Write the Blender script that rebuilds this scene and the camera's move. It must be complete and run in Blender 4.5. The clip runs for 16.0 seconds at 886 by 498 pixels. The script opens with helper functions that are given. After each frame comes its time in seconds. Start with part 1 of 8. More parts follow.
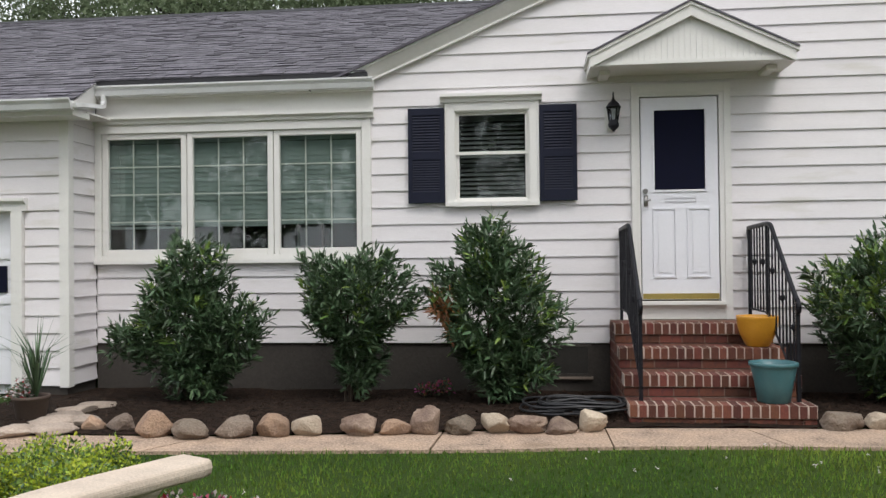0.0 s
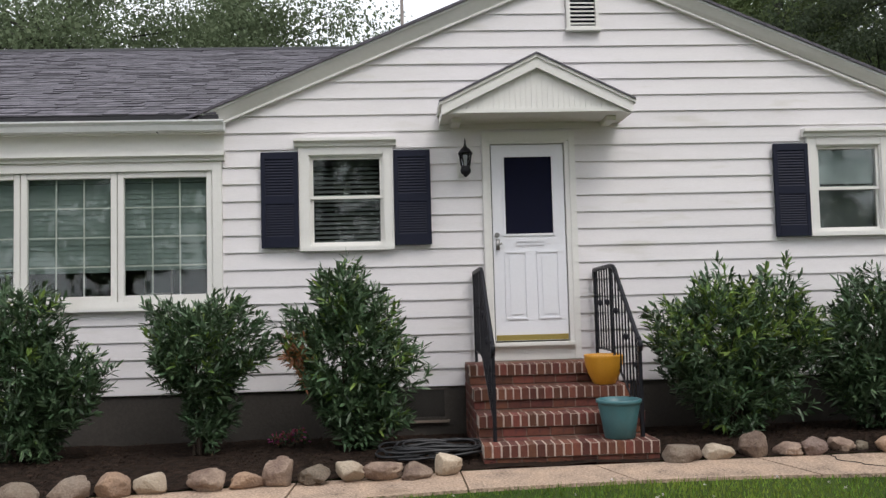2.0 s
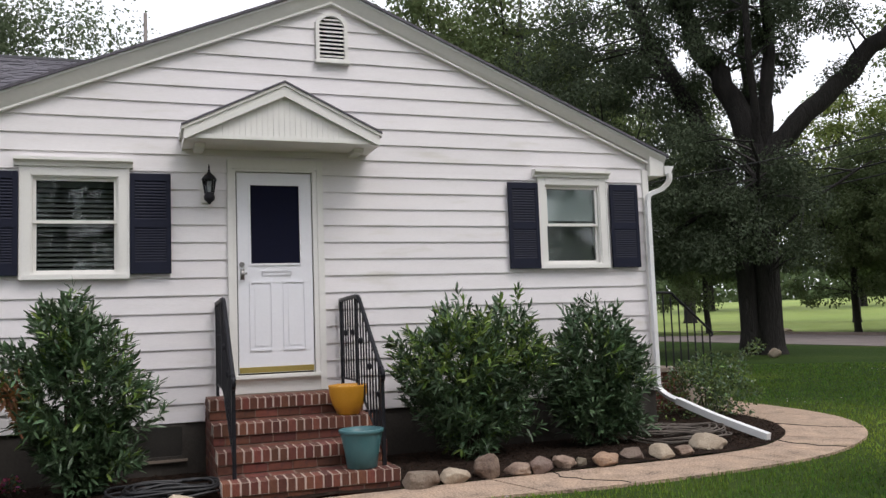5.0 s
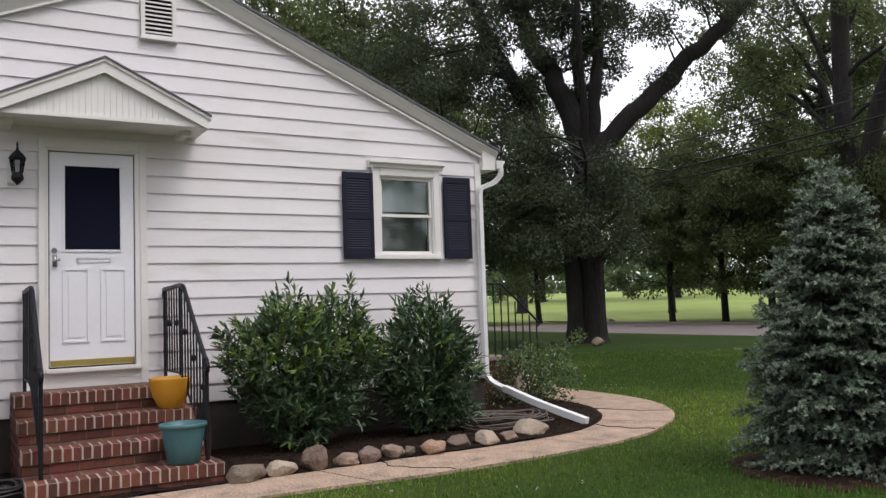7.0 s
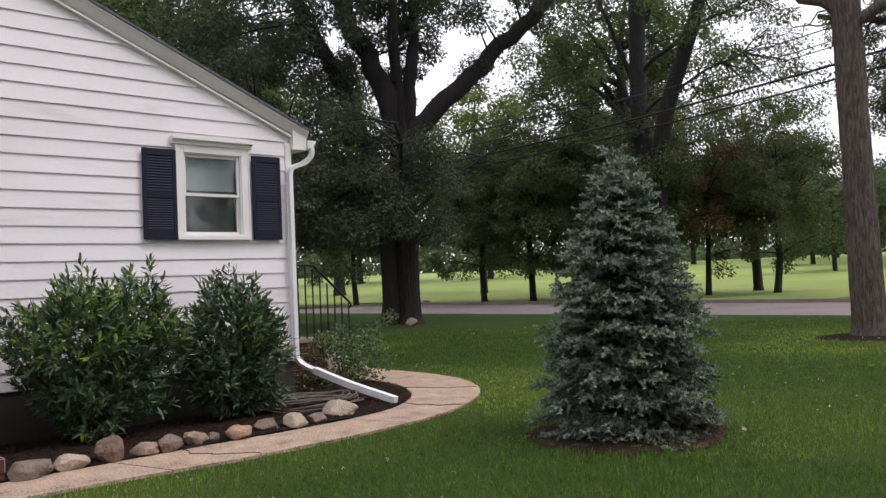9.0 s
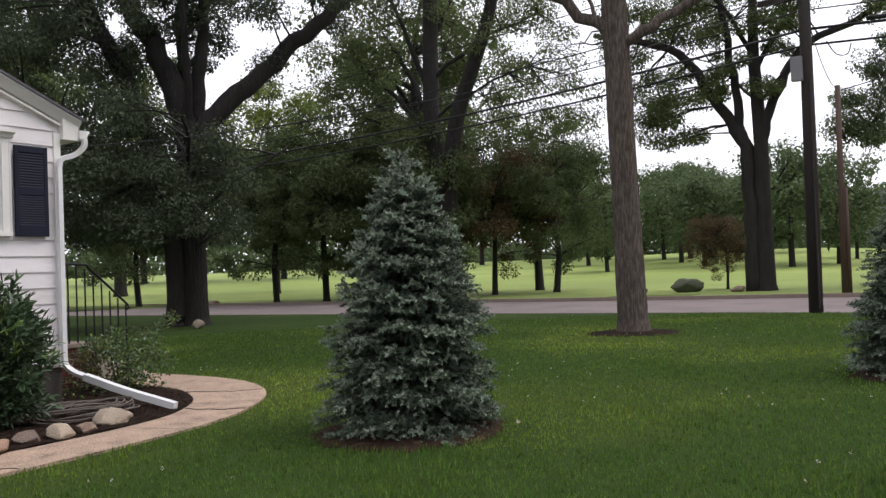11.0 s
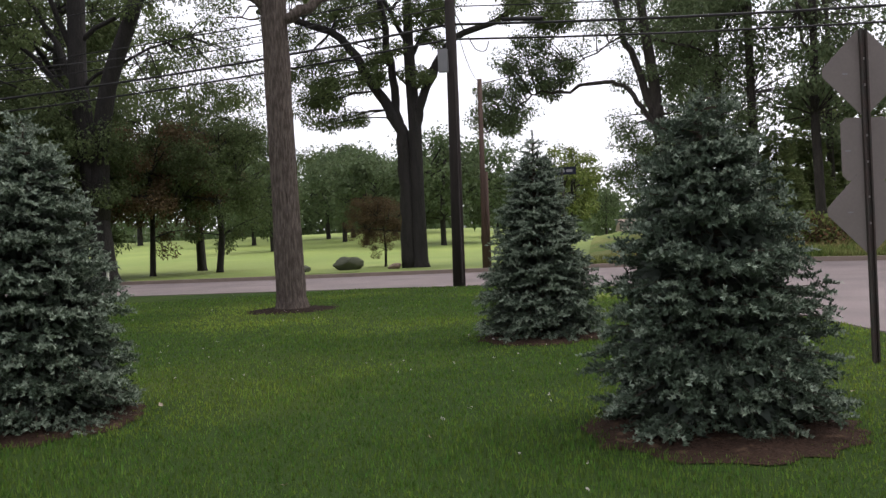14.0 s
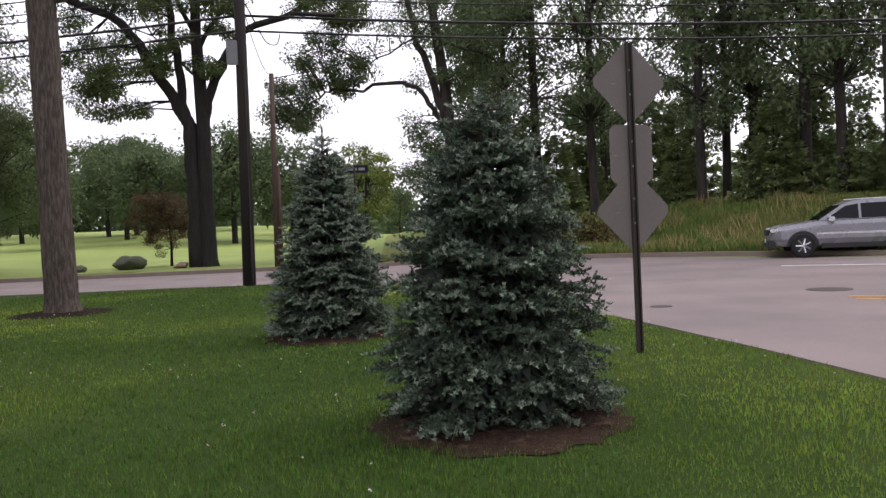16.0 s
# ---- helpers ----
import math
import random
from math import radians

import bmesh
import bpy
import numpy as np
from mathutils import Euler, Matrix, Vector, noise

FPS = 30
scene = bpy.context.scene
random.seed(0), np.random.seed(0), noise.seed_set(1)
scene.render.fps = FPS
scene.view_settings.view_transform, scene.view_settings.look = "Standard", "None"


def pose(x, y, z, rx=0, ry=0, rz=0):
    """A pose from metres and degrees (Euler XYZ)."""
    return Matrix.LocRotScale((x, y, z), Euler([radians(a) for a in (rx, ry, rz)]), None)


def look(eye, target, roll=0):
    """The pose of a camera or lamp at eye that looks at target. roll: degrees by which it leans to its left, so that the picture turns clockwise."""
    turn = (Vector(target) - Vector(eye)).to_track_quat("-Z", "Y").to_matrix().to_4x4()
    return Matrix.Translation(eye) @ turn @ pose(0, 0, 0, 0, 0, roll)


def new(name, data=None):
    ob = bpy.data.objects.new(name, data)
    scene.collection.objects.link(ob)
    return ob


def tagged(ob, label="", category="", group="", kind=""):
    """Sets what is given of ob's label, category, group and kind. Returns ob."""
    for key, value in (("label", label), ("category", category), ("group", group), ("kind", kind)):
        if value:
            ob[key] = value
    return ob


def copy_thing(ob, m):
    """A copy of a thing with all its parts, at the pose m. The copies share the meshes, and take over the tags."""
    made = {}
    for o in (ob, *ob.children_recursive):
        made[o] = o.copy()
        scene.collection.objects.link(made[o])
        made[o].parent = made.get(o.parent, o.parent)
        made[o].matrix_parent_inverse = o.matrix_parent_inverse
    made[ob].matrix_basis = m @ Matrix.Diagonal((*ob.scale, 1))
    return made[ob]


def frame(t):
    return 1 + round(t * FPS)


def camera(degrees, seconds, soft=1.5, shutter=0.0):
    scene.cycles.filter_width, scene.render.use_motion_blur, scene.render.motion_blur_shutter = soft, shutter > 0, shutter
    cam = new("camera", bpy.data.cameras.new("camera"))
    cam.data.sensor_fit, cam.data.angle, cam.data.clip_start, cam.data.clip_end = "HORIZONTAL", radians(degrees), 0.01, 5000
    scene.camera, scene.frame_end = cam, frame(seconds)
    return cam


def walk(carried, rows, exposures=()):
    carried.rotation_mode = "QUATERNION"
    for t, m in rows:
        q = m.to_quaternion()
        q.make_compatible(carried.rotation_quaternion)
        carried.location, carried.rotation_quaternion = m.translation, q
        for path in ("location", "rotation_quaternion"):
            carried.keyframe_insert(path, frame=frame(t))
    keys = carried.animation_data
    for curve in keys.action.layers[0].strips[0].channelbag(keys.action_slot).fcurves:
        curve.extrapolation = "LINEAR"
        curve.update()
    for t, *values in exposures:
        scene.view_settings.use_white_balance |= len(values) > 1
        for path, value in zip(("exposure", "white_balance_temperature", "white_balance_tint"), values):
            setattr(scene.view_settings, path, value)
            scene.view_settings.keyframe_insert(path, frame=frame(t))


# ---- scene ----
cam = camera(55.5, 16.0, 1.45)
PATH = [
    (0, (-1.444, -8.766, 1.38), (-1.667, -6.779, 1.405), -0.6),
    (0.5, (-1.441, -8.761, 1.381), (-1.575, -6.766, 1.425), -0.8),
    (1, (-1.428, -8.76, 1.39), (-1.471, -6.762, 1.471), -1.1),
    (1.5, (-1.407, -8.756, 1.393), (-1.369, -6.759, 1.499), -1.2),
    (2, (-1.384, -8.756, 1.384), (-1.277, -6.763, 1.507), -1.5),
    (2.5, (-1.371, -8.76, 1.398), (-1.17, -6.776, 1.544), -2.0),
    (3, (-1.35, -8.755, 1.367), (-1.062, -6.782, 1.532), -2.1),
    (3.5, (-1.338, -8.765, 1.395), (-0.972, -6.805, 1.553), -2.0),
    (4, (-1.331, -8.751, 1.397), (-0.866, -6.813, 1.565), -2.0),
    (6.5, (-1.226, -8.772, 1.391), (-0.287, -7.012, 1.535), -2.0),
    (7, (-1.215, -8.769, 1.392), (-0.202, -7.051, 1.529), -2.0),
    (7.5, (-1.191, -8.781, 1.387), (-0.1, -7.11, 1.517), -2.2),
    (8, (-1.175, -8.779, 1.38), (-0.004, -7.161, 1.494), -2.4),
    (8.5, (-1.156, -8.797, 1.378), (0.112, -7.253, 1.473), -2.6),
    (9, (-1.14, -8.813, 1.378), (0.218, -7.347, 1.456), -2.5),
    (11.5, (-1.081, -8.889, 1.377), (0.651, -7.89, 1.427), -2.4),
    (12, (-1.064, -8.901, 1.379), (0.722, -8.002, 1.416), -2.4),
    (12.5, (-1.047, -8.931, 1.375), (0.789, -8.14, 1.397), -2.7),
    (13, (-1.052, -8.973, 1.354), (0.834, -8.308, 1.361), -2.8),
    (13.5, (-1.021, -8.993, 1.35), (0.91, -8.474, 1.336), -2.8),
    (14, (-1.03, -9.042, 1.333), (0.933, -8.658, 1.307), -2.8),
    (14.5, (-0.988, -9.056, 1.338), (0.995, -8.798, 1.292), -3.0),
    (15, (-0.953, -9.069, 1.33), (1.041, -8.929, 1.275), -3.1),
    (15.5, (-0.933, -9.093, 1.333), (1.066, -9.074, 1.292), -2.8),
    (16, (-0.931, -9.101, 1.329), (1.066, -9.198, 1.276), -2.6),
]
walk(cam, [(t, look(eye, target, roll)) for t, eye, target, roll in PATH], [(0, 0.02, 6500, 10), (3, -0.10, 6500, 12), (6.5, -0.11, 6500, 15), (9, -0.10, 6500, 19), (12.5, -0.13, 6500, 16), (16, -0.09, 6500, 22)])

# ---- light ----
SUN_EL, SUN_AZ = radians(58), radians(150)
world = bpy.data.worlds.new("world")
scene.world = world
world.use_nodes = True
wn, wl = world.node_tree.nodes, world.node_tree.links
sky = wn.new("ShaderNodeTexSky")
sky.sky_type = "NISHITA"
sky.sun_disc = False
sky.sun_elevation, sky.sun_rotation = SUN_EL, SUN_AZ
sky.air_density, sky.dust_density, sky.ozone_density = 1.0, 4.0, 1.0
cloud = wn.new("ShaderNodeMixRGB")           # overcast: the blue sky veiled by an even white cloud
cloud.inputs[0].default_value = 0.88
cloud.inputs[2].default_value = (10.4, 10.7, 11.2, 1)
bg = wn["Background"]
bg.inputs[1].default_value = 0.138
wl.new(sky.outputs[0], cloud.inputs[1])
wl.new(cloud.outputs[0], bg.inputs[0])
sun = new("sun", bpy.data.lights.new("sun", "SUN"))
sun.data.energy, sun.data.angle, sun.data.color = 1.7, radians(26), (1.0, 0.972, 0.93)
sun.matrix_world = look((0, 0, 30), (-30 * math.cos(SUN_EL) * math.sin(SUN_AZ), -30 * math.cos(SUN_EL) * math.cos(SUN_AZ), 30 - 30 * math.sin(SUN_EL)))


# ---- materials ----
def material(name, col, rough=0.6, var=0.15, scale=6.0, fine=60.0, bump=0.15, metal=0.0, hue=0.0, spec=0.5, stretch=(1, 1, 1),
             per_object=0.0, per_island=0.0, second=None, patch=0.5, translucent=0.0, relief=0.01, stain=None, stain_scale=1.2, stain_at=0.62):
    """A surface with colour variation at two scales, an optional second colour in patches, fine relief and light gloss variation."""
    m = bpy.data.materials.new(name)
    m.use_nodes = True
    n, l = m.node_tree.nodes, m.node_tree.links
    p = n["Principled BSDF"]
    p.inputs["Metallic"].default_value = metal
    p.inputs["Specular IOR Level"].default_value = spec
    co = n.new("ShaderNodeTexCoord")
    mp = n.new("ShaderNodeMapping")
    mp.inputs["Scale"].default_value = stretch
    l.new(co.outputs["Object"], mp.inputs[0])
    big, small = n.new("ShaderNodeTexNoise"), n.new("ShaderNodeTexNoise")
    big.inputs["Scale"].default_value, small.inputs["Scale"].default_value = scale, fine
    big.inputs["Detail"].default_value, small.inputs["Detail"].default_value = 4, 3
    l.new(mp.outputs[0], big.inputs["Vector"])
    l.new(mp.outputs[0], small.inputs["Vector"])
    base = n.new("ShaderNodeMixRGB")
    base.inputs[1].default_value = (*col, 1)
    base.inputs[2].default_value = (*(second or col), 1)
    ramp = n.new("ShaderNodeMapRange")
    ramp.inputs[1].default_value, ramp.inputs[2].default_value = patch - 0.12, patch + 0.12
    l.new(big.outputs[0], ramp.inputs[0])
    l.new(ramp.outputs[0], base.inputs[0])
    last = base.outputs[0]
    if stain:
        sn = n.new("ShaderNodeTexNoise")
        sn.inputs["Scale"].default_value, sn.inputs["Detail"].default_value = stain_scale, 6
        l.new(mp.outputs[0], sn.inputs["Vector"])
        sr = n.new("ShaderNodeMapRange")
        sr.inputs[1].default_value, sr.inputs[2].default_value = stain_at, stain_at + 0.15
        l.new(sn.outputs[0], sr.inputs[0])
        sm = n.new("ShaderNodeMixRGB")
        sm.inputs[2].default_value = (*stain, 1)
        l.new(sr.outputs[0], sm.inputs[0])
        l.new(last, sm.inputs[1])
        last = sm.outputs[0]
    add = n.new("ShaderNodeMath")
    add.operation = "ADD"
    l.new(big.outputs[0], add.inputs[0])
    l.new(small.outputs[0], add.inputs[1])
    val = n.new("ShaderNodeMapRange")
    val.inputs[1].default_value, val.inputs[2].default_value = 0.6, 1.4
    val.inputs[3].default_value, val.inputs[4].default_value = 1 - var, 1 + var
    l.new(add.outputs[0], val.inputs[0])
    hsv = n.new("ShaderNodeHueSaturation")
    l.new(last, hsv.inputs["Color"])
    value = val.outputs[0]
    if per_object or per_island:
        src = n.new("ShaderNodeObjectInfo").outputs["Random"] if per_object else n.new("ShaderNodeNewGeometry").outputs["Random Per Island"]
        amount = per_object or per_island
        r = n.new("ShaderNodeMapRange")
        r.inputs[3].default_value, r.inputs[4].default_value = 1 - amount, 1 + amount
        l.new(src, r.inputs[0])
        mul = n.new("ShaderNodeMath")
        mul.operation = "MULTIPLY"
        l.new(value, mul.inputs[0])
        l.new(r.outputs[0], mul.inputs[1])
        value = mul.outputs[0]
        if hue:
            fr = n.new("ShaderNodeMath")
            fr.operation = "FRACT"
            sc = n.new("ShaderNodeMath")
            sc.operation = "MULTIPLY"
            sc.inputs[1].default_value = 7.31
            l.new(src, sc.inputs[0])
            l.new(sc.outputs[0], fr.inputs[0])
            hr = n.new("ShaderNodeMapRange")
            hr.inputs[3].default_value, hr.inputs[4].default_value = 0.5 - hue, 0.5 + hue
            l.new(fr.outputs[0], hr.inputs[0])
            l.new(hr.outputs[0], hsv.inputs["Hue"])
    l.new(value, hsv.inputs["Value"])
    l.new(hsv.outputs[0], p.inputs["Base Color"])
    rr = n.new("ShaderNodeMapRange")
    rr.inputs[3].default_value, rr.inputs[4].default_value = max(0.02, rough - 0.1), min(1, rough + 0.1)
    l.new(big.outputs[0], rr.inputs[0])
    l.new(rr.outputs[0], p.inputs["Roughness"])
    if bump:
        bp = n.new("ShaderNodeBump")
        bp.inputs["Strength"].default_value, bp.inputs["Distance"].default_value = bump, relief
        l.new(add.outputs[0], bp.inputs["Height"])
        l.new(bp.outputs[0], p.inputs["Normal"])
    if translucent:
        tr = n.new("ShaderNodeBsdfTranslucent")
        mix = n.new("ShaderNodeMixShader")
        mix.inputs[0].default_value = translucent
        l.new(hsv.outputs[0], tr.inputs[0])
        l.new(p.outputs[0], mix.inputs[1])
        l.new(tr.outputs[0], mix.inputs[2])
        l.new(mix.outputs[0], n["Material Output"].inputs[0])
    return m


def glass(name, tint=(0.9, 0.95, 0.93)):
    """Thin window glass: mostly clear, mirror-like at its surface."""
    m = bpy.data.materials.new(name)
    m.use_nodes = True
    n, l = m.node_tree.nodes, m.node_tree.links
    n.remove(n["Principled BSDF"])
    clear, gloss, mix, fr = (n.new("ShaderNode" + k) for k in ("BsdfTransparent", "BsdfGlossy", "MixShader", "Fresnel"))
    clear.inputs[0].default_value = (*tint, 1)
    gloss.inputs["Roughness"].default_value = 0.02
    fr.inputs["IOR"].default_value = 1.6
    wav, bp = n.new("ShaderNodeTexNoise"), n.new("ShaderNodeBump")
    wav.inputs["Scale"].default_value = 1.6
    bp.inputs["Strength"].default_value, bp.inputs["Distance"].default_value = 0.06, 0.02
    l.new(wav.outputs[0], bp.inputs["Height"])
    l.new(bp.outputs[0], gloss.inputs["Normal"])
    l.new(fr.outputs[0], mix.inputs[0])
    l.new(clear.outputs[0], mix.inputs[1])
    l.new(gloss.outputs[0], mix.inputs[2])
    l.new(mix.outputs[0], n["Material Output"].inputs[0])
    return m


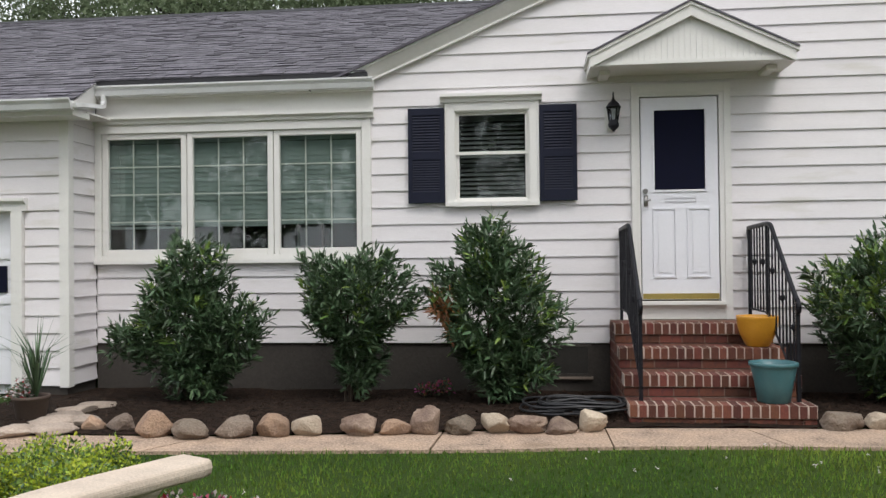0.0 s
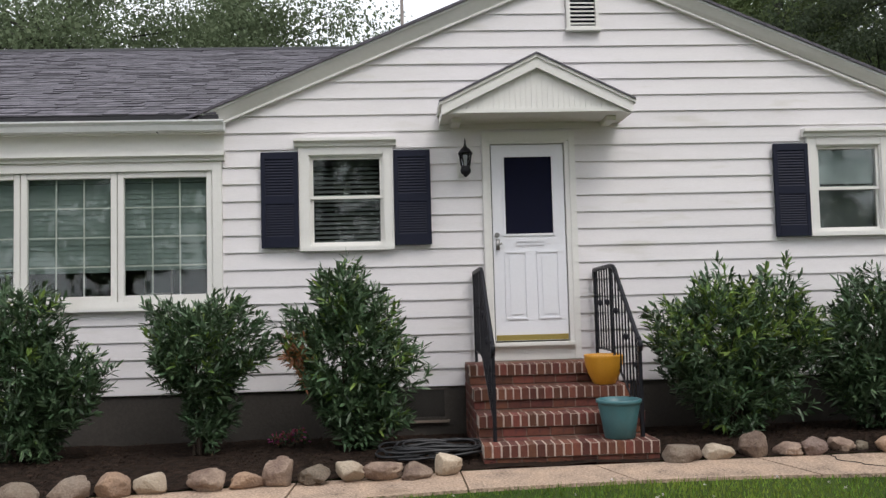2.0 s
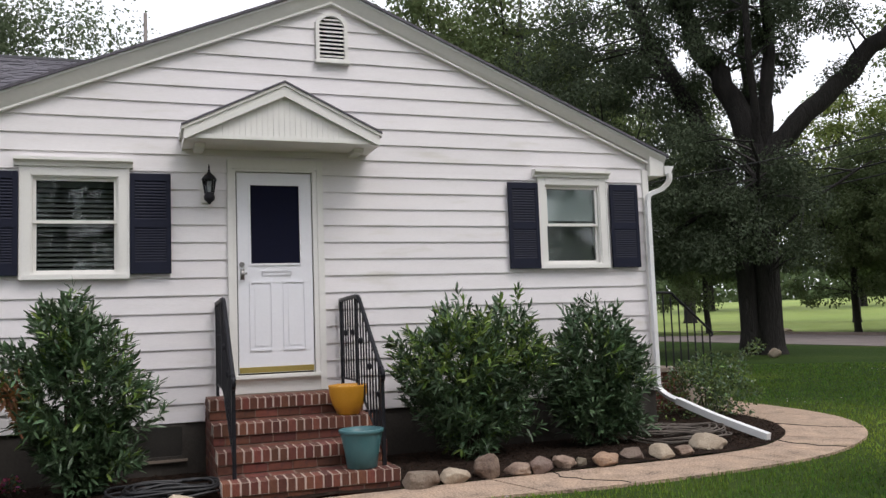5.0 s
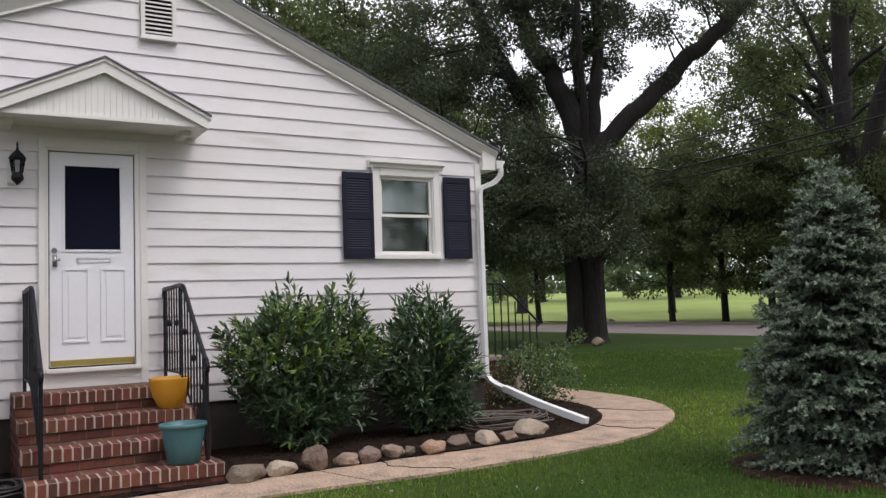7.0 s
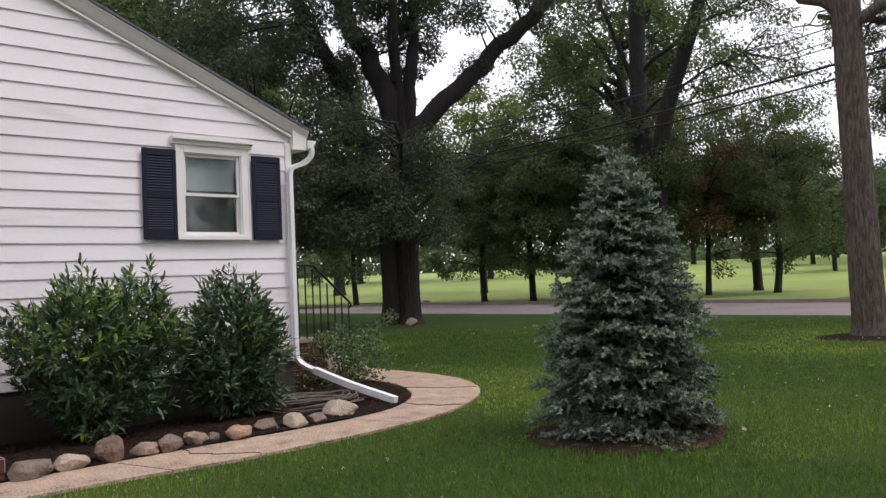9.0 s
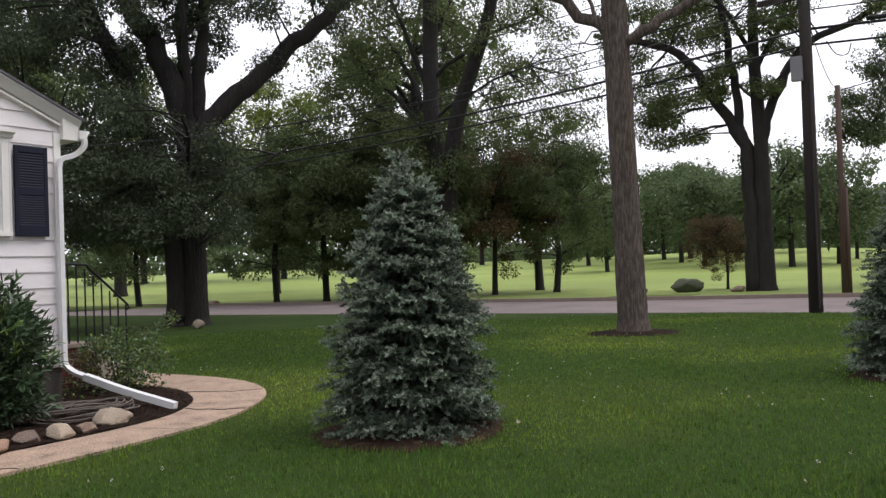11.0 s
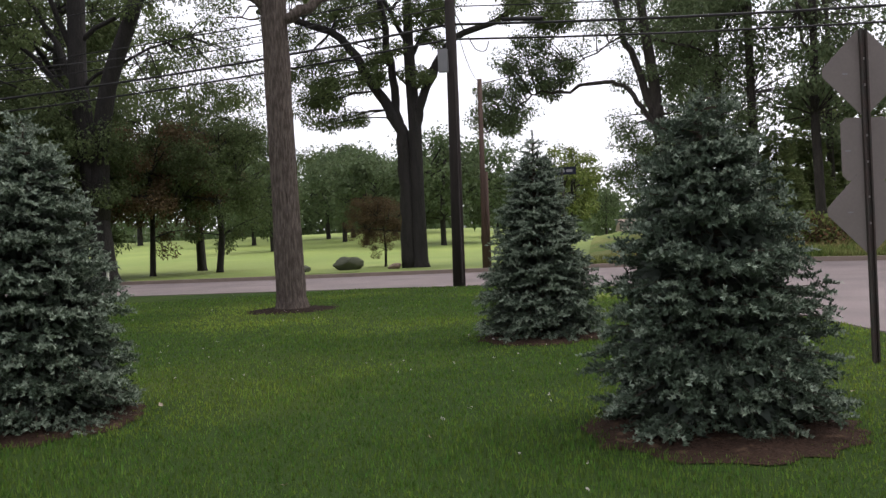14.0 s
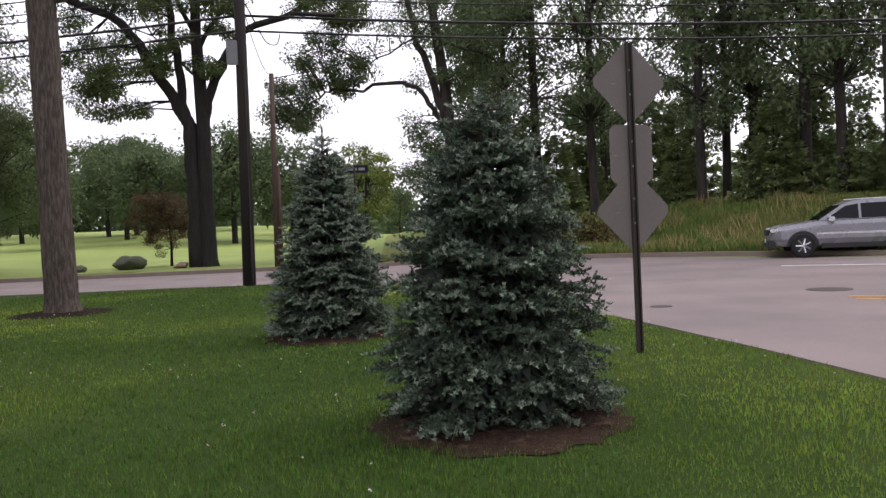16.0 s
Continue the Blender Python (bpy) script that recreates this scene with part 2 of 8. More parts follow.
M = {
    "siding": material("white_siding", (0.765, 0.732, 0.742), 0.5, 0.05, 1.5, 40, 0.08, stretch=(0.6, 1, 3), per_object=0.035, stain=(0.66, 0.63, 0.60), stain_scale=2.2, stain_at=0.58),
    "trim": material("white_trim", (0.77, 0.755, 0.725), 0.45, 0.04, 2, 50, 0.06, stain=(0.69, 0.67, 0.63), stain_at=0.64),
    "rake": material("grey_white_cornice", (0.68, 0.665, 0.63), 0.5, 0.06, 2, 50, 0.06, stretch=(0.4, 1, 1), stain=(0.58, 0.565, 0.53), stain_at=0.58),
    "gutter": material("white_aluminium", (0.75, 0.755, 0.76), 0.35, 0.05, 2, 30, 0.04, stain=(0.5, 0.49, 0.46), stain_at=0.62),
    "door": material("white_door_paint", (0.80, 0.80, 0.84), 0.4, 0.03, 2, 40, 0.04),
    # dim basement pane, a brown reflection put into its colour
    "grime": material("dusty_pane", (0.030, 0.027, 0.024), 0.35, 0.3, 5, 60, 0.05),
    "mesh": material("dark_screen", (0.006, 0.007, 0.020), 0.85, 0.2, 8, 300, 0.05, spec=0.15),
    "shutter": material("navy_black_vinyl", (0.009, 0.011, 0.026), 0.6, 0.2, 4, 60, 0.06, spec=0.25),
    "iron": material("black_iron", (0.008, 0.008, 0.012), 0.45, 0.25, 8, 80, 0.1, spec=0.28),
    "brick": material("red_brick", (0.135, 0.042, 0.024), 0.8, 0.35, 14, 140, 0.4, per_object=0.40, hue=0.012, second=(0.085, 0.027, 0.020), patch=0.55, stain=(0.060, 0.026, 0.020), stain_scale=9, stain_at=0.60),
    "old_mortar": material("stained_mortar", (0.24, 0.165, 0.13), 0.95, 0.35, 9, 90, 0.4, second=(0.13, 0.09, 0.07)),
    "mortar": material("pale_mortar", (0.46, 0.375, 0.32), 0.9, 0.25, 12, 120, 0.4),
    # brown-grey parging, its colour darkened for the shade behind the shrubs
    "foundation": material("brown_grey_parging", (0.052, 0.045, 0.039), 0.85, 0.25, 3, 40, 0.3, stain=(0.080, 0.070, 0.060), stain_scale=2),
    "shingle": material("charcoal_shingle", (0.092, 0.087, 0.104), 0.9, 0.3, 9, 160, 0.5, per_island=0.30, second=(0.118, 0.110, 0.128)),
    "chip": material("bark_chips", (0.040, 0.025, 0.018), 0.95, 0.3, 20, 90, 0.0, per_island=0.6, hue=0.02, spec=0.1),
    "tan_grass": material("dry_seed_grass", (0.36, 0.28, 0.13), 0.9, 0.2, 1, 9, 0.0, per_island=0.3, hue=0.02, spec=0.1),
    "roof_base": material("roof_felt", (0.03, 0.03, 0.034), 0.95, 0.2, 4, 60, 0.2),
    "mulch": material("dark_mulch", (0.018, 0.012, 0.009), 0.95, 0.5, 14, 70, 1.0, second=(0.034, 0.022, 0.016), relief=0.03, spec=0.1),
    "red_mulch": material("reddish_mulch", (0.060, 0.036, 0.025), 0.95, 0.6, 14, 50, 1.0, second=(0.034, 0.021, 0.015), relief=0.04, spec=0.1, stain=(0.13, 0.085, 0.055), stain_scale=6, stain_at=0.58),
    "walk": material("tan_aggregate", (0.46, 0.345, 0.265), 0.9, 0.75, 4, 48, 1.0, second=(0.37, 0.27, 0.20), spec=0.2, stain=(0.25, 0.18, 0.13), stain_scale=2.2, stain_at=0.60, relief=0.02),
    "asphalt": material("grey_asphalt", (0.190, 0.157, 0.152), 0.9, 0.22, 0.5, 60, 0.4, second=(0.210, 0.172, 0.165), stain=(0.165, 0.14, 0.132), stain_scale=0.4, stain_at=0.56),
    "kerb": material("pale_kerb", (0.24, 0.19, 0.155), 0.9, 0.2, 2, 60, 0.3),
    # broad paler patches in lawn and blades stand in for sunlit grass
    "soil_grass": material("lawn", (0.034, 0.064, 0.013), 0.95, 0.35, 2.2, 55, 0.8, second=(0.025, 0.048, 0.010), relief=0.03, stain=(0.052, 0.078, 0.017), stain_scale=0.20, stain_at=0.50, spec=0.1),
    "blade": material("grass_blades", (0.128, 0.218, 0.038), 0.7, 0.42, 3.2, 14, 0, per_island=0.42, hue=0.025, second=(0.070, 0.134, 0.024), translucent=0.4, spec=0.2, stain=(0.215, 0.300, 0.052), stain_scale=0.22, stain_at=0.50),
    "bark": material("grey_bark", (0.200, 0.160, 0.132), 0.95, 0.40, 26, 70, 1.0, stretch=(1, 1, 0.17), second=(0.070, 0.054, 0.044), patch=0.47, relief=0.05),
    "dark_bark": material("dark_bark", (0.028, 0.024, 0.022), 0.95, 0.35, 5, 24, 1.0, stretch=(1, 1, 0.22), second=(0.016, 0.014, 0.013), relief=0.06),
    # grey-brown bark, lightened to stand in for haze in the wood
    "wood_bark": material("grey_brown_bark", (0.066, 0.056, 0.048), 0.95, 0.35, 5, 24, 1.0, stretch=(1, 1, 0.22), second=(0.034, 0.029, 0.025), relief=0.06),
    "leaf": material("oak_leaves", (0.115, 0.152, 0.060), 0.75, 0.2, 0.5, 3, 0, per_island=0.18, hue=0.015, translucent=0.3, spec=0.2),
    "leaf_dark": material("dark_leaves", (0.098, 0.132, 0.056), 0.75, 0.2, 0.5, 3, 0, per_island=0.18, hue=0.015, translucent=0.28, spec=0.2),
    "leaf_far": material("far_leaves", (0.105, 0.145, 0.070), 0.8, 0.2, 0.3, 3, 0, per_island=0.16, hue=0.015, translucent=0.3, spec=0.2),
    # leaves of the wood, haze put into their lighter colour
    "leaf_wood": material("wood_leaves", (0.140, 0.185, 0.092), 0.75, 0.2, 0.5, 3, 0, per_island=0.18, hue=0.015, translucent=0.3, spec=0.2),
    # leaves behind the house, greyed and paled for bright haze
    "leaf_back": material("grey_green_leaves", (0.128, 0.165, 0.092), 0.75, 0.2, 0.5, 3, 0, per_island=0.12, hue=0.01, translucent=0.3, spec=0.2),
    "leaf_light": material("light_leaves", (0.16, 0.20, 0.058), 0.75, 0.2, 0.5, 3, 0, per_island=0.3, hue=0.02, translucent=0.3, spec=0.2),
    "pine": material("pine_needles", (0.235, 0.295, 0.125), 0.75, 0.2, 0.5, 3, 0, per_island=0.2, hue=0.015, translucent=0.3, spec=0.2),
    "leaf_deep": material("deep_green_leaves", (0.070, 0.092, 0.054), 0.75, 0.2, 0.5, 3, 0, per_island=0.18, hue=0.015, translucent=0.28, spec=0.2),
    "leaf_red": material("russet_leaves", (0.115, 0.082, 0.042), 0.75, 0.2, 0.5, 3, 0, per_island=0.35, hue=0.02, translucent=0.25, spec=0.2),
    "laurel": material("laurel_leaves", (0.070, 0.119, 0.058), 0.36, 0.2, 4, 30, 0, per_island=0.50, hue=0.02, translucent=0.10),
    "laurel_light": material("laurel_new_leaves", (0.170, 0.260, 0.060), 0.38, 0.2, 4, 30, 0, per_island=0.4, hue=0.02, translucent=0.18),
    "laurel_dead": material("laurel_dead_leaves", (0.23, 0.11, 0.045), 0.7, 0.2, 4, 30, 0, per_island=0.4, hue=0.02),
    "stem": material("brown_stem", (0.06, 0.042, 0.03), 0.9, 0.3, 9, 60, 0.4),
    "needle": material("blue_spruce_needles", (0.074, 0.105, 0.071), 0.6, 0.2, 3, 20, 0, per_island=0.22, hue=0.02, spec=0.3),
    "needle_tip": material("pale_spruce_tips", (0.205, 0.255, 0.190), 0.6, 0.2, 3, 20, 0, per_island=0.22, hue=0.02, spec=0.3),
    # inner needles, their colour darkened for shade within the tree
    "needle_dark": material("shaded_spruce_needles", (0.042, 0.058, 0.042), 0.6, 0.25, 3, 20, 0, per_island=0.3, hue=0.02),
    "meadow": material("park_grass", (0.215, 0.295, 0.062), 0.95, 0.15, 0.12, 8, 0.4, second=(0.26, 0.325, 0.080), relief=0.05, stain=(0.17, 0.23, 0.05), stain_scale=0.06, stain_at=0.5),
    # verge grass, with the trees' shade put into its colour
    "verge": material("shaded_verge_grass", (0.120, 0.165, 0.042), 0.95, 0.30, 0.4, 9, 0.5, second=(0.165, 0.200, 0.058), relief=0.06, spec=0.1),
    "wild": material("rough_bank_grass", (0.145, 0.225, 0.055), 0.95, 0.3, 0.5, 9, 0.6, second=(0.205, 0.215, 0.075), relief=0.1, per_island=0.3, hue=0.02, spec=0.1),
    "wood_pole": material("creosoted_pole", (0.028, 0.021, 0.019), 0.85, 0.3, 4, 40, 0.5, stretch=(1, 1, 0.1)),
    "old_pole": material("weathered_pole", (0.075, 0.045, 0.033), 0.85, 0.3, 4, 40, 0.5, stretch=(1, 1, 0.1)),
    "sign": material("sign_back_aluminium", (0.185, 0.162, 0.148), 0.5, 0.10, 3, 40, 0.05, metal=0.15, stain=(0.13, 0.112, 0.10), stain_at=0.58),
    "post": material("rusty_green_post", (0.052, 0.034, 0.028), 0.7, 0.3, 6, 60, 0.2, second=(0.034, 0.032, 0.027)),
    "cable": material("black_cable", (0.01, 0.01, 0.01), 0.6, 0.1, 5, 40, 0),
    "grey_box": material("grey_steel_box", (0.22, 0.22, 0.23), 0.5, 0.08, 4, 40, 0.05),
    "teal": material("teal_glaze", (0.050, 0.142, 0.158), 0.38, 0.1, 5, 60, 0.08, stain=(0.09, 0.2, 0.2), stain_scale=4),
    "yellow": material("yellow_glaze", (0.62, 0.29, 0.025), 0.35, 0.08, 5, 60, 0.06, stain=(0.5, 0.22, 0.02), stain_scale=4),
    "terracotta": material("brown_planter", (0.08, 0.055, 0.042), 0.7, 0.15, 6, 60, 0.1),
    "soil": material("potting_soil", (0.02, 0.014, 0.011), 0.95, 0.4, 20, 90, 0.8),
    "rock": material("field_stone", (0.25, 0.195, 0.15), 0.85, 0.4, 9, 60, 0.8, per_object=0.35, hue=0.03, second=(0.17, 0.125, 0.095), relief=0.02),
    "rock_pale": material("pale_field_stone", (0.46, 0.38, 0.29), 0.85, 0.25, 7, 60, 0.6, per_object=0.2, second=(0.32, 0.255, 0.19), relief=0.02),
    "rock_tan": material("tan_field_stone", (0.36, 0.235, 0.155), 0.8, 0.35, 9, 60, 0.7, per_object=0.2, second=(0.23, 0.155, 0.11), relief=0.02),
    "rock_dark": material("brown_field_stone", (0.175, 0.118, 0.090), 0.85, 0.35, 7, 60, 0.6, per_object=0.25, second=(0.25, 0.185, 0.14), relief=0.02),
    "boulder": material("mossy_boulder", (0.10, 0.105, 0.072), 0.9, 0.35, 3, 30, 0.6, second=(0.065, 0.072, 0.045), relief=0.03),
    "bench": material("cream_cast_stone", (0.54, 0.45, 0.365), 0.85, 0.2, 5, 70, 0.4, stain=(0.38, 0.31, 0.245), stain_scale=3, stain_at=0.55),
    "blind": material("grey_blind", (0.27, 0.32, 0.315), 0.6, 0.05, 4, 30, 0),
    # blind colour darkened for the dimming of the insect screen
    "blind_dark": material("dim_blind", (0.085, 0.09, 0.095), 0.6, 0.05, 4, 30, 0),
    # pale tone standing in for sky reflected in a window pane
    "shade": material("pale_fabric_shade", (0.40, 0.43, 0.45), 0.8, 0.05, 4, 200, 0.1),
    # near-black puts the gloom of the unlit rooms into the colour
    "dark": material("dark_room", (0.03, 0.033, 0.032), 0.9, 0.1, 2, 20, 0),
    "brass": material("brass_sill", (0.55, 0.42, 0.14), 0.35, 0.1, 6, 60, 0.05, metal=0.9),
    "nickel": material("brushed_nickel", (0.32, 0.31, 0.30), 0.35, 0.05, 8, 90, 0.02, metal=1.0),
    "glass": glass("window_glass"),
    "lamp_glass": glass("seeded_lamp_glass", (0.75, 0.78, 0.8)),
    "hose": material("black_hose", (0.018, 0.018, 0.02), 0.45, 0.2, 6, 60, 0.1),
    "vine": material("grey_vine", (0.12, 0.10, 0.085), 0.8, 0.2, 6, 60, 0.1),
    "slate": material("tan_flagstone", (0.34, 0.275, 0.225), 0.85, 0.3, 5, 50, 0.5, per_object=0.3),
    "chartreuse": material("lime_leaves", (0.42, 0.50, 0.05), 0.5, 0.15, 5, 30, 0, per_island=0.4, hue=0.02, translucent=0.3),
    "petal_pink": material("pink_petals", (0.55, 0.10, 0.25), 0.6, 0.1, 8, 40, 0, per_island=0.4, hue=0.04, translucent=0.3),
    "petal_white": material("white_petals", (0.75, 0.68, 0.70), 0.6, 0.1, 8, 40, 0, per_island=0.15, translucent=0.3),
    "petal_red": material("red_petals", (0.45, 0.02, 0.03), 0.6, 0.1, 8, 40, 0, per_island=0.3, translucent=0.2),
}


# ---- mesh helpers ----
class Mesh:
    """Gathers vertices and faces, to be linked as one mesh."""

    def __init__(self):
        self.v, self.f = [], []

    def add(self, verts, faces):
        k = len(self.v)
        self.v.extend(tuple(p) for p in verts)
        self.f.extend(tuple(i + k for i in q) for q in faces)
        return self

    def box(self, x0, x1, y0, y1, z0, z1):
        return self.hexa([(x0, y0, z0), (x1, y0, z0), (x1, y1, z0), (x0, y1, z0), (x0, y0, z1), (x1, y0, z1), (x1, y1, z1), (x0, y1, z1)])

    def hexa(self, p):
        return self.add(p, [(0, 3, 2, 1), (4, 5, 6, 7), (0, 1, 5, 4), (1, 2, 6, 5), (2, 3, 7, 6), (3, 0, 4, 7)])

    def extrude(self, outline, axis, a, b):
        """A closed outline of 2D points drawn out along an axis from a to b."""
        n = len(outline)
        place = {"x": lambda u, w, s: (s, u, w), "y": lambda u, w, s: (u, s, w), "z": lambda u, w, s: (u, w, s)}[axis]
        pts = [place(u, w, a) for u, w in outline] + [place(u, w, b) for u, w in outline]
        return self.add(pts, [tuple(range(n))[::-1], tuple(range(n, 2 * n))] + [(i, (i + 1) % n, n + (i + 1) % n, n + i) for i in range(n)])

    def tube(self, points, radii, sides=8, caps=True):
        pts = [Vector(p) for p in points]
        if not hasattr(radii, "__len__"):
            radii = [radii] * len(pts)
        k = len(self.v)
        side = None
        for i, p in enumerate(pts):
            d = (pts[min(i + 1, len(pts) - 1)] - pts[max(i - 1, 0)]).normalized()
            if side is None:
                side = d.orthogonal().normalized()
            side = (side - d * side.dot(d)).normalized()
            up = d.cross(side)
            for s in range(sides):
                a = 2 * math.pi * s / sides
                self.v.append(tuple(p + (side * math.cos(a) + up * math.sin(a)) * radii[i]))
        for i in range(len(pts) - 1):
            for s in range(sides):
                t = (s + 1) % sides
                self.f.append((k + i * sides + s, k + i * sides + t, k + (i + 1) * sides + t, k + (i + 1) * sides + s))
        if caps:
            self.f.append(tuple(k + s for s in range(sides))[::-1])
            self.f.append(tuple(k + (len(pts) - 1) * sides + s for s in range(sides)))
        return self

    def lathe(self, profile, cx=0.0, cy=0.0, cz=0.0, sides=32, caps=True):
        k = len(self.v)
        for r, z in profile:
            for s in range(sides):
                a = 2 * math.pi * s / sides
                self.v.append((cx + r * math.cos(a), cy + r * math.sin(a), cz + z))
        for i in range(len(profile) - 1):
            for s in range(sides):
                t = (s + 1) % sides
                self.f.append((k + i * sides + s, k + i * sides + t, k + (i + 1) * sides + t, k + (i + 1) * sides + s))
        if caps:
            self.f.append(tuple(k + s for s in range(sides))[::-1])
            self.f.append(tuple(k + (len(profile) - 1) * sides + s for s in range(sides)))
        return self

    def data(self, name, mat, bevel=0.0, smooth=False):
        me = bpy.data.meshes.new(name)
        me.from_pydata(self.v, [], self.f)
        if bevel:
            bm = bmesh.new()
            bm.from_mesh(me)
            bmesh.ops.recalc_face_normals(bm, faces=bm.faces)
            edges = [e for e in bm.edges if len(e.link_faces) == 2 and e.calc_face_angle() > 0.5]
            bmesh.ops.bevel(bm, geom=edges, offset=bevel, segments=2, affect="EDGES", clamp_overlap=True)
            bm.to_mesh(me)
            bm.free()
        if smooth:
            me.polygons.foreach_set("use_smooth", [True] * len(me.polygons))
        for one in (mat if isinstance(mat, (list, tuple)) else [mat]):
            me.materials.append(one)
        me.validate()
        me.update()
        return me


def part(name, mesh, mat, parent=None, label="", bevel=0.0, smooth=False):
    """Links a mesh as one object under a thing or a part."""
    ob = new(name, mesh.data(name, mat, bevel, smooth) if isinstance(mesh, Mesh) else mesh)
    if parent is not None:
        ob.parent = parent
    return tagged(ob, label)


def thing(name, label, category, at=(0, 0, 0), turn=0.0, group="", kind=""):
    ob = new(name)
    ob.matrix_world = pose(*at, 0, 0, turn)
    return tagged(ob, label, category, group, kind)


def structure(name, mesh, mat, label="", bevel=0.0, category="", smooth=False):
    return tagged(part(name, mesh, mat, None, label, bevel, smooth), label, category, "", "structure")


def quads(name, pts, mat, slots=None):
    """One mesh from an array of quads (n, 4, 3) or triangles (n, 3, 3), each loose from the others."""
    n, k = len(pts), pts.shape[1]
    me = bpy.data.meshes.new(name)
    me.vertices.add(n * k)
    me.vertices.foreach_set("co", pts.astype(np.float32).ravel())
    me.loops.add(n * k)
    me.loops.foreach_set("vertex_index", np.arange(n * k, dtype=np.int32))
    me.polygons.add(n)
    me.polygons.foreach_set("loop_start", np.arange(0, n * k, k, dtype=np.int32))
    me.polygons.foreach_set("loop_total", np.full(n, k, dtype=np.int32))
    for one in (mat if isinstance(mat, (list, tuple)) else [mat]):
        me.materials.append(one)
    if slots is not None:
        me.polygons.foreach_set("material_index", np.asarray(slots, dtype=np.int32))
    me.update(calc_edges=True)
    return me


def unit(a):
    return a / np.maximum(np.linalg.norm(a, axis=-1, keepdims=True), 1e-9)

# ---- ground, paving, road ----
def bank(x, y):
    """Height of the ground: level near the house, a wooded bank beyond the bend of the road, gentle roll in the park."""
    s = (x - 33.0) * 0.62 + (y + 17.0) * -0.78          # how far beyond the bank's foot
    h = 1.95 * (0.5 + 0.5 * np.tanh((s - 4.0) / 3.2)) * (0.5 - 0.5 * np.tanh((y + 9.0) / 5.0))
    h = h * (0.5 - 0.5 * np.tanh((s - 30.0) / 8.0))
    far = np.clip((np.hypot(x, y) - 42) / 100, 0, 1)
    far = far * far * (3 - 2 * far) * (0.5 + 0.5 * np.tanh((y - 2.0) / 8.0)) * np.clip((x - 20) / 15, 0, 1)
    return h + far * 3.0


def ground_sheet():
    xs = np.unique(np.concatenate([np.linspace(-900, -60, 8), np.linspace(-60, 90, 76), np.linspace(90, 180, 16), np.linspace(180, 1000, 9)]))
    ys = np.unique(np.concatenate([np.linspace(-900, -70, 8), np.linspace(-70, 90, 81), np.linspace(90, 180, 16), np.linspace(180, 1000, 9)]))
    X, Y = np.meshgrid(xs, ys)
    Z = bank(X, Y) - 0.004
    m = Mesh()
    m.v = [tuple(map(float, p)) for p in np.stack([X, Y, Z], -1).reshape(-1, 3)]
    w = len(xs)
    m.f = [(j * w + i, j * w + i + 1, (j + 1) * w + i + 1, (j + 1) * w + i) for j in range(len(ys) - 1) for i in range(w - 1)]
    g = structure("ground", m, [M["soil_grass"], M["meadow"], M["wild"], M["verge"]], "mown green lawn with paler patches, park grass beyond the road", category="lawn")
    for poly in g.data.polygons:
        c = poly.center
        if c.x > 16 and c.y < -8.5 and c.x < 75:
            poly.material_index = 2
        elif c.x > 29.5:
            # strip by the kerb coloured darker for the shade under the trees
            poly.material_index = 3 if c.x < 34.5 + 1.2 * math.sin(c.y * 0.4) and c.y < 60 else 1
    return g


ground = ground_sheet()


def ribbon(m, left, right, z, thick):
    """A paved strip between two lines of points."""
    n = len(left)
    pts = [(*p, z) for p in left] + [(*p, z) for p in right] + [(*p, z - thick) for p in left] + [(*p, z - thick) for p in right]
    f = [(i, n + i, n + i + 1, i + 1) for i in range(n - 1)]
    f += [(i + 1, 2 * n + i + 1, 2 * n + i, i) for i in range(n - 1)]
    f += [(n + i, 3 * n + i, 3 * n + i + 1, n + i + 1) for i in range(n - 1)]
    f += [(0, 2 * n, 3 * n, n), (n - 1, 2 * n - 1, 4 * n - 1, 3 * n - 1)]
    return m.add(pts, f)


def bend(points, steps=8):
    """A smooth line through the points."""
    p = [Vector((*a, 0)) if len(a) == 2 else Vector(a) for a in points]
    p = [2 * p[0] - p[1]] + p + [2 * p[-1] - p[-2]]
    out = []
    for i in range(1, len(p) - 2):
        for k in range(steps):
            t = k / steps
            out.append(0.5 * (2 * p[i] + (p[i + 1] - p[i - 1]) * t + (2 * p[i - 1] - 5 * p[i] + 4 * p[i + 1] - p[i + 2]) * t * t
                              + (3 * p[i] - p[i - 1] - 3 * p[i + 1] + p[i + 2]) * t ** 3))
    out.append(p[-2])
    return out


# front walk, laid in slabs with open joints
WALK_HOUSE = [(-9.5, -2.75), (-5.7, -2.50), (-3.8, -2.42), (-2.0, -2.12), (-0.76, -1.93), (0.75, -1.86), (2.3, -1.83), (3.5, -1.80), (4.4, -1.68), (5.0, -1.40), (5.6, -0.85), (6.1, 0.1), (6.3, 1.2), (6.5, 2.3)]
WALK_LAWN = [(-9.5, -3.30), (-5.6, -3.08), (-4.1, -2.95), (-2.0, -2.76), (-0.74, -2.58), (1.0, -2.50), (2.4, -2.60), (3.7, -2.52), (4.6, -2.36), (5.35, -2.05), (6.2, -1.45), (6.9, -0.5), (7.25, 0.6), (7.35, 2.3)]
walk_a, walk_b = bend(WALK_HOUSE, 8), bend(WALK_LAWN, 8)
walk_root = tagged(new("front_walk"), "tan exposed-aggregate concrete front walk in slabs with cracked joints", "walk", "", "structure")
cuts = [0, 8, 15, 23, 31, 37, 44, 52, 60, 68, 76, 84, 92, 104]
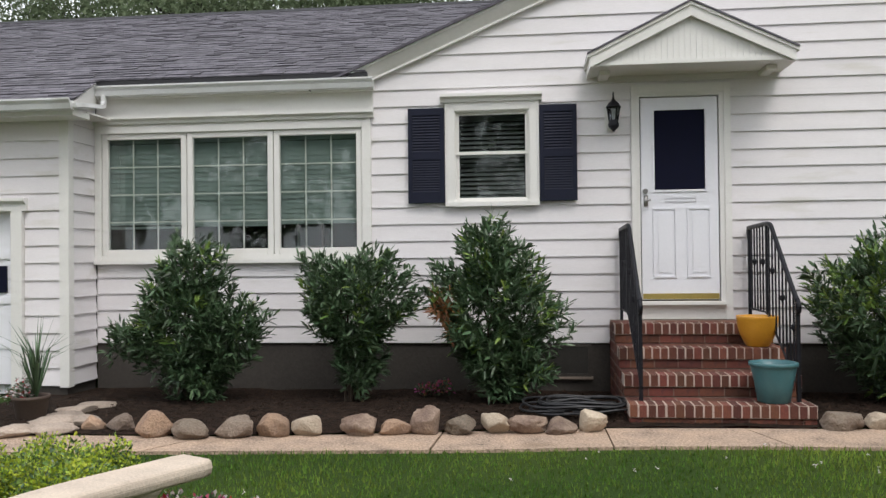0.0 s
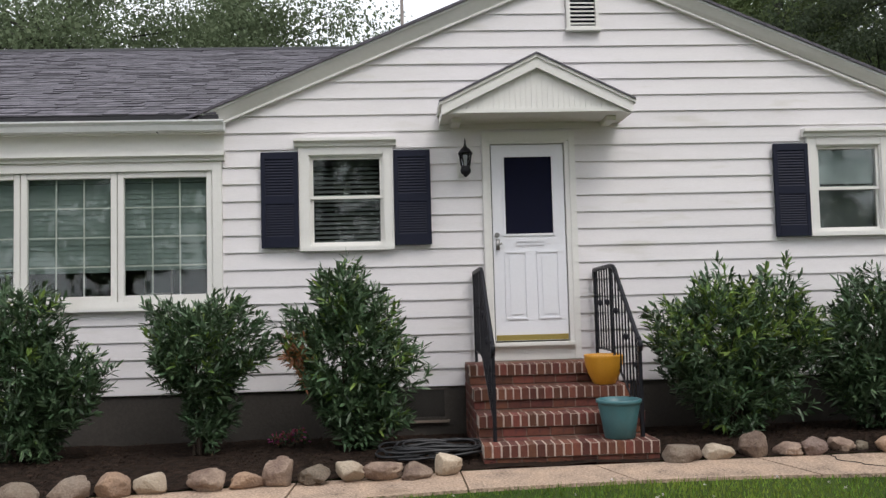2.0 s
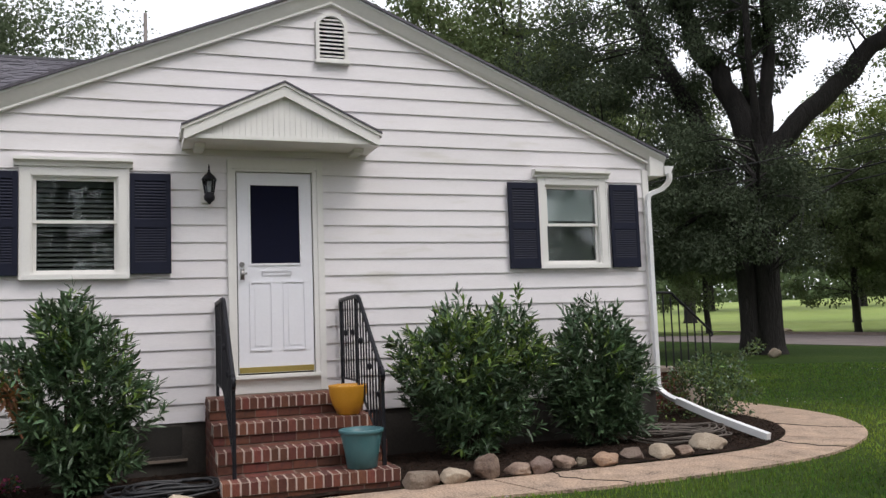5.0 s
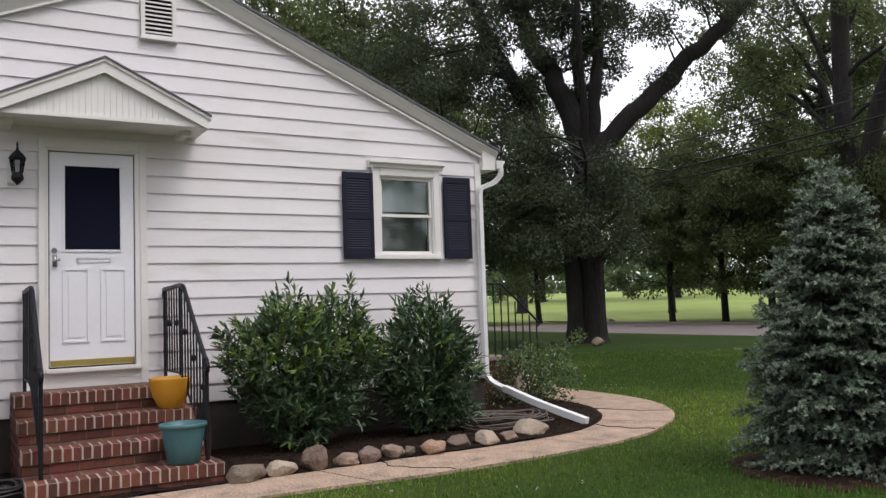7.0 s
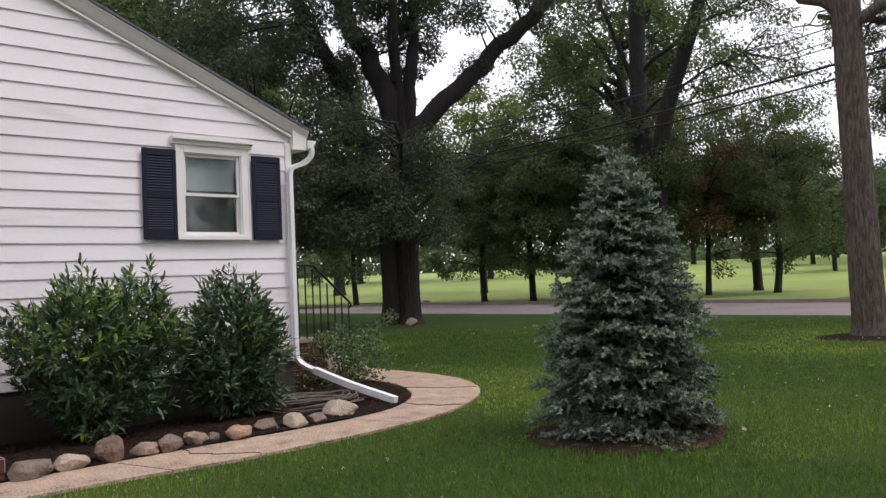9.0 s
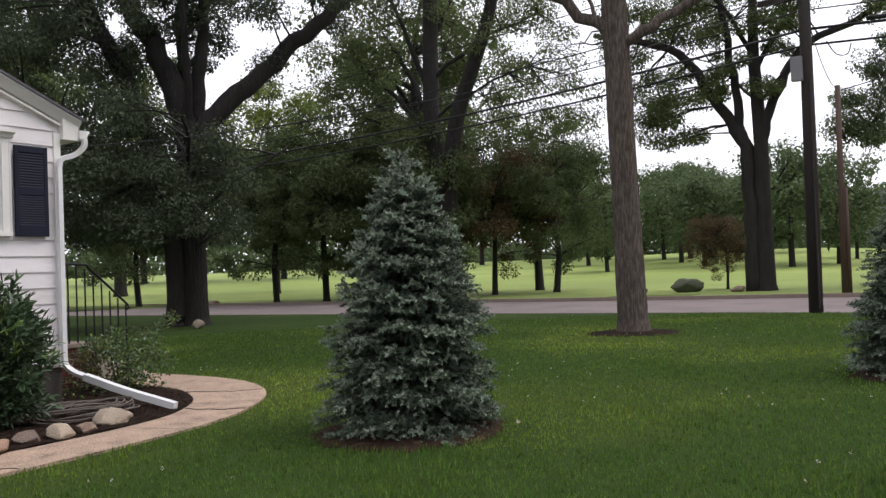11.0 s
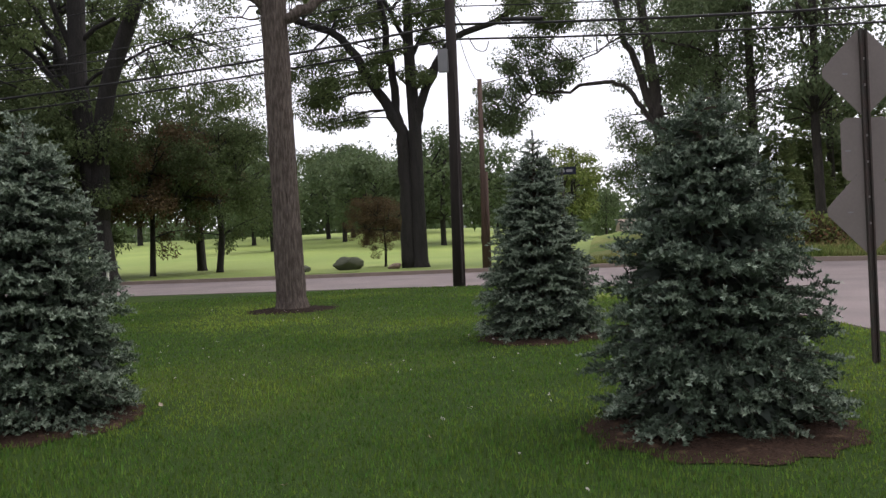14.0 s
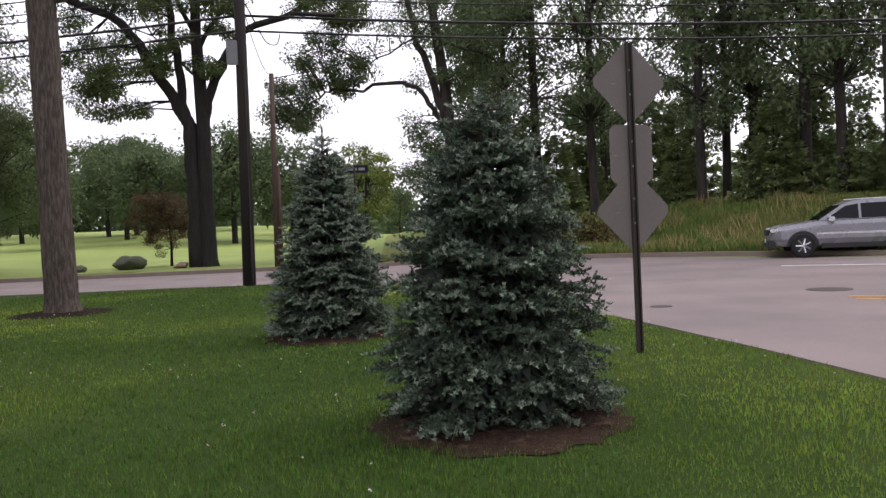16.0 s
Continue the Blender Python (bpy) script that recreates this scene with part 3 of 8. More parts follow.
for i0, i1 in zip(cuts[:-1], cuts[1:]):
    a, b = walk_a[i0:i1 + 1], walk_b[i0:i1 + 1]
    a = [a[0].lerp(a[1], 0.03)] + a[1:-1] + [a[-1].lerp(a[-2], 0.04)]
    b = [b[0].lerp(b[1], 0.04)] + b[1:-1] + [b[-1].lerp(b[-2], 0.04)]
    part("slab", ribbon(Mesh(), [tuple(p.xy) for p in a], [tuple(p.xy) for p in b], 0.022 + random.uniform(-0.003, 0.003), 0.1), M["walk"], walk_root)

# wandering cracks across the slabs, filled with soil
rc = random.Random(12)
for at_slab in (12, 48, 72, 84):
    line = []
    for k in range(15):
        f = 0.02 + 0.96 * k / 14
        i = at_slab + rc.uniform(-0.25, 0.25) + 1.2 * math.sin(f * 3 + at_slab)
        j = min(int(i), len(walk_a) - 2)
        p = walk_a[j].lerp(walk_a[j + 1], i - j).lerp(walk_b[j].lerp(walk_b[j + 1], i - j), f)
        line.append((p.x, p.y))
    w = rc.uniform(0.004, 0.008)
    part("crack", ribbon(Mesh(), [(x - w * rc.uniform(0.3, 1), y) for x, y in line], [(x + w * rc.uniform(0.3, 1), y) for x, y in line], 0.0295, 0.01), M["soil"], walk_root)

# planting bed along the house
bed = Mesh()
house_line = [Vector((p.x, 0.03, 0)) if p.x < 4.5 else Vector((4.5, max(0.03, p.y), 0)) for p in walk_a]
n = 6
rows = []
for j in range(n + 1):
    rows.append([(a.x * (1 - j / n) + h.x * j / n, a.y * (1 - j / n) + h.y * j / n,
                  0.012 + 0.05 * math.sin(math.pi * min(1, j / n + 0.15)) + 0.018 * noise.noise((a.x * 3, j * 1.7, 0))) for a, h in zip(walk_a[6:], house_line[6:])])
w = len(rows[0])
bed.add([p for r in rows for p in r], [(j * w + i, j * w + i + 1, (j + 1) * w + i + 1, (j + 1) * w + i) for j in range(n) for i in range(w - 1)])
structure("planting_bed", bed, M["mulch"], "dark brown mulch bed along the foundation", category="mulch bed", smooth=True)

# road, side street and their kerbs
ROAD_NEAR = [(30.0, 140.0), (26.0, 60.0), (24.0, 26.0), (23.1, 12.0), (22.3, 2.0), (21.7, -4.0), (20.6, -7.6), (17.0, -10.3), (11.2, -11.75), (8.1, -12.35), (5.4, -12.75), (-2.0, -13.6), (-60.0, -17.5)]
ROAD_FAR = [(42.0, 140.0), (37.5, 60.0), (32.8, 26.0), (31.2, 12.0), (30.2, 4.0), (29.8, -3.0), (29.3, -8.0), (28.6, -12.5), (27.0, -16.5), (23.6, -20.2), (19.0, -23.0), (8.0, -25.0), (-60.0, -29.0)]
near_line, far_line = bend(ROAD_NEAR, 8), bend(ROAD_FAR, 8)
road = structure("road", ribbon(Mesh(), [tuple(p.xy) for p in near_line], [tuple(p.xy) for p in far_line], 0.012, 0.1), M["asphalt"], "pale grey asphalt road and side street", category="road")
far_kerb = Mesh()
out = [p + Vector(((q - p).y, -(q - p).x, 0)).normalized() * -0.28 for p, q in zip(far_line, far_line[1:] + [far_line[-1] * 2 - far_line[-2]])]
ribbon(far_kerb, [tuple(p.xy) for p in far_line], [tuple(p.xy) for p in out], 0.15, 0.3)
structure("kerb", far_kerb, M["kerb"], "pale concrete kerb on the far side of the road", category="kerb")

# ---- house ----
APEX_X, APEX_Z, SLOPE_L, SLOPE_R = 0.645, 5.052, 0.421, 0.423
LEFT, RIGHT, GABLE_L = -6.27, 4.53, -3.16
COURSE, SIDING_Z = 0.178, 0.509


def rake_z(x):
    return APEX_Z - (SLOPE_L * (APEX_X - x) if x < APEX_X else SLOPE_R * (x - APEX_X))


# openings in the front wall: x0, x1, z0, z1
DOOR = (-0.43, 0.43, 0.93, 3.03)
WIN_A = (-2.294, -1.515, 1.985, 2.935)
WIN_B = (3.12, 3.84, 2.025, 2.955)
WIN_BIG = (-6.19, -3.28, 1.46, 2.79)
VENT = (0.47, 0.82, 4.24, 4.74)
OPEN = [DOOR, WIN_A, WIN_B, WIN_BIG]
# trim round the openings, behind which the boards stop
CUT = [(-0.475, 0.50, 0.75, 3.12), (-2.385, -1.416, 1.94, 3.05), (3.027, 3.935, 1.965, 3.07), (-6.27, -3.19, 1.40, 2.97), (0.46, 0.83, 4.23, 4.68)]


def wall_pieces(m, x0, x1, z0, z1, y0, y1, holes, top=None):
    """A wall with thickness, with real holes; top(x) cuts its upper edge."""
    xs = sorted({x0, x1, *[v for h in holes for v in h[:2]]})
    for a, b in zip(xs[:-1], xs[1:]):
        mid = (a + b) / 2
        levels, here = [z0], sorted([h for h in holes if h[0] <= mid <= h[1]], key=lambda h: h[2])
        z = z0
        for h in here:
            m.box(a, b, y0, y1, z, h[2])
            z = h[3]
        ta, tb = (z1, z1) if top is None else (top(a), top(b))
        m.hexa([(a, y0, z), (b, y0, z), (b, y1, z), (a, y1, z), (a, y0, ta), (b, y0, tb), (b, y1, tb), (a, y1, ta)])
    return m


front = Mesh()
wall_pieces(front, GABLE_L, APEX_X, 0.50, None, 0.03, 0.20, [h for h in OPEN if h[0] > GABLE_L and h[1] < APEX_X], lambda x: rake_z(x) - 0.06)
wall_pieces(front, APEX_X, RIGHT, 0.50, None, 0.03, 0.20, [WIN_B], lambda x: rake_z(x) - 0.06)
wall_pieces(front, LEFT, GABLE_L, 0.50, 3.22, 0.03, 0.20, [WIN_BIG])
wall_front = structure("wall_front", front, M["siding"], "white painted clapboard front wall with a low gable", category="wall")


def split(a, b, holes):
    out = [(a, b)]
    for h0, h1 in holes:
        out = [q for p, r in out for q in ((p, min(r, h0)), (max(p, h1), r)) if q[1] - q[0] > 0.02]
    return out


def board(xa0, xa1, xb0, xb1, za, zb, z0, proud=0.016):
    """A clapboard: its lower edge stands proud of the one below."""
    ya = 0.03 - 0.004 - (proud * (1 - (za - z0) / COURSE))
    yb = 0.03 - 0.004 - (proud * (1 - (zb - z0) / COURSE))
    return Mesh().hexa([(xa0, ya, za), (xa1, ya, za), (xa1, 0.03, za), (xa0, 0.03, za), (xb0, yb, zb), (xb1, yb, zb), (xb1, 0.03, zb), (xb0, 0.03, zb)])


def rake_span(z):
    """How far the gable reaches to both sides at this height."""
    lo = APEX_X - (APEX_Z - 0.165 - z) / SLOPE_L
    hi = APEX_X + (APEX_Z - 0.165 - z) / SLOPE_R
    return lo, hi


z0 = SIDING_Z
while z0 < APEX_Z - 0.18:
    edges = sorted({z0, z0 + COURSE, *[v for c in CUT for v in c[2:] if z0 + 0.012 < v < z0 + COURSE - 0.012]})
    for za, zb in zip(edges[:-1], edges[1:]):
        mid = (za + zb) / 2
        la, ra = rake_span(za)
        lb, rb = rake_span(min(zb, APEX_Z - 0.168))
        zb2 = min(zb, APEX_Z - 0.168)
        full_l, full_r = LEFT + 0.02, RIGHT - 0.07
        if za > 3.05:
            full_l = GABLE_L
        la, lb, ra, rb = max(la, full_l), max(lb, full_l), min(ra, full_r), min(rb, full_r)
        if za < 3.05:
            la = lb = full_l
        if za > 3.05 and la < GABLE_L + 0.01:
            la = lb = full_l
        holes = [c[:2] for c in CUT if c[2] < mid < c[3]]
        for p, r in split(la, ra, holes):
            part("clapboard", board(p, r, lb if p == la else p, rb if r == ra else r, za, zb2, z0), M["siding"], wall_front)
    z0 += COURSE

structure("foundation", Mesh().box(LEFT, RIGHT - 0.03, 0.035, 0.25, -0.2, 0.50).box(RIGHT - 0.20, RIGHT - 0.03, 0.25, 8.0, -0.2, 0.5), M["foundation"], "dark brown-grey parged foundation wall", category="foundation")
structure("wall_side", Mesh().box(RIGHT - 0.15, RIGHT, 0.20, 9.5, 0.5, 3.2), M["siding"], "white clapboard side wall", category="wall")
structure("wall_back", Mesh().box(-14, RIGHT - 0.15, 9.5, 9.65, 0, 3.2).box(-14.1, -14, -0.4, 9.5, 0, 3.2), M["siding"], "plain white back wall", category="wall")
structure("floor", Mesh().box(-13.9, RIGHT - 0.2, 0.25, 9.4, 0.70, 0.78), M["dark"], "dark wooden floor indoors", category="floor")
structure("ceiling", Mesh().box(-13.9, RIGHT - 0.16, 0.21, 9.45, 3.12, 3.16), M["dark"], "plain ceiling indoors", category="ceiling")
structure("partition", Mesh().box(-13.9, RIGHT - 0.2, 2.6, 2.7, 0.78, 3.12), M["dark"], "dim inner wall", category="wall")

# garage wing, which stands half a metre forward
GY, GX = -0.57, -6.25
G_DOOR = (-12.0, -6.87, 0.118, 1.90)
gar = Mesh()
wall_pieces(gar, -14.0, GX - 0.03, 0.118, 2.92, GY + 0.03, GY + 0.2, [G_DOOR])
gar.box(GX - 0.17, GX - 0.03, GY + 0.2, 0.03, 0.118, 3.16)
G_COURSE = 0.1815
wall_garage = structure("wall_garage", gar, M["siding"], "white clapboard garage wing", category="wall")
z0 = 0.118
while z0 < 2.85:
    zb = min(z0 + G_COURSE, 2.93)
    yf = GY + 0.026
    for p, r in split(-14.0, GX - 0.10, [(-12.12, -6.74)] if z0 < 1.98 else []):
        b = board(p, r, p, r, z0, zb, z0)
        b.v = [(x, y + GY, z) for x, y, z in b.v]
        part("clapboard", b, M["siding"], wall_garage)
    part("clapboard", Mesh().hexa([(GX - 0.03, GY + 0.1, z0), (GX - 0.006, GY + 0.1, z0), (GX - 0.006, 0.01, z0), (GX - 0.03, 0.01, z0),
                                   (GX - 0.03, GY + 0.1, zb), (GX - 0.026, GY + 0.1, zb), (GX - 0.026, 0.01, zb), (GX - 0.03, 0.01, zb)]), M["siding"], wall_garage)
    z0 += G_COURSE
structure("garage_foundation", Mesh().box(-6.75, GX - 0.04, GY + 0.04, 0.03, -0.1, 0.117), M["foundation"], "dark parged base of the garage wall", category="foundation")
structure("corner_board", Mesh().box(GX - 0.10, GX + 0.005, GY - 0.004, GY + 0.10, 0.10, 2.93), M["trim"], "white corner board", 0.004, "trim")
structure("corner_board", Mesh().box(RIGHT - 0.075, RIGHT + 0.01, -0.004, 0.10, 0.50, 3.16), M["trim"], "white corner board", 0.004, "trim")

# garage door with its panels and window row
gd = thing("garage_door", "white panelled garage door with dark window lights", "garage door", kind="structure")
part("panel", Mesh().box(-12.0, -6.87, GY + 0.09, GY + 0.13, 0.02, 1.90), M["door"], gd)
for k in range(4):
    part("rail", Mesh().box(-12.0, -6.87, GY + 0.075, GY + 0.09, 0.02 + k * 0.47, 0.10 + k * 0.47), M["door"], gd, bevel=0.004)
for k in range(6):
    part("pane", Mesh().box(-7.62 - k * 0.8, -6.98 - k * 0.8, GY + 0.07, GY + 0.088, 1.08, 1.36), M["mesh"], gd)
part("casing", Mesh().box(-6.87, -6.745, GY - 0.03, GY + 0.05, 0, 1.93), M["trim"], gd, bevel=0.004)
part("head_casing", Mesh().extrude([(GY - 0.03, 1.93), (GY - 0.03, 2.00), (GY - 0.07, 2.03), (GY - 0.07, 2.06), (GY + 0.03, 2.06), (GY + 0.03, 1.93)], "x", -12.1, -6.70), M["trim"], gd)

# roofs
ROOF_S = 0.4425


def roof_plane_z(y):
    return 3.275 + ROOF_S * (y + 0.30)


RIDGE_Y = 4.85
main_roof = Mesh()
for (xa, xb, ya) in ((-15.0, -6.20, -0.88), (-6.20, -3.2, -0.10), (-3.2, 5.0, 3.3)):
    za, zr = roof_plane_z(ya), roof_plane_z(RIDGE_Y)
    main_roof.hexa([(xa, ya, za - 0.10), (xb, ya, za - 0.10), (xb, RIDGE_Y, zr - 0.10), (xa, RIDGE_Y, zr - 0.10), (xa, ya, za - 0.012), (xb, ya, za - 0.012), (xb, RIDGE_Y, zr - 0.012), (xa, RIDGE_Y, zr - 0.012)])
zr = roof_plane_z(RIDGE_Y)
main_roof.hexa([(-15, RIDGE_Y, zr - 0.1), (5, RIDGE_Y, zr - 0.1), (5, 10, zr - 2.4), (-15, 10, zr - 2.4), (-15, RIDGE_Y, zr - 0.012), (5, RIDGE_Y, zr - 0.012), (5, 10, zr - 2.3), (-15, 10, zr - 2.3)])
roof_main = structure("roof_main", main_roof, M["roof_base"], "charcoal asphalt-shingled main roof", category="roof")


def shingles(rows_z, x_of, plane, name, parent, rng, width=0.26, course=0.145):
    """Courses of asphalt tabs, each with its own edge, over a sloping plane given by a function of (u, s) -> point."""
    pts = []
    s0 = 0.0
    k = 0
    while s0 < rows_z:
        u0, u1 = x_of(s0)
        u = u0 - rng.uniform(0, width)
        while u < u1:
            wdt = width * rng.uniform(0.55, 1.35)
            a, b = max(u, u0), min(u + wdt - 0.004, u1)
            if b - a > 0.02:
                lift = rng.choice((0.006, 0.008, 0.010, 0.016))
                back = s0 + course + 0.03
                q = [plane(a, s0, lift), plane(b, s0, lift), plane(b, back, 0.001), plane(a, back, 0.001)]
                pts.append(q)
                pts.append([plane(a, s0, -0.004), plane(b, s0, -0.004), q[1], q[0]])
            u += wdt + (0.006 if rng.random() < 0.5 else 0.0)
        s0 += course
        k += 1
    return part("shingles", quads("shingles", np.array(pts), M["shingle"]), None, parent)


rng = random.Random(3)
cosr, sinr = math.cos(math.atan(ROOF_S)), math.sin(math.atan(ROOF_S))


def main_plane(u, s, lift):
    y = -0.90 + s * cosr
    return (u, y - lift * sinr, roof_plane_z(y) + lift * cosr)


tagged(shingles((RIDGE_Y + 0.90) / cosr, lambda s: (-15.0, -5.99 - 0.25 * s * cosr) if s * cosr < 0.75 else (-15.0, min(1.0, -3.10 + 1.09 * (s * cosr - 0.90))), main_plane, "shingles", roof_main, rng), kind="stuff")
part("ridge_cap", Mesh().hexa([(-15, RIDGE_Y - 0.14, zr - 0.05), (5, RIDGE_Y - 0.14, zr - 0.05), (5, RIDGE_Y + 0.14, zr - 0.05), (-15, RIDGE_Y + 0.14, zr - 0.05),
                               (-15, RIDGE_Y - 0.02, zr + 0.025), (5, RIDGE_Y - 0.02, zr + 0.025), (5, RIDGE_Y + 0.02, zr + 0.025), (-15, RIDGE_Y + 0.02, zr + 0.025)]), M["roof_base"], roof_main, "dark ridge cap")

# gable wing roof: two planes that run back from the front rake
OUT = -0.07                                           # overhang in front of the wall
wing = Mesh()
XL, XR = -3.82, RIGHT + 0.22
for xa, sl in ((-3.55, 1), (XR, -1)):
    za = rake_z(xa)
    wing.hexa([(xa, OUT, za - 0.05), (APEX_X, OUT, APEX_Z - 0.05), (APEX_X, 8.0, APEX_Z - 0.05), (xa, 8.0, za - 0.05), (xa, OUT, za + 0.0), (APEX_X, OUT, APEX_Z), (APEX_X, 8.0, APEX_Z), (xa, 8.0, za)])
roof_wing = structure("roof_wing", wing, M["roof_base"], "charcoal-shingled gable roof with white rakes", category="roof")
part("shingles", Mesh().hexa([(XR + 0.03, OUT - 0.05, rake_z(XR + 0.03) + 0.002), (APEX_X, OUT - 0.05, APEX_Z + 0.002), (APEX_X, 8, APEX_Z + 0.002), (XR + 0.03, 8, rake_z(XR + 0.03) + 0.002),
                              (XR + 0.03, OUT - 0.05, rake_z(XR + 0.03) + 0.032), (APEX_X, OUT - 0.05, APEX_Z + 0.032), (APEX_X, 8, APEX_Z + 0.032), (XR + 0.03, 8, rake_z(XR + 0.03) + 0.032)])
     .hexa([(XL, OUT - 0.05, rake_z(XL) + 0.002), (APEX_X, OUT - 0.05, APEX_Z + 0.002), (APEX_X, 8, APEX_Z + 0.002), (XL, 8, rake_z(XL) + 0.002),
            (XL, OUT - 0.05, rake_z(XL) + 0.032), (APEX_X, OUT - 0.05, APEX_Z + 0.032), (APEX_X, 8, APEX_Z + 0.032), (XL, 8, rake_z(XL) + 0.032)]), M["shingle"], roof_wing)


def rake_board(x0, x1, top, bottom, y0, y1):
    """A strip that follows the rake; at the left it ends behind the gutter."""
    m = Mesh()
    xs = [x0, x1] if x0 > XL else [x0, -3.60, -3.40, -3.20, x1]
    for a, b in zip(xs[:-1], xs[1:]):
        lo = [max(rake_z(x) - bottom, 3.20) for x in (a, b)]
        hi = [max(rake_z(x) - top, 3.204) for x in (a, b)]
        m.hexa([(a, y0, lo[0]), (b, y0, lo[1]), (b, y1, lo[1]), (a, y1, lo[0]), (a, y0, hi[0]), (b, y0, hi[1]), (b, y1, hi[1]), (a, y1, hi[0])])
    return m


def leaning_board(x0, x1, top, bottom, y_top, y_foot):
    """A cornice board along the rake whose foot stands farther back than its top."""
    m = rake_board(x0, x1, top, bottom, y_top, 0.024)
    m.v = [(x, y_foot if k % 8 in (0, 1) else y, z) for k, (x, y, z) in enumerate(m.v)]
    return m


for xa, xb in ((XL, APEX_X), (APEX_X, XR)):
    part("drip_edge", rake_board(xa, xb, -0.002, 0.022, OUT - 0.030, OUT + 0.012), M["gutter"], roof_wing)
    part("rake_board", leaning_board(xa, xb, 0.022, 0.150, OUT - 0.022, -0.030), M["rake"], roof_wing, "broad grey-white cornice board")
    part("bed_mould", rake_board(max(xa, GABLE_L), min(xb, RIGHT), 0.150, 0.173, -0.036, 0.022), M["trim"], roof_wing)


# gutters
def gutter(x0, x1, y, z, label):
    g = thing("gutter", label, "gutter", kind="structure")
    part("trough", Mesh().extrude([(y, z - 0.10), (y - 0.02, z - 0.11), (y - 0.085, z - 0.10), (y - 0.10, z - 0.05), (y - 0.125, z - 0.015), (y - 0.125, z), (y - 0.11, z), (y - 0.10, z - 0.02), (y, z - 0.02)], "x", x0, x1), M["gutter"], g)
    part("fascia", Mesh().box(x0 + 0.01, x1 - 0.01, y + 0.001, y + 0.03, z - 0.115, z - 0.005), M["trim"], g)
    return g


gutter(-6.19, -3.13, -0.065, 3.288, "white aluminium gutter along the main eave")
gutter(-15.0, -6.0, -0.86, 3.01, "white aluminium gutter along the garage eave")
structure("soffit", Mesh().box(-6.25, -3.16, -0.06, 0.03, 3.175, 3.19).box(-14, -6.03, -0.86, GY + 0.03, 2.86, 2.92).box(GX - 0.03, -6.05, GY + 0.03, 0.003, 2.93, 2.95), M["trim"], "white eave soffit", category="trim")
structure("frieze_board", Mesh().box(-6.25, -3.16, 0.004, 0.03, 2.97, 3.175), M["trim"], "white frieze board", category="trim")
structure("roof_return", Mesh().hexa([(-6.02, -0.90, 2.90), (-5.995, -0.90, 2.90), (-6.195, -0.10, 3.06), (-6.22, -0.10, 3.06), (-6.02, -0.90, 2.985), (-5.995, -0.90, 2.985), (-6.195, -0.10, 3.335), (-6.22, -0.10, 3.335)]), M["trim"], "white rake trim at the eave step", category="trim")

# ---- brick stoop ----
SX0, SX1 = -0.72, 0.75
TREAD_Y = [-1.79, -1.385, -0.975, -0.57]                # fronts of the four steps
RISE = 0.1875
stoop = thing("brick_steps", "four red brick steps with pale mortar before the door", "steps")
core = Mesh()
for k, y in enumerate(TREAD_Y):
    core.box(SX0 + 0.006, SX1 - 0.006, y + 0.016, 0.03, k * RISE - (0.03 if k == 0 else 0), (k + 1) * RISE - 0.004)
part("mortar_bed", core, M["old_mortar"], stoop)
for k, y in enumerate(TREAD_Y):                         # pale joints between the bricks on edge
    part("mortar_joint", Mesh().box(SX0 + 0.003, SX1 - 0.003, y - 0.0075, y + 0.196, (k + 1) * RISE - 0.102, (k + 1) * RISE - 0.0018), M["mortar"], stoop)
brick_mesh = {}


def brick(sx, sy, sz):
    key = (round(sx, 3), round(sy, 3), round(sz, 3))
    if key not in brick_mesh:
        brick_mesh[key] = Mesh().box(-sx / 2, sx / 2, -sy / 2, sy / 2, -sz / 2, sz / 2).data("brick", M["brick"], 0.004)
    return brick_mesh[key]


def lay(sx, sy, sz, x, y, z, parent, r):
    b = new("brick", brick(sx, sy, sz))
    b.parent = parent
    b.location = (x + r.uniform(-.0015, .0015), y + r.uniform(-.003, .002), z + r.uniform(-.0015, .0015))
    b.rotation_euler = (0, 0, r.uniform(-0.006, 0.006))


rb = random.Random(11)
BW, J = 0.0625, 0.0095                                  # rowlock bricks on edge
for k, y in enumerate(TREAD_Y):
    top = (k + 1) * RISE
    count = int(round((SX1 - SX0) / (BW + J)))
    pitch = (SX1 - SX0) / count
    for i in range(count):
        lay(pitch - 0.0075, 0.205, 0.104, SX0 + pitch * (i + 0.5), y + 0.092, top - 0.052, stoop, rb)
    back = TREAD_Y[k + 1] if k < 3 else 0.0
    depth = back - y - 0.21
    if depth > 0.08:
        for i in range(7):
            w7 = (SX1 - SX0) / 7
            lay(w7 - J, min(0.2, depth) - J, 0.06, SX0 + w7 * (i + 0.5), y + 0.21 + min(0.2, depth) / 2, top - 0.033, stoop, rb)
    w7 = (SX1 - SX0) / 7
    off = 0 if k % 2 else 0.5
    for i in range(-1, 8):
        a, b = max(SX0, SX0 + w7 * (i + off)), min(SX1, SX0 + w7 * (i + 1 + off))
        if b - a > 0.05:
            lay(b - a - J, 0.1, 0.070, (a + b) / 2, y + 0.058, top - 0.148, stoop, rb)
    # both cheeks
    for side, xs in ((-1, SX0 + 0.05), (1, SX1 - 0.05)):
        yy = y + 0.11
        while yy < -0.02:
            ln = min(0.205, -0.0 - yy)
            lay(0.1, ln - J, 0.075, xs, yy + ln / 2, top - 0.146, stoop, rb)
            if k == 3 or yy > back - 0.1:
                lay(0.1, ln - J, 0.075, xs, yy + ln / 2, top - 0.055, stoop, rb)
            yy += 0.205

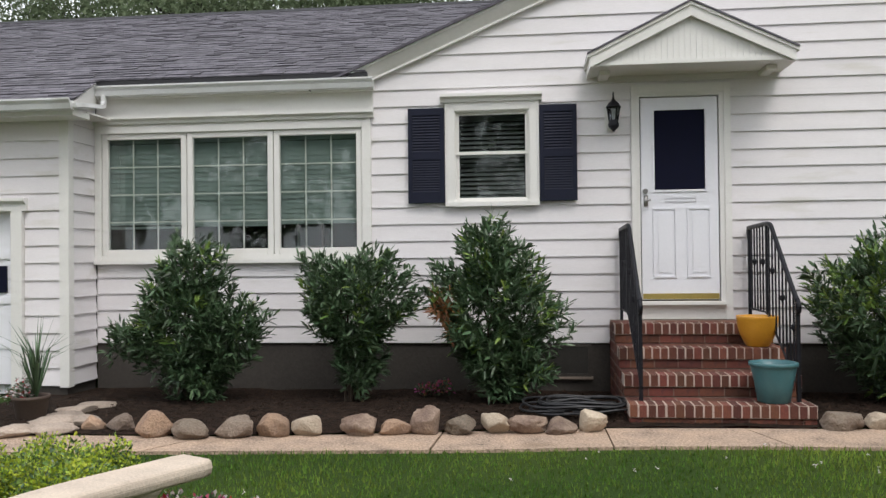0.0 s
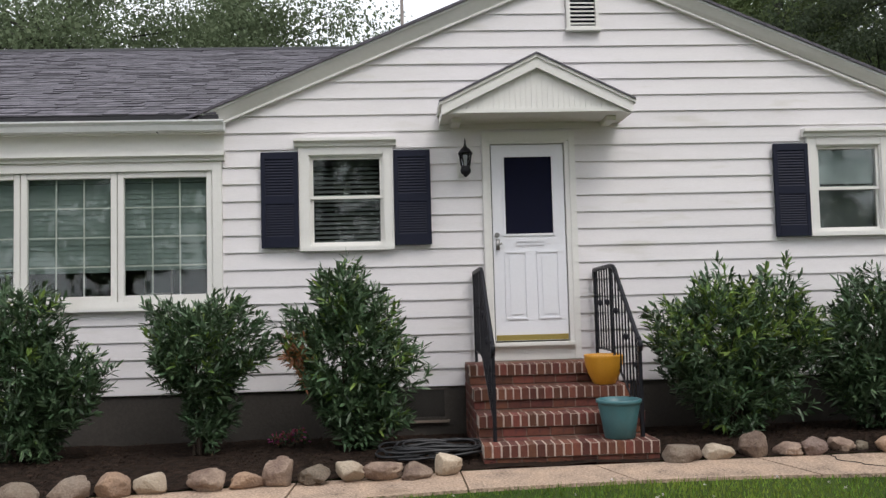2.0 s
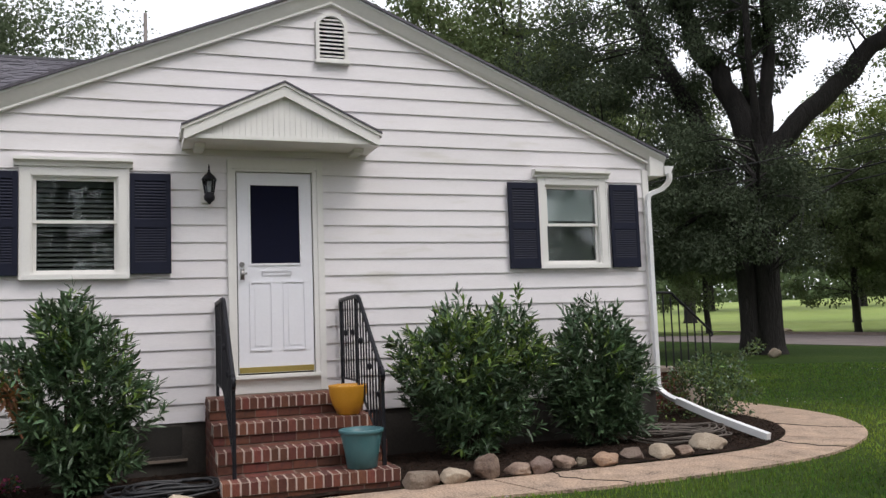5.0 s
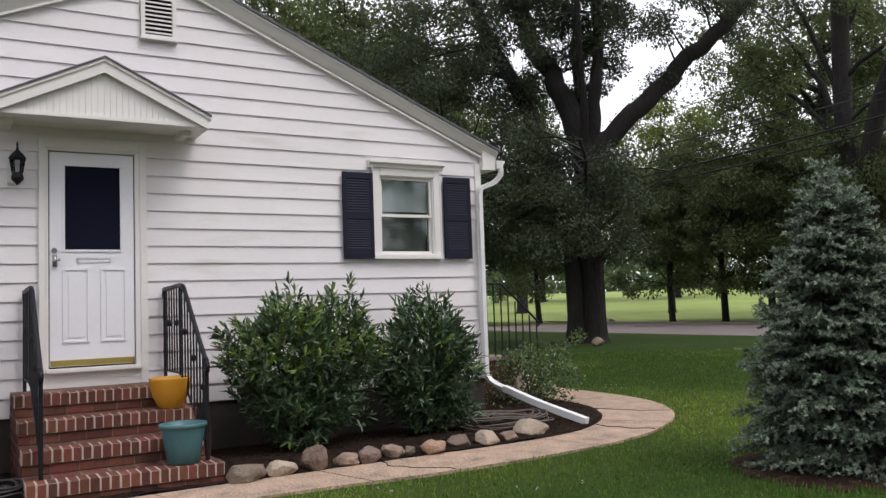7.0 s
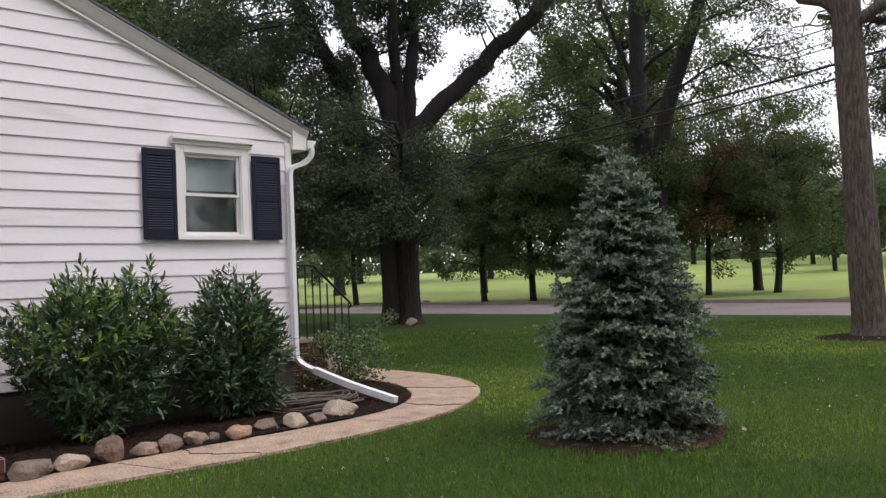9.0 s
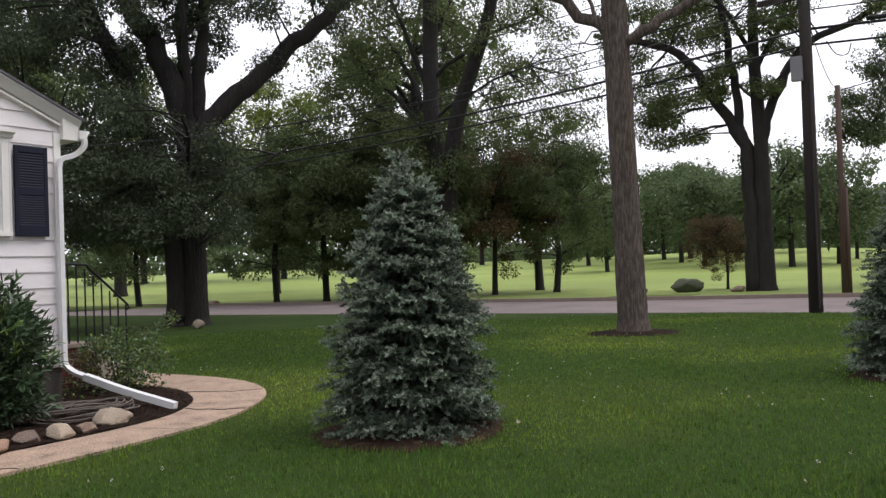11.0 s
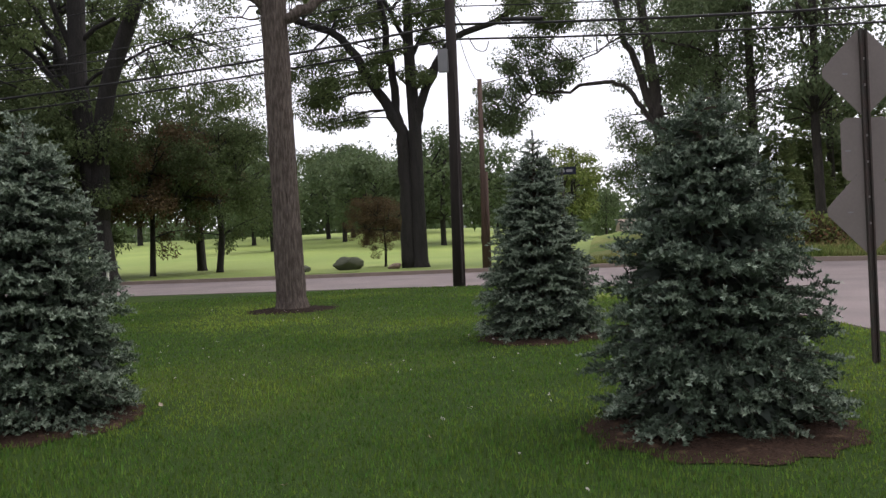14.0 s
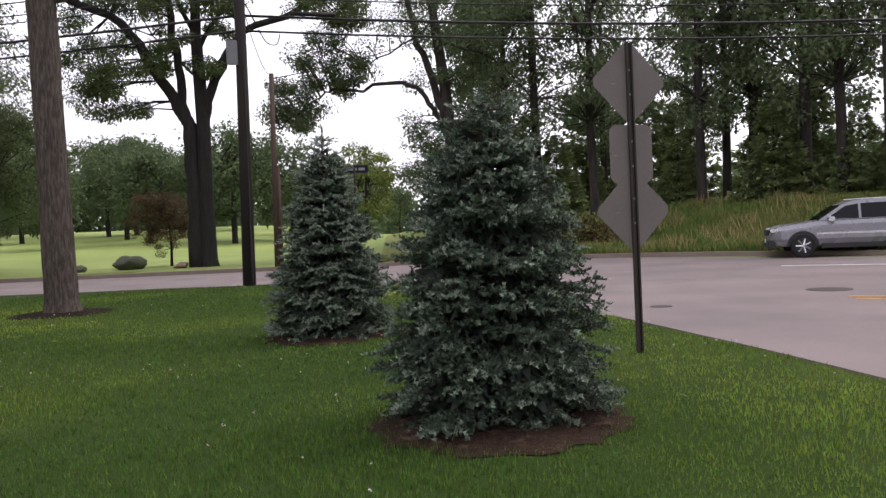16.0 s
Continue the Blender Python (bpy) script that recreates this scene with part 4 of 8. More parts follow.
# ---- windows, shutters, door ----
def casing(m, x0, x1, z0, z1, w, y0, y1):
    """A flat frame round an opening."""
    m.box(x0, x0 + w, y0, y1, z0, z1).box(x1 - w, x1, y0, y1, z0, z1)
    return m.box(x0 + w, x1 - w, y0, y1, z0, z0 + w).box(x0 + w, x1 - w, y0, y1, z1 - w, z1)


def crown(x0, x1, z):
    """A small projecting head moulding."""
    return Mesh().extrude([(0.01, z), (-0.040, z), (-0.044, z + 0.034), (-0.062, z + 0.046), (-0.085, z + 0.052), (-0.085, z + 0.082), (0.01, z + 0.092)], "x", x0, x1)


def sash_window(name, x0, x1, z0, z1, meet, label, shade=False):
    """A double-hung window: casing, sill, two sashes, panes, and slatted blinds behind."""
    w = thing(name, label, "window", kind="structure")
    part("casing", Mesh().box(x0 - 0.096, x0, -0.022, 0.03, z0 - 0.045, z1 + 0.092).box(x1, x1 + 0.096, -0.022, 0.03, z0 - 0.045, z1 + 0.092).box(x0, x1, -0.022, 0.03, z1, z1 + 0.092), M["trim"], w, bevel=0.004)
    part("back_band", Mesh().box(x0 - 0.100, x0 - 0.082, -0.032, -0.022, z0 - 0.045, z1 + 0.092).box(x1 + 0.082, x1 + 0.100, -0.032, -0.022, z0 - 0.045, z1 + 0.092), M["trim"], w, bevel=0.003)
    part("head_moulding", crown(x0 - 0.145, x1 + 0.135, z1 + 0.090), M["trim"], w)
    part("sill", Mesh().box(x0 - 0.10, x1 + 0.10, -0.045, 0.03, z0 - 0.062, z0 - 0.006), M["trim"], w, bevel=0.006)
    part("jamb", casing(Mesh(), x0, x1, z0 - 0.006, z1, 0.012, -0.004, 0.15), M["trim"], w)
    for k, (a, b, y) in enumerate(((meet - 0.020, z1 - 0.012, 0.022), (z0 + 0.006, meet + 0.020, 0.048))):
        s = part("sash", casing(Mesh(), x0 + 0.012, x1 - 0.012, a, b, 0.030, y, y + 0.025), M["trim"], w, bevel=0.003)
        g = part("pane", Mesh().box(x0 + 0.036, x1 - 0.036, y + 0.010, y + 0.014, a + 0.026, b - 0.026), M["glass"], s)
        g.visible_shadow = False
    if shade:                                             # added pale panel for the sky mirrored above, dim panel for the dark below
        part("roller_shade", Mesh().box(x0 + 0.04, x1 - 0.04, 0.084, 0.088, meet + 0.05, z1 - 0.04).tube([(x0 + 0.04, 0.105, z1 - 0.06), (x1 - 0.04, 0.105, z1 - 0.06)], 0.015, 10), M["shade"], w)
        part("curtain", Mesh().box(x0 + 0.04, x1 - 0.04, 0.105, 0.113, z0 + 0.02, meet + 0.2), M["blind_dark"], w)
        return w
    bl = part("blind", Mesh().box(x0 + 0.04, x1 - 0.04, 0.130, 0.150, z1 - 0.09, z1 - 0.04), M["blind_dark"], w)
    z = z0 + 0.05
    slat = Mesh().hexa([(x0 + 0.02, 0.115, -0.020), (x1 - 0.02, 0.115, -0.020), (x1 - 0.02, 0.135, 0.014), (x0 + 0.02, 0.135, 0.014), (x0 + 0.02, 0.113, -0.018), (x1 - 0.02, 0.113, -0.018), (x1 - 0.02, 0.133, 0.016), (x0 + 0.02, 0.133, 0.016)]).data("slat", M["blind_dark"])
    while z < z1 - 0.1:
        s = new("slat", slat)
        s.parent = bl
        s.location = (0, 0, z)
        z += 0.048
    return w


window_a = sash_window("window_1", -2.292, -1.516, 1.988, 2.93, 2.492, "white double-hung window with half-open dark blinds")
window_b = sash_window("window_2", 3.122, 3.838, 2.028, 2.95, 2.488, "white double-hung window with a pale shade half drawn down", True)
pendant = thing("pendant_lamp", "small white pendant lamp seen through the window", "lamp", (-1.92, 0.5, 2.62))
part("shade", Mesh().lathe([(0.012, 0.10), (0.03, 0.06), (0.045, 0.0), (0.03, -0.045), (0.01, -0.06)], sides=16), M["trim"], pendant, smooth=True)
part("cord", Mesh().tube([(0, 0, 0.10), (0, 0, 0.50)], 0.004, 5), M["iron"], pendant)

# picture window of three casements
big = thing("window_3", "wide white three-part picture window with grey blinds and glazing bars", "window", kind="structure")
bx0, bx1, bz0, bz1 = -6.19, -3.28, 1.46, 2.79
part("casing", Mesh().box(bx0 - 0.075, bx0, -0.025, 0.03, bz0 - 0.05, bz1 + 0.07).box(bx1, bx1 + 0.095, -0.025, 0.03, bz0 - 0.05, bz1 + 0.07).box(bx0, bx1, -0.025, 0.03, bz1, bz1 + 0.07), M["trim"], big, bevel=0.004)
part("head_moulding", crown(bx0 - 0.08, bx1 + 0.13, bz1 + 0.10), M["trim"], big)
part("head_board", Mesh().box(bx0 - 0.075, bx1 + 0.095, -0.015, 0.03, bz1 + 0.07, bz1 + 0.11), M["trim"], big)
part("sill", Mesh().box(bx0 - 0.08, bx1 + 0.11, -0.05, 0.03, bz0 - 0.10, bz0 - 0.05).box(bx0 - 0.07, bx1 + 0.09, -0.02, 0.03, bz0 - 0.05, bz0), M["trim"], big, bevel=0.005)
third = (bx1 - bx0) / 3
for k in range(3):
    a, b = bx0 + third * k, bx0 + third * (k + 1)
    s = part("sash", casing(Mesh(), a + 0.004, b - 0.004, bz0, bz1, 0.062, 0.0, 0.06), M["trim"], big, bevel=0.006)
    g = part("pane", Mesh().box(a + 0.05, b - 0.05, 0.030, 0.034, bz0 + 0.05, bz1 - 0.05), M["glass"], s)
    g.visible_shadow = False
    gx0, gx1, gz0, gz1 = a + 0.066, b - 0.066, bz0 + 0.062, bz1 - 0.062
    for i in (1, 2):
        x = gx0 + (gx1 - gx0) * i / 3
        part("glazing_bar", Mesh().box(x - 0.0068, x + 0.0068, 0.036, 0.044, gz0, gz1), M["trim"], s)
    for i in (1, 2, 3):
        z = gz0 + (gz1 - gz0) * i / 4
        part("glazing_bar", Mesh().box(gx0, gx1, 0.0361, 0.0439, z - 0.0068, z + 0.0068), M["trim"], s)
    bl = part("blind", Mesh().box(a + 0.04, b - 0.04, 0.078, 0.110, bz1 - 0.10, bz1 - 0.04).box(a + 0.045, b - 0.045, 0.080, 0.098, bz0 + 0.29 + 0.015 * k, bz0 + 0.315 + 0.015 * k), M["blind"], big)
    slat = Mesh().hexa([(a + 0.05, 0.086, -0.028), (b - 0.05, 0.086, -0.028), (b - 0.05, 0.092, 0.028), (a + 0.05, 0.092, 0.028), (a + 0.05, 0.084, -0.027), (b - 0.05, 0.084, -0.027), (b - 0.05, 0.090, 0.029), (a + 0.05, 0.090, 0.029)]).data("slat", M["blind"])
    z = bz0 + 0.36
    while z < bz1 - 0.1:
        s = new("slat", slat)
        s.parent = bl
        s.location = (0, 0, z)
        z += 0.052
picture = thing("framed_picture", "pale framed picture on the dim inner wall", "picture", (-4.55, 2.58, 1.62))
part("frame", casing(Mesh(), -0.18, 0.18, -0.05, 0.40, 0.02, -0.03, 0.018), M["trim"], picture)
part("sheet", Mesh().box(-0.16, 0.16, -0.012, 0.018, -0.03, 0.38), M["blind"], picture)


def shutter(x0, x1, z0, z1, label):
    """A vinyl louvred shutter with two banks of slats."""
    t = thing("shutter", label, "shutter", ((x0 + x1) / 2, -0.012, z0), group="dark louvred shutters beside the windows")
    h, w = (x1 - x0) / 2, z1 - z0
    fr = Mesh().box(-h, -h + 0.045, -0.03, 0.0, 0, w).box(h - 0.045, h, -0.03, 0.0, 0, w)
    fr.box(-h + 0.045, h - 0.045, -0.03, 0, 0, 0.115).box(-h + 0.045, h - 0.045, -0.03, 0, w / 2 - 0.045, w / 2 + 0.035).box(-h + 0.045, h - 0.045, -0.03, 0, w - 0.075, w)
    part("frame", fr, M["shutter"], t, bevel=0.003)
    part("back", Mesh().box(-h + 0.04, h - 0.04, -0.006, 0.0, 0.1, w - 0.07), M["shutter"], t)
    slat = Mesh().hexa([(-h + 0.045, -0.026, -0.016), (h - 0.045, -0.026, -0.016), (h - 0.045, -0.010, 0.014), (-h + 0.045, -0.010, 0.014),
                        (-h + 0.045, -0.028, -0.010), (h - 0.045, -0.028, -0.010), (h - 0.045, -0.012, 0.020), (-h + 0.045, -0.012, 0.020)]).data("louvre", M["shutter"])
    for a, b in ((0.115, w / 2 - 0.045), (w / 2 + 0.035, w - 0.075)):
        n = 13
        for i in range(n):
            s = new("louvre", slat)
            s.parent = t
            s.location = (0, 0, a + (b - a) * (i + 0.5) / n)
    return t


sh = "navy-black louvred vinyl shutter beside a white window"
first_shutter = shutter(-2.782, -2.400, 1.97, 2.965, sh)
for x in (-1.219, 2.832, 4.163):
    copy_thing(first_shutter, pose(x, -0.012, 1.973))

# door
door = thing("door_1", "white panelled storm door with a dark screen and brass kick strip", "door", kind="structure")
dz0, dz1 = 0.95, 3.005
leaf_m = Mesh()
for a, b, c, d in ((-0.385, -0.255, dz0, dz1), (0.255, 0.378, dz0, dz1), (-0.255, 0.255, dz0, 2.062), (-0.255, 0.255, 2.878, dz1)):
    leaf_m.box(a, b, -0.012, 0.025, c, d)
leaf = part("leaf", leaf_m, M["door"], door)
part("screen", Mesh().box(-0.25, 0.25, -0.002, 0.004, 2.06, 2.88), M["mesh"], leaf, "dark insect screen")
part("screen_frame", casing(Mesh(), -0.275, 0.275, 2.04, 2.90, 0.025, -0.022, -0.012), M["door"], leaf, bevel=0.004)
for a, b in ((-0.275, -0.035), (0.065, 0.305)):
    part("panel_moulding", casing(Mesh(), a, b, 1.17, 1.885, 0.022, -0.023, -0.011), M["door"], leaf, bevel=0.003)
    part("raised_panel", Mesh().box(a + 0.05, b - 0.05, -0.020, -0.011, 1.22, 1.835), M["door"], leaf, bevel=0.004)
part("mail_slot", casing(Mesh(), -0.15, 0.16, 1.935, 1.985, 0.012, -0.018, -0.012), M["door"], leaf, bevel=0.003)
part("kick_strip", Mesh().box(-0.380, 0.373, -0.022, -0.012, 0.955, 1.012), M["brass"], leaf, "brass kick strip")
hd = part("handle", Mesh().box(-0.36, -0.32, -0.022, -0.012, 1.90, 2.01).tube([(-0.34, -0.015, 1.955), (-0.34, -0.06, 1.955)], 0.012, 10).tube([(-0.34, -0.055, 1.92), (-0.335, -0.065, 1.955), (-0.30, -0.062, 1.965)], 0.013, 8), M["nickel"], door, "grey metal handle", smooth=True)
part("lock", Mesh().tube([(-0.345, -0.012, 2.055), (-0.345, -0.03, 2.055)], 0.026, 14), M["nickel"], door, "round grey lock")
fr = Mesh()
fr.box(-0.425, -0.396, -0.028, 0.10, 0.93, 3.04).box(0.389, 0.435, -0.028, 0.10, 0.93, 3.04).box(-0.396, 0.389, -0.028, 0.10, 3.016, 3.04)
part("door_frame", fr, M["trim"], door, bevel=0.004)
part("casing", Mesh().box(-0.480, -0.425, -0.036, 0.03, 0.75, 3.14).box(0.435, 0.505, -0.036, 0.03, 0.75, 3.14).box(-0.425, 0.435, -0.036, 0.03, 3.04, 3.14), M["trim"], door, bevel=0.005)
part("threshold", Mesh().box(-0.425, 0.435, -0.085, 0.03, 0.895, 0.935), M["trim"], door, bevel=0.006)
part("apron", Mesh().box(-0.425, 0.435, -0.02, 0.03, 0.752, 0.895), M["trim"], door)
part("closing_panel", Mesh().box(-0.43, 0.43, 0.10, 0.14, 0.93, 3.03), M["dark"], door)

# portico over the door
px, ph, pz, py = 0.04, 0.96, 3.245, -0.50
portico = thing("door_hood", "small white gabled hood with beadboard front over the door", "door hood")
ps = 0.485


def hood_z(x):
    return pz + 0.575 - ps * abs(x - px)


part("soffit", Mesh().box(px - 0.84, px + 0.84, py, 0.02, pz, pz + 0.03), M["trim"], portico)
for i in range(-15, 15):                                  # beadboard strips of the little gable
    a, b = px + i * 0.0545, px + (i + 1) * 0.0545 - 0.0022
    m = Mesh().hexa([(a, py + 0.005, pz + 0.03), (b, py + 0.005, pz + 0.03), (b, py + 0.03, pz + 0.03), (a, py + 0.03, pz + 0.03),
                     (a, py + 0.005, max(pz + 0.031, hood_z(a) - 0.09)), (b, py + 0.005, max(pz + 0.031, hood_z(b) - 0.09)), (b, py + 0.03, max(pz + 0.031, hood_z(b) - 0.09)), (a, py + 0.03, max(pz + 0.031, hood_z(a) - 0.09))])
    part("bead_strip", m, M["trim"], portico)
part("gable_backing", Mesh().extrude([(px - 0.84, pz + 0.03), (px + 0.84, pz + 0.03), (px, hood_z(px) - 0.095)], "y", py + 0.03, py + 0.05), M["trim"], portico)
part("cross_board", Mesh().box(px - 0.86, px + 0.86, py - 0.012, py + 0.004, pz - 0.005, pz + 0.035), M["trim"], portico, bevel=0.003)
for s in (-1, 1):
    e = px + s * ph
    pts = []
    for y in (py - 0.045, py - 0.012):
        pts += [(px, y, hood_z(px) - 0.135), (e, y, hood_z(e) - 0.135), (e, y, hood_z(e) - 0.008), (px, y, hood_z(px) - 0.008)]
    part("rake_board", Mesh().hexa(pts), M["trim"], portico)
    r = [(px, py - 0.06, hood_z(px)), (e + s * 0.025, py - 0.06, hood_z(e) - 0.012), (e + s * 0.025, 0.03, hood_z(e) - 0.012), (px, 0.03, hood_z(px))]
    part("roof_deck", Mesh().hexa([(a, b, c - 0.03) for a, b, c in r] + r), M["trim"], portico)
    part("shingle_edge", Mesh().hexa([(a, b - (0.012 if k < 2 else 0), c + 0.001) for k, (a, b, c) in enumerate(r)] + [(a, b - (0.012 if k < 2 else 0), c + 0.02) for k, (a, b, c) in enumerate(r)]), M["shingle"], portico, "charcoal shingles")
    part("eave_box", Mesh().hexa([(px + s * 0.84, py, pz), (e, py, hood_z(e) - 0.13), (e, 0.02, hood_z(e) - 0.13), (px + s * 0.84, 0.02, pz),
                                  (px + s * 0.84, py, pz + 0.12), (e, py, hood_z(e) - 0.03), (e, 0.02, hood_z(e) - 0.03), (px + s * 0.84, 0.02, pz + 0.12)]), M["trim"], portico)
    part("bracket", Mesh().box(px + s * 0.80 - 0.05, px + s * 0.80 + 0.05, -0.30, 0.02, pz - 0.05, pz), M["trim"], portico, bevel=0.006)

# wall lantern
lamp = thing("wall_lantern", "black carriage lantern on a white wall plate", "wall lamp", (-0.665, -0.13, 2.70))
part("wall_plate", Mesh().box(-0.08, 0.04, 0.11, 0.135, -0.02, 0.19), M["trim"], lamp, "white plate", bevel=0.01)
part("arm", Mesh().tube([(0, 0.12, 0.05), (0, 0.06, 0.03), (0, 0.0, 0.035)], 0.012, 8), M["iron"], lamp)
part("base", Mesh().lathe([(0.008, -0.045), (0.02, -0.03), (0.05, 0.0), (0.055, 0.03), (0.045, 0.055), (0.048, 0.07)], sides=12), M["iron"], lamp, smooth=True)
part("lamp_glass", Mesh().lathe([(0.042, 0.07), (0.062, 0.20)], sides=6), M["lamp_glass"], lamp)
for k in range(6):
    a = k * math.pi / 3
    part("rib", Mesh().tube([(0.045 * math.cos(a), 0.045 * math.sin(a), 0.068), (0.066 * math.cos(a), 0.066 * math.sin(a), 0.205)], 0.005, 5), M["iron"], lamp)
part("cap", Mesh().lathe([(0.078, 0.20), (0.07, 0.215), (0.05, 0.245), (0.022, 0.27), (0.016, 0.285)], sides=12), M["iron"], lamp, smooth=True)
part("finial", Mesh().lathe([(0.008, 0.28), (0.012, 0.30), (0.006, 0.315), (0.010, 0.33), (0.002, 0.365)], sides=8), M["iron"], lamp, smooth=True)

# gable vent with an arched head
vent = thing("gable_vent", "white arched louvre vent in the gable", "vent", (0.645, 0, 4.24))
arch = [(-0.175, 0.0), (0.175, 0.0), (0.175, 0.40)] + [(0.175 * math.cos(a), 0.40 + 0.15 * math.sin(a)) for a in np.linspace(0.15, math.pi - 0.15, 10)] + [(-0.175, 0.40)]
inner = [(0.78 * u, 0.035 + 0.86 * w) for u, w in arch]
ring = Mesh()
n = len(arch)
ring.add([(u, -0.03, w) for u, w in arch] + [(u, -0.03, w) for u, w in inner] + [(u, 0.03, w) for u, w in arch] + [(u, 0.02, w) for u, w in inner],
         [q for i in range(n) for j in [(i + 1) % n] for q in ((i, j, n + j, n + i), (j, i, 2 * n + i, 2 * n + j), (n + i, n + j, 3 * n + j, 3 * n + i))])
part("frame", ring, M["trim"], vent)
part("backing", Mesh().extrude(inner, "y", 0.018, 0.024), M["shutter"], vent, "dark screen")
part("ledge", Mesh().box(-0.19, 0.19, -0.045, 0.03, -0.02, 0.012), M["trim"], vent, bevel=0.004)
for i in range(10):
    z = 0.055 + i * 0.045
    h = 0.135 if z < 0.40 else 0.135 * math.sqrt(max(0.05, 1 - ((z - 0.40) / 0.14) ** 2))
    part("slat", Mesh().hexa([(-h, -0.022, z - 0.004), (h, -0.022, z - 0.004), (h, 0.015, z + 0.022), (-h, 0.015, z + 0.022), (-h, -0.022, z + 0.008), (h, -0.022, z + 0.008), (h, 0.015, z + 0.03), (-h, 0.015, z + 0.03)]), M["trim"], vent)

# side gutter, downspouts
g = thing("gutter", "white gutter on the side eave with a downspout", "gutter", kind="structure")
ge = RIGHT + 0.20
part("trough", Mesh().extrude([(ge, 3.105), (ge + 0.085, 3.105), (ge + 0.10, 3.15), (ge + 0.125, 3.19), (ge + 0.125, 3.205), (ge, 3.205)], "y", OUT - 0.02, 8.0), M["gutter"], g)
part("eave_soffit", Mesh().box(RIGHT, ge, OUT + 0.01, 8.0, 3.085, 3.10), M["trim"], g)
part("boxed_return", Mesh().extrude([(RIGHT + 0.011, 3.10), (ge, 3.10), (ge, rake_z(ge) - 0.06), (RIGHT + 0.011, rake_z(RIGHT) - 0.06)], "y", OUT + 0.012, 0.1), M["trim"], g)
spout = thing("downspout", "white rectangular downspout with a long outlet across the bed", "downspout", kind="structure")


def pipe(points, w=0.036):
    return Mesh().tube(bend(points, 5), w, 4)


part("upper_elbow", pipe([(ge + 0.05, -0.10, 3.11), (ge + 0.04, -0.10, 3.02), (ge - 0.06, -0.09, 2.92), (RIGHT - 0.03, -0.075, 2.85), (RIGHT - 0.06, -0.07, 2.76)]), M["gutter"], spout)
part("fall_pipe", pipe([(RIGHT - 0.06, -0.07, 2.76), (RIGHT - 0.06, -0.07, 1.6), (RIGHT - 0.06, -0.07, 0.62)]), M["gutter"], spout)
part("lower_elbow", pipe([(RIGHT - 0.06, -0.07, 0.62), (RIGHT - 0.05, -0.08, 0.52), (RIGHT + 0.0, -0.16, 0.44), (RIGHT + 0.04, -0.30, 0.39)]), M["gutter"], spout)
part("outlet", pipe([(RIGHT + 0.04, -0.30, 0.39), (RIGHT + 0.18, -0.80, 0.235), (RIGHT + 0.36, -1.42, 0.075)], 0.052), M["gutter"], spout)
left_spout = thing("downspout", "short white leader from the upper gutter to the lower one", "downspout", kind="structure")
part("pipe", pipe([(-6.09, -0.14, 3.20), (-6.09, -0.14, 3.11), (-6.085, -0.20, 3.06), (-6.03, -0.55, 3.005), (-5.975, -0.92, 2.945)], 0.030), M["gutter"], left_spout)

# basement window in the foundation
bw = thing("basement_window", "small dim basement window in a metal frame", "window")
part("frame", casing(Mesh(), -1.55, -0.91, 0.16, 0.495, 0.03, 0.012, 0.036), M["foundation"], bw, "weathered frame")
part("pane", Mesh().box(-1.52, -0.94, 0.022, 0.030, 0.19, 0.465), M["grime"], bw, "dusty dark pane")
part("sill", Mesh().box(-1.58, -0.89, 0.0, 0.036, 0.135, 0.16), M["kerb"], bw)

# vent pipe on the roof
vp = thing("vent_pipe", "grey plumbing vent pipe on the roof", "pipe", (-1.245, 3.4, 4.0))
part("pipe", Mesh().tube([(0, 0, 0), (0, 0, 1.86)], 0.026, 12), M["sign"], vp, smooth=True)


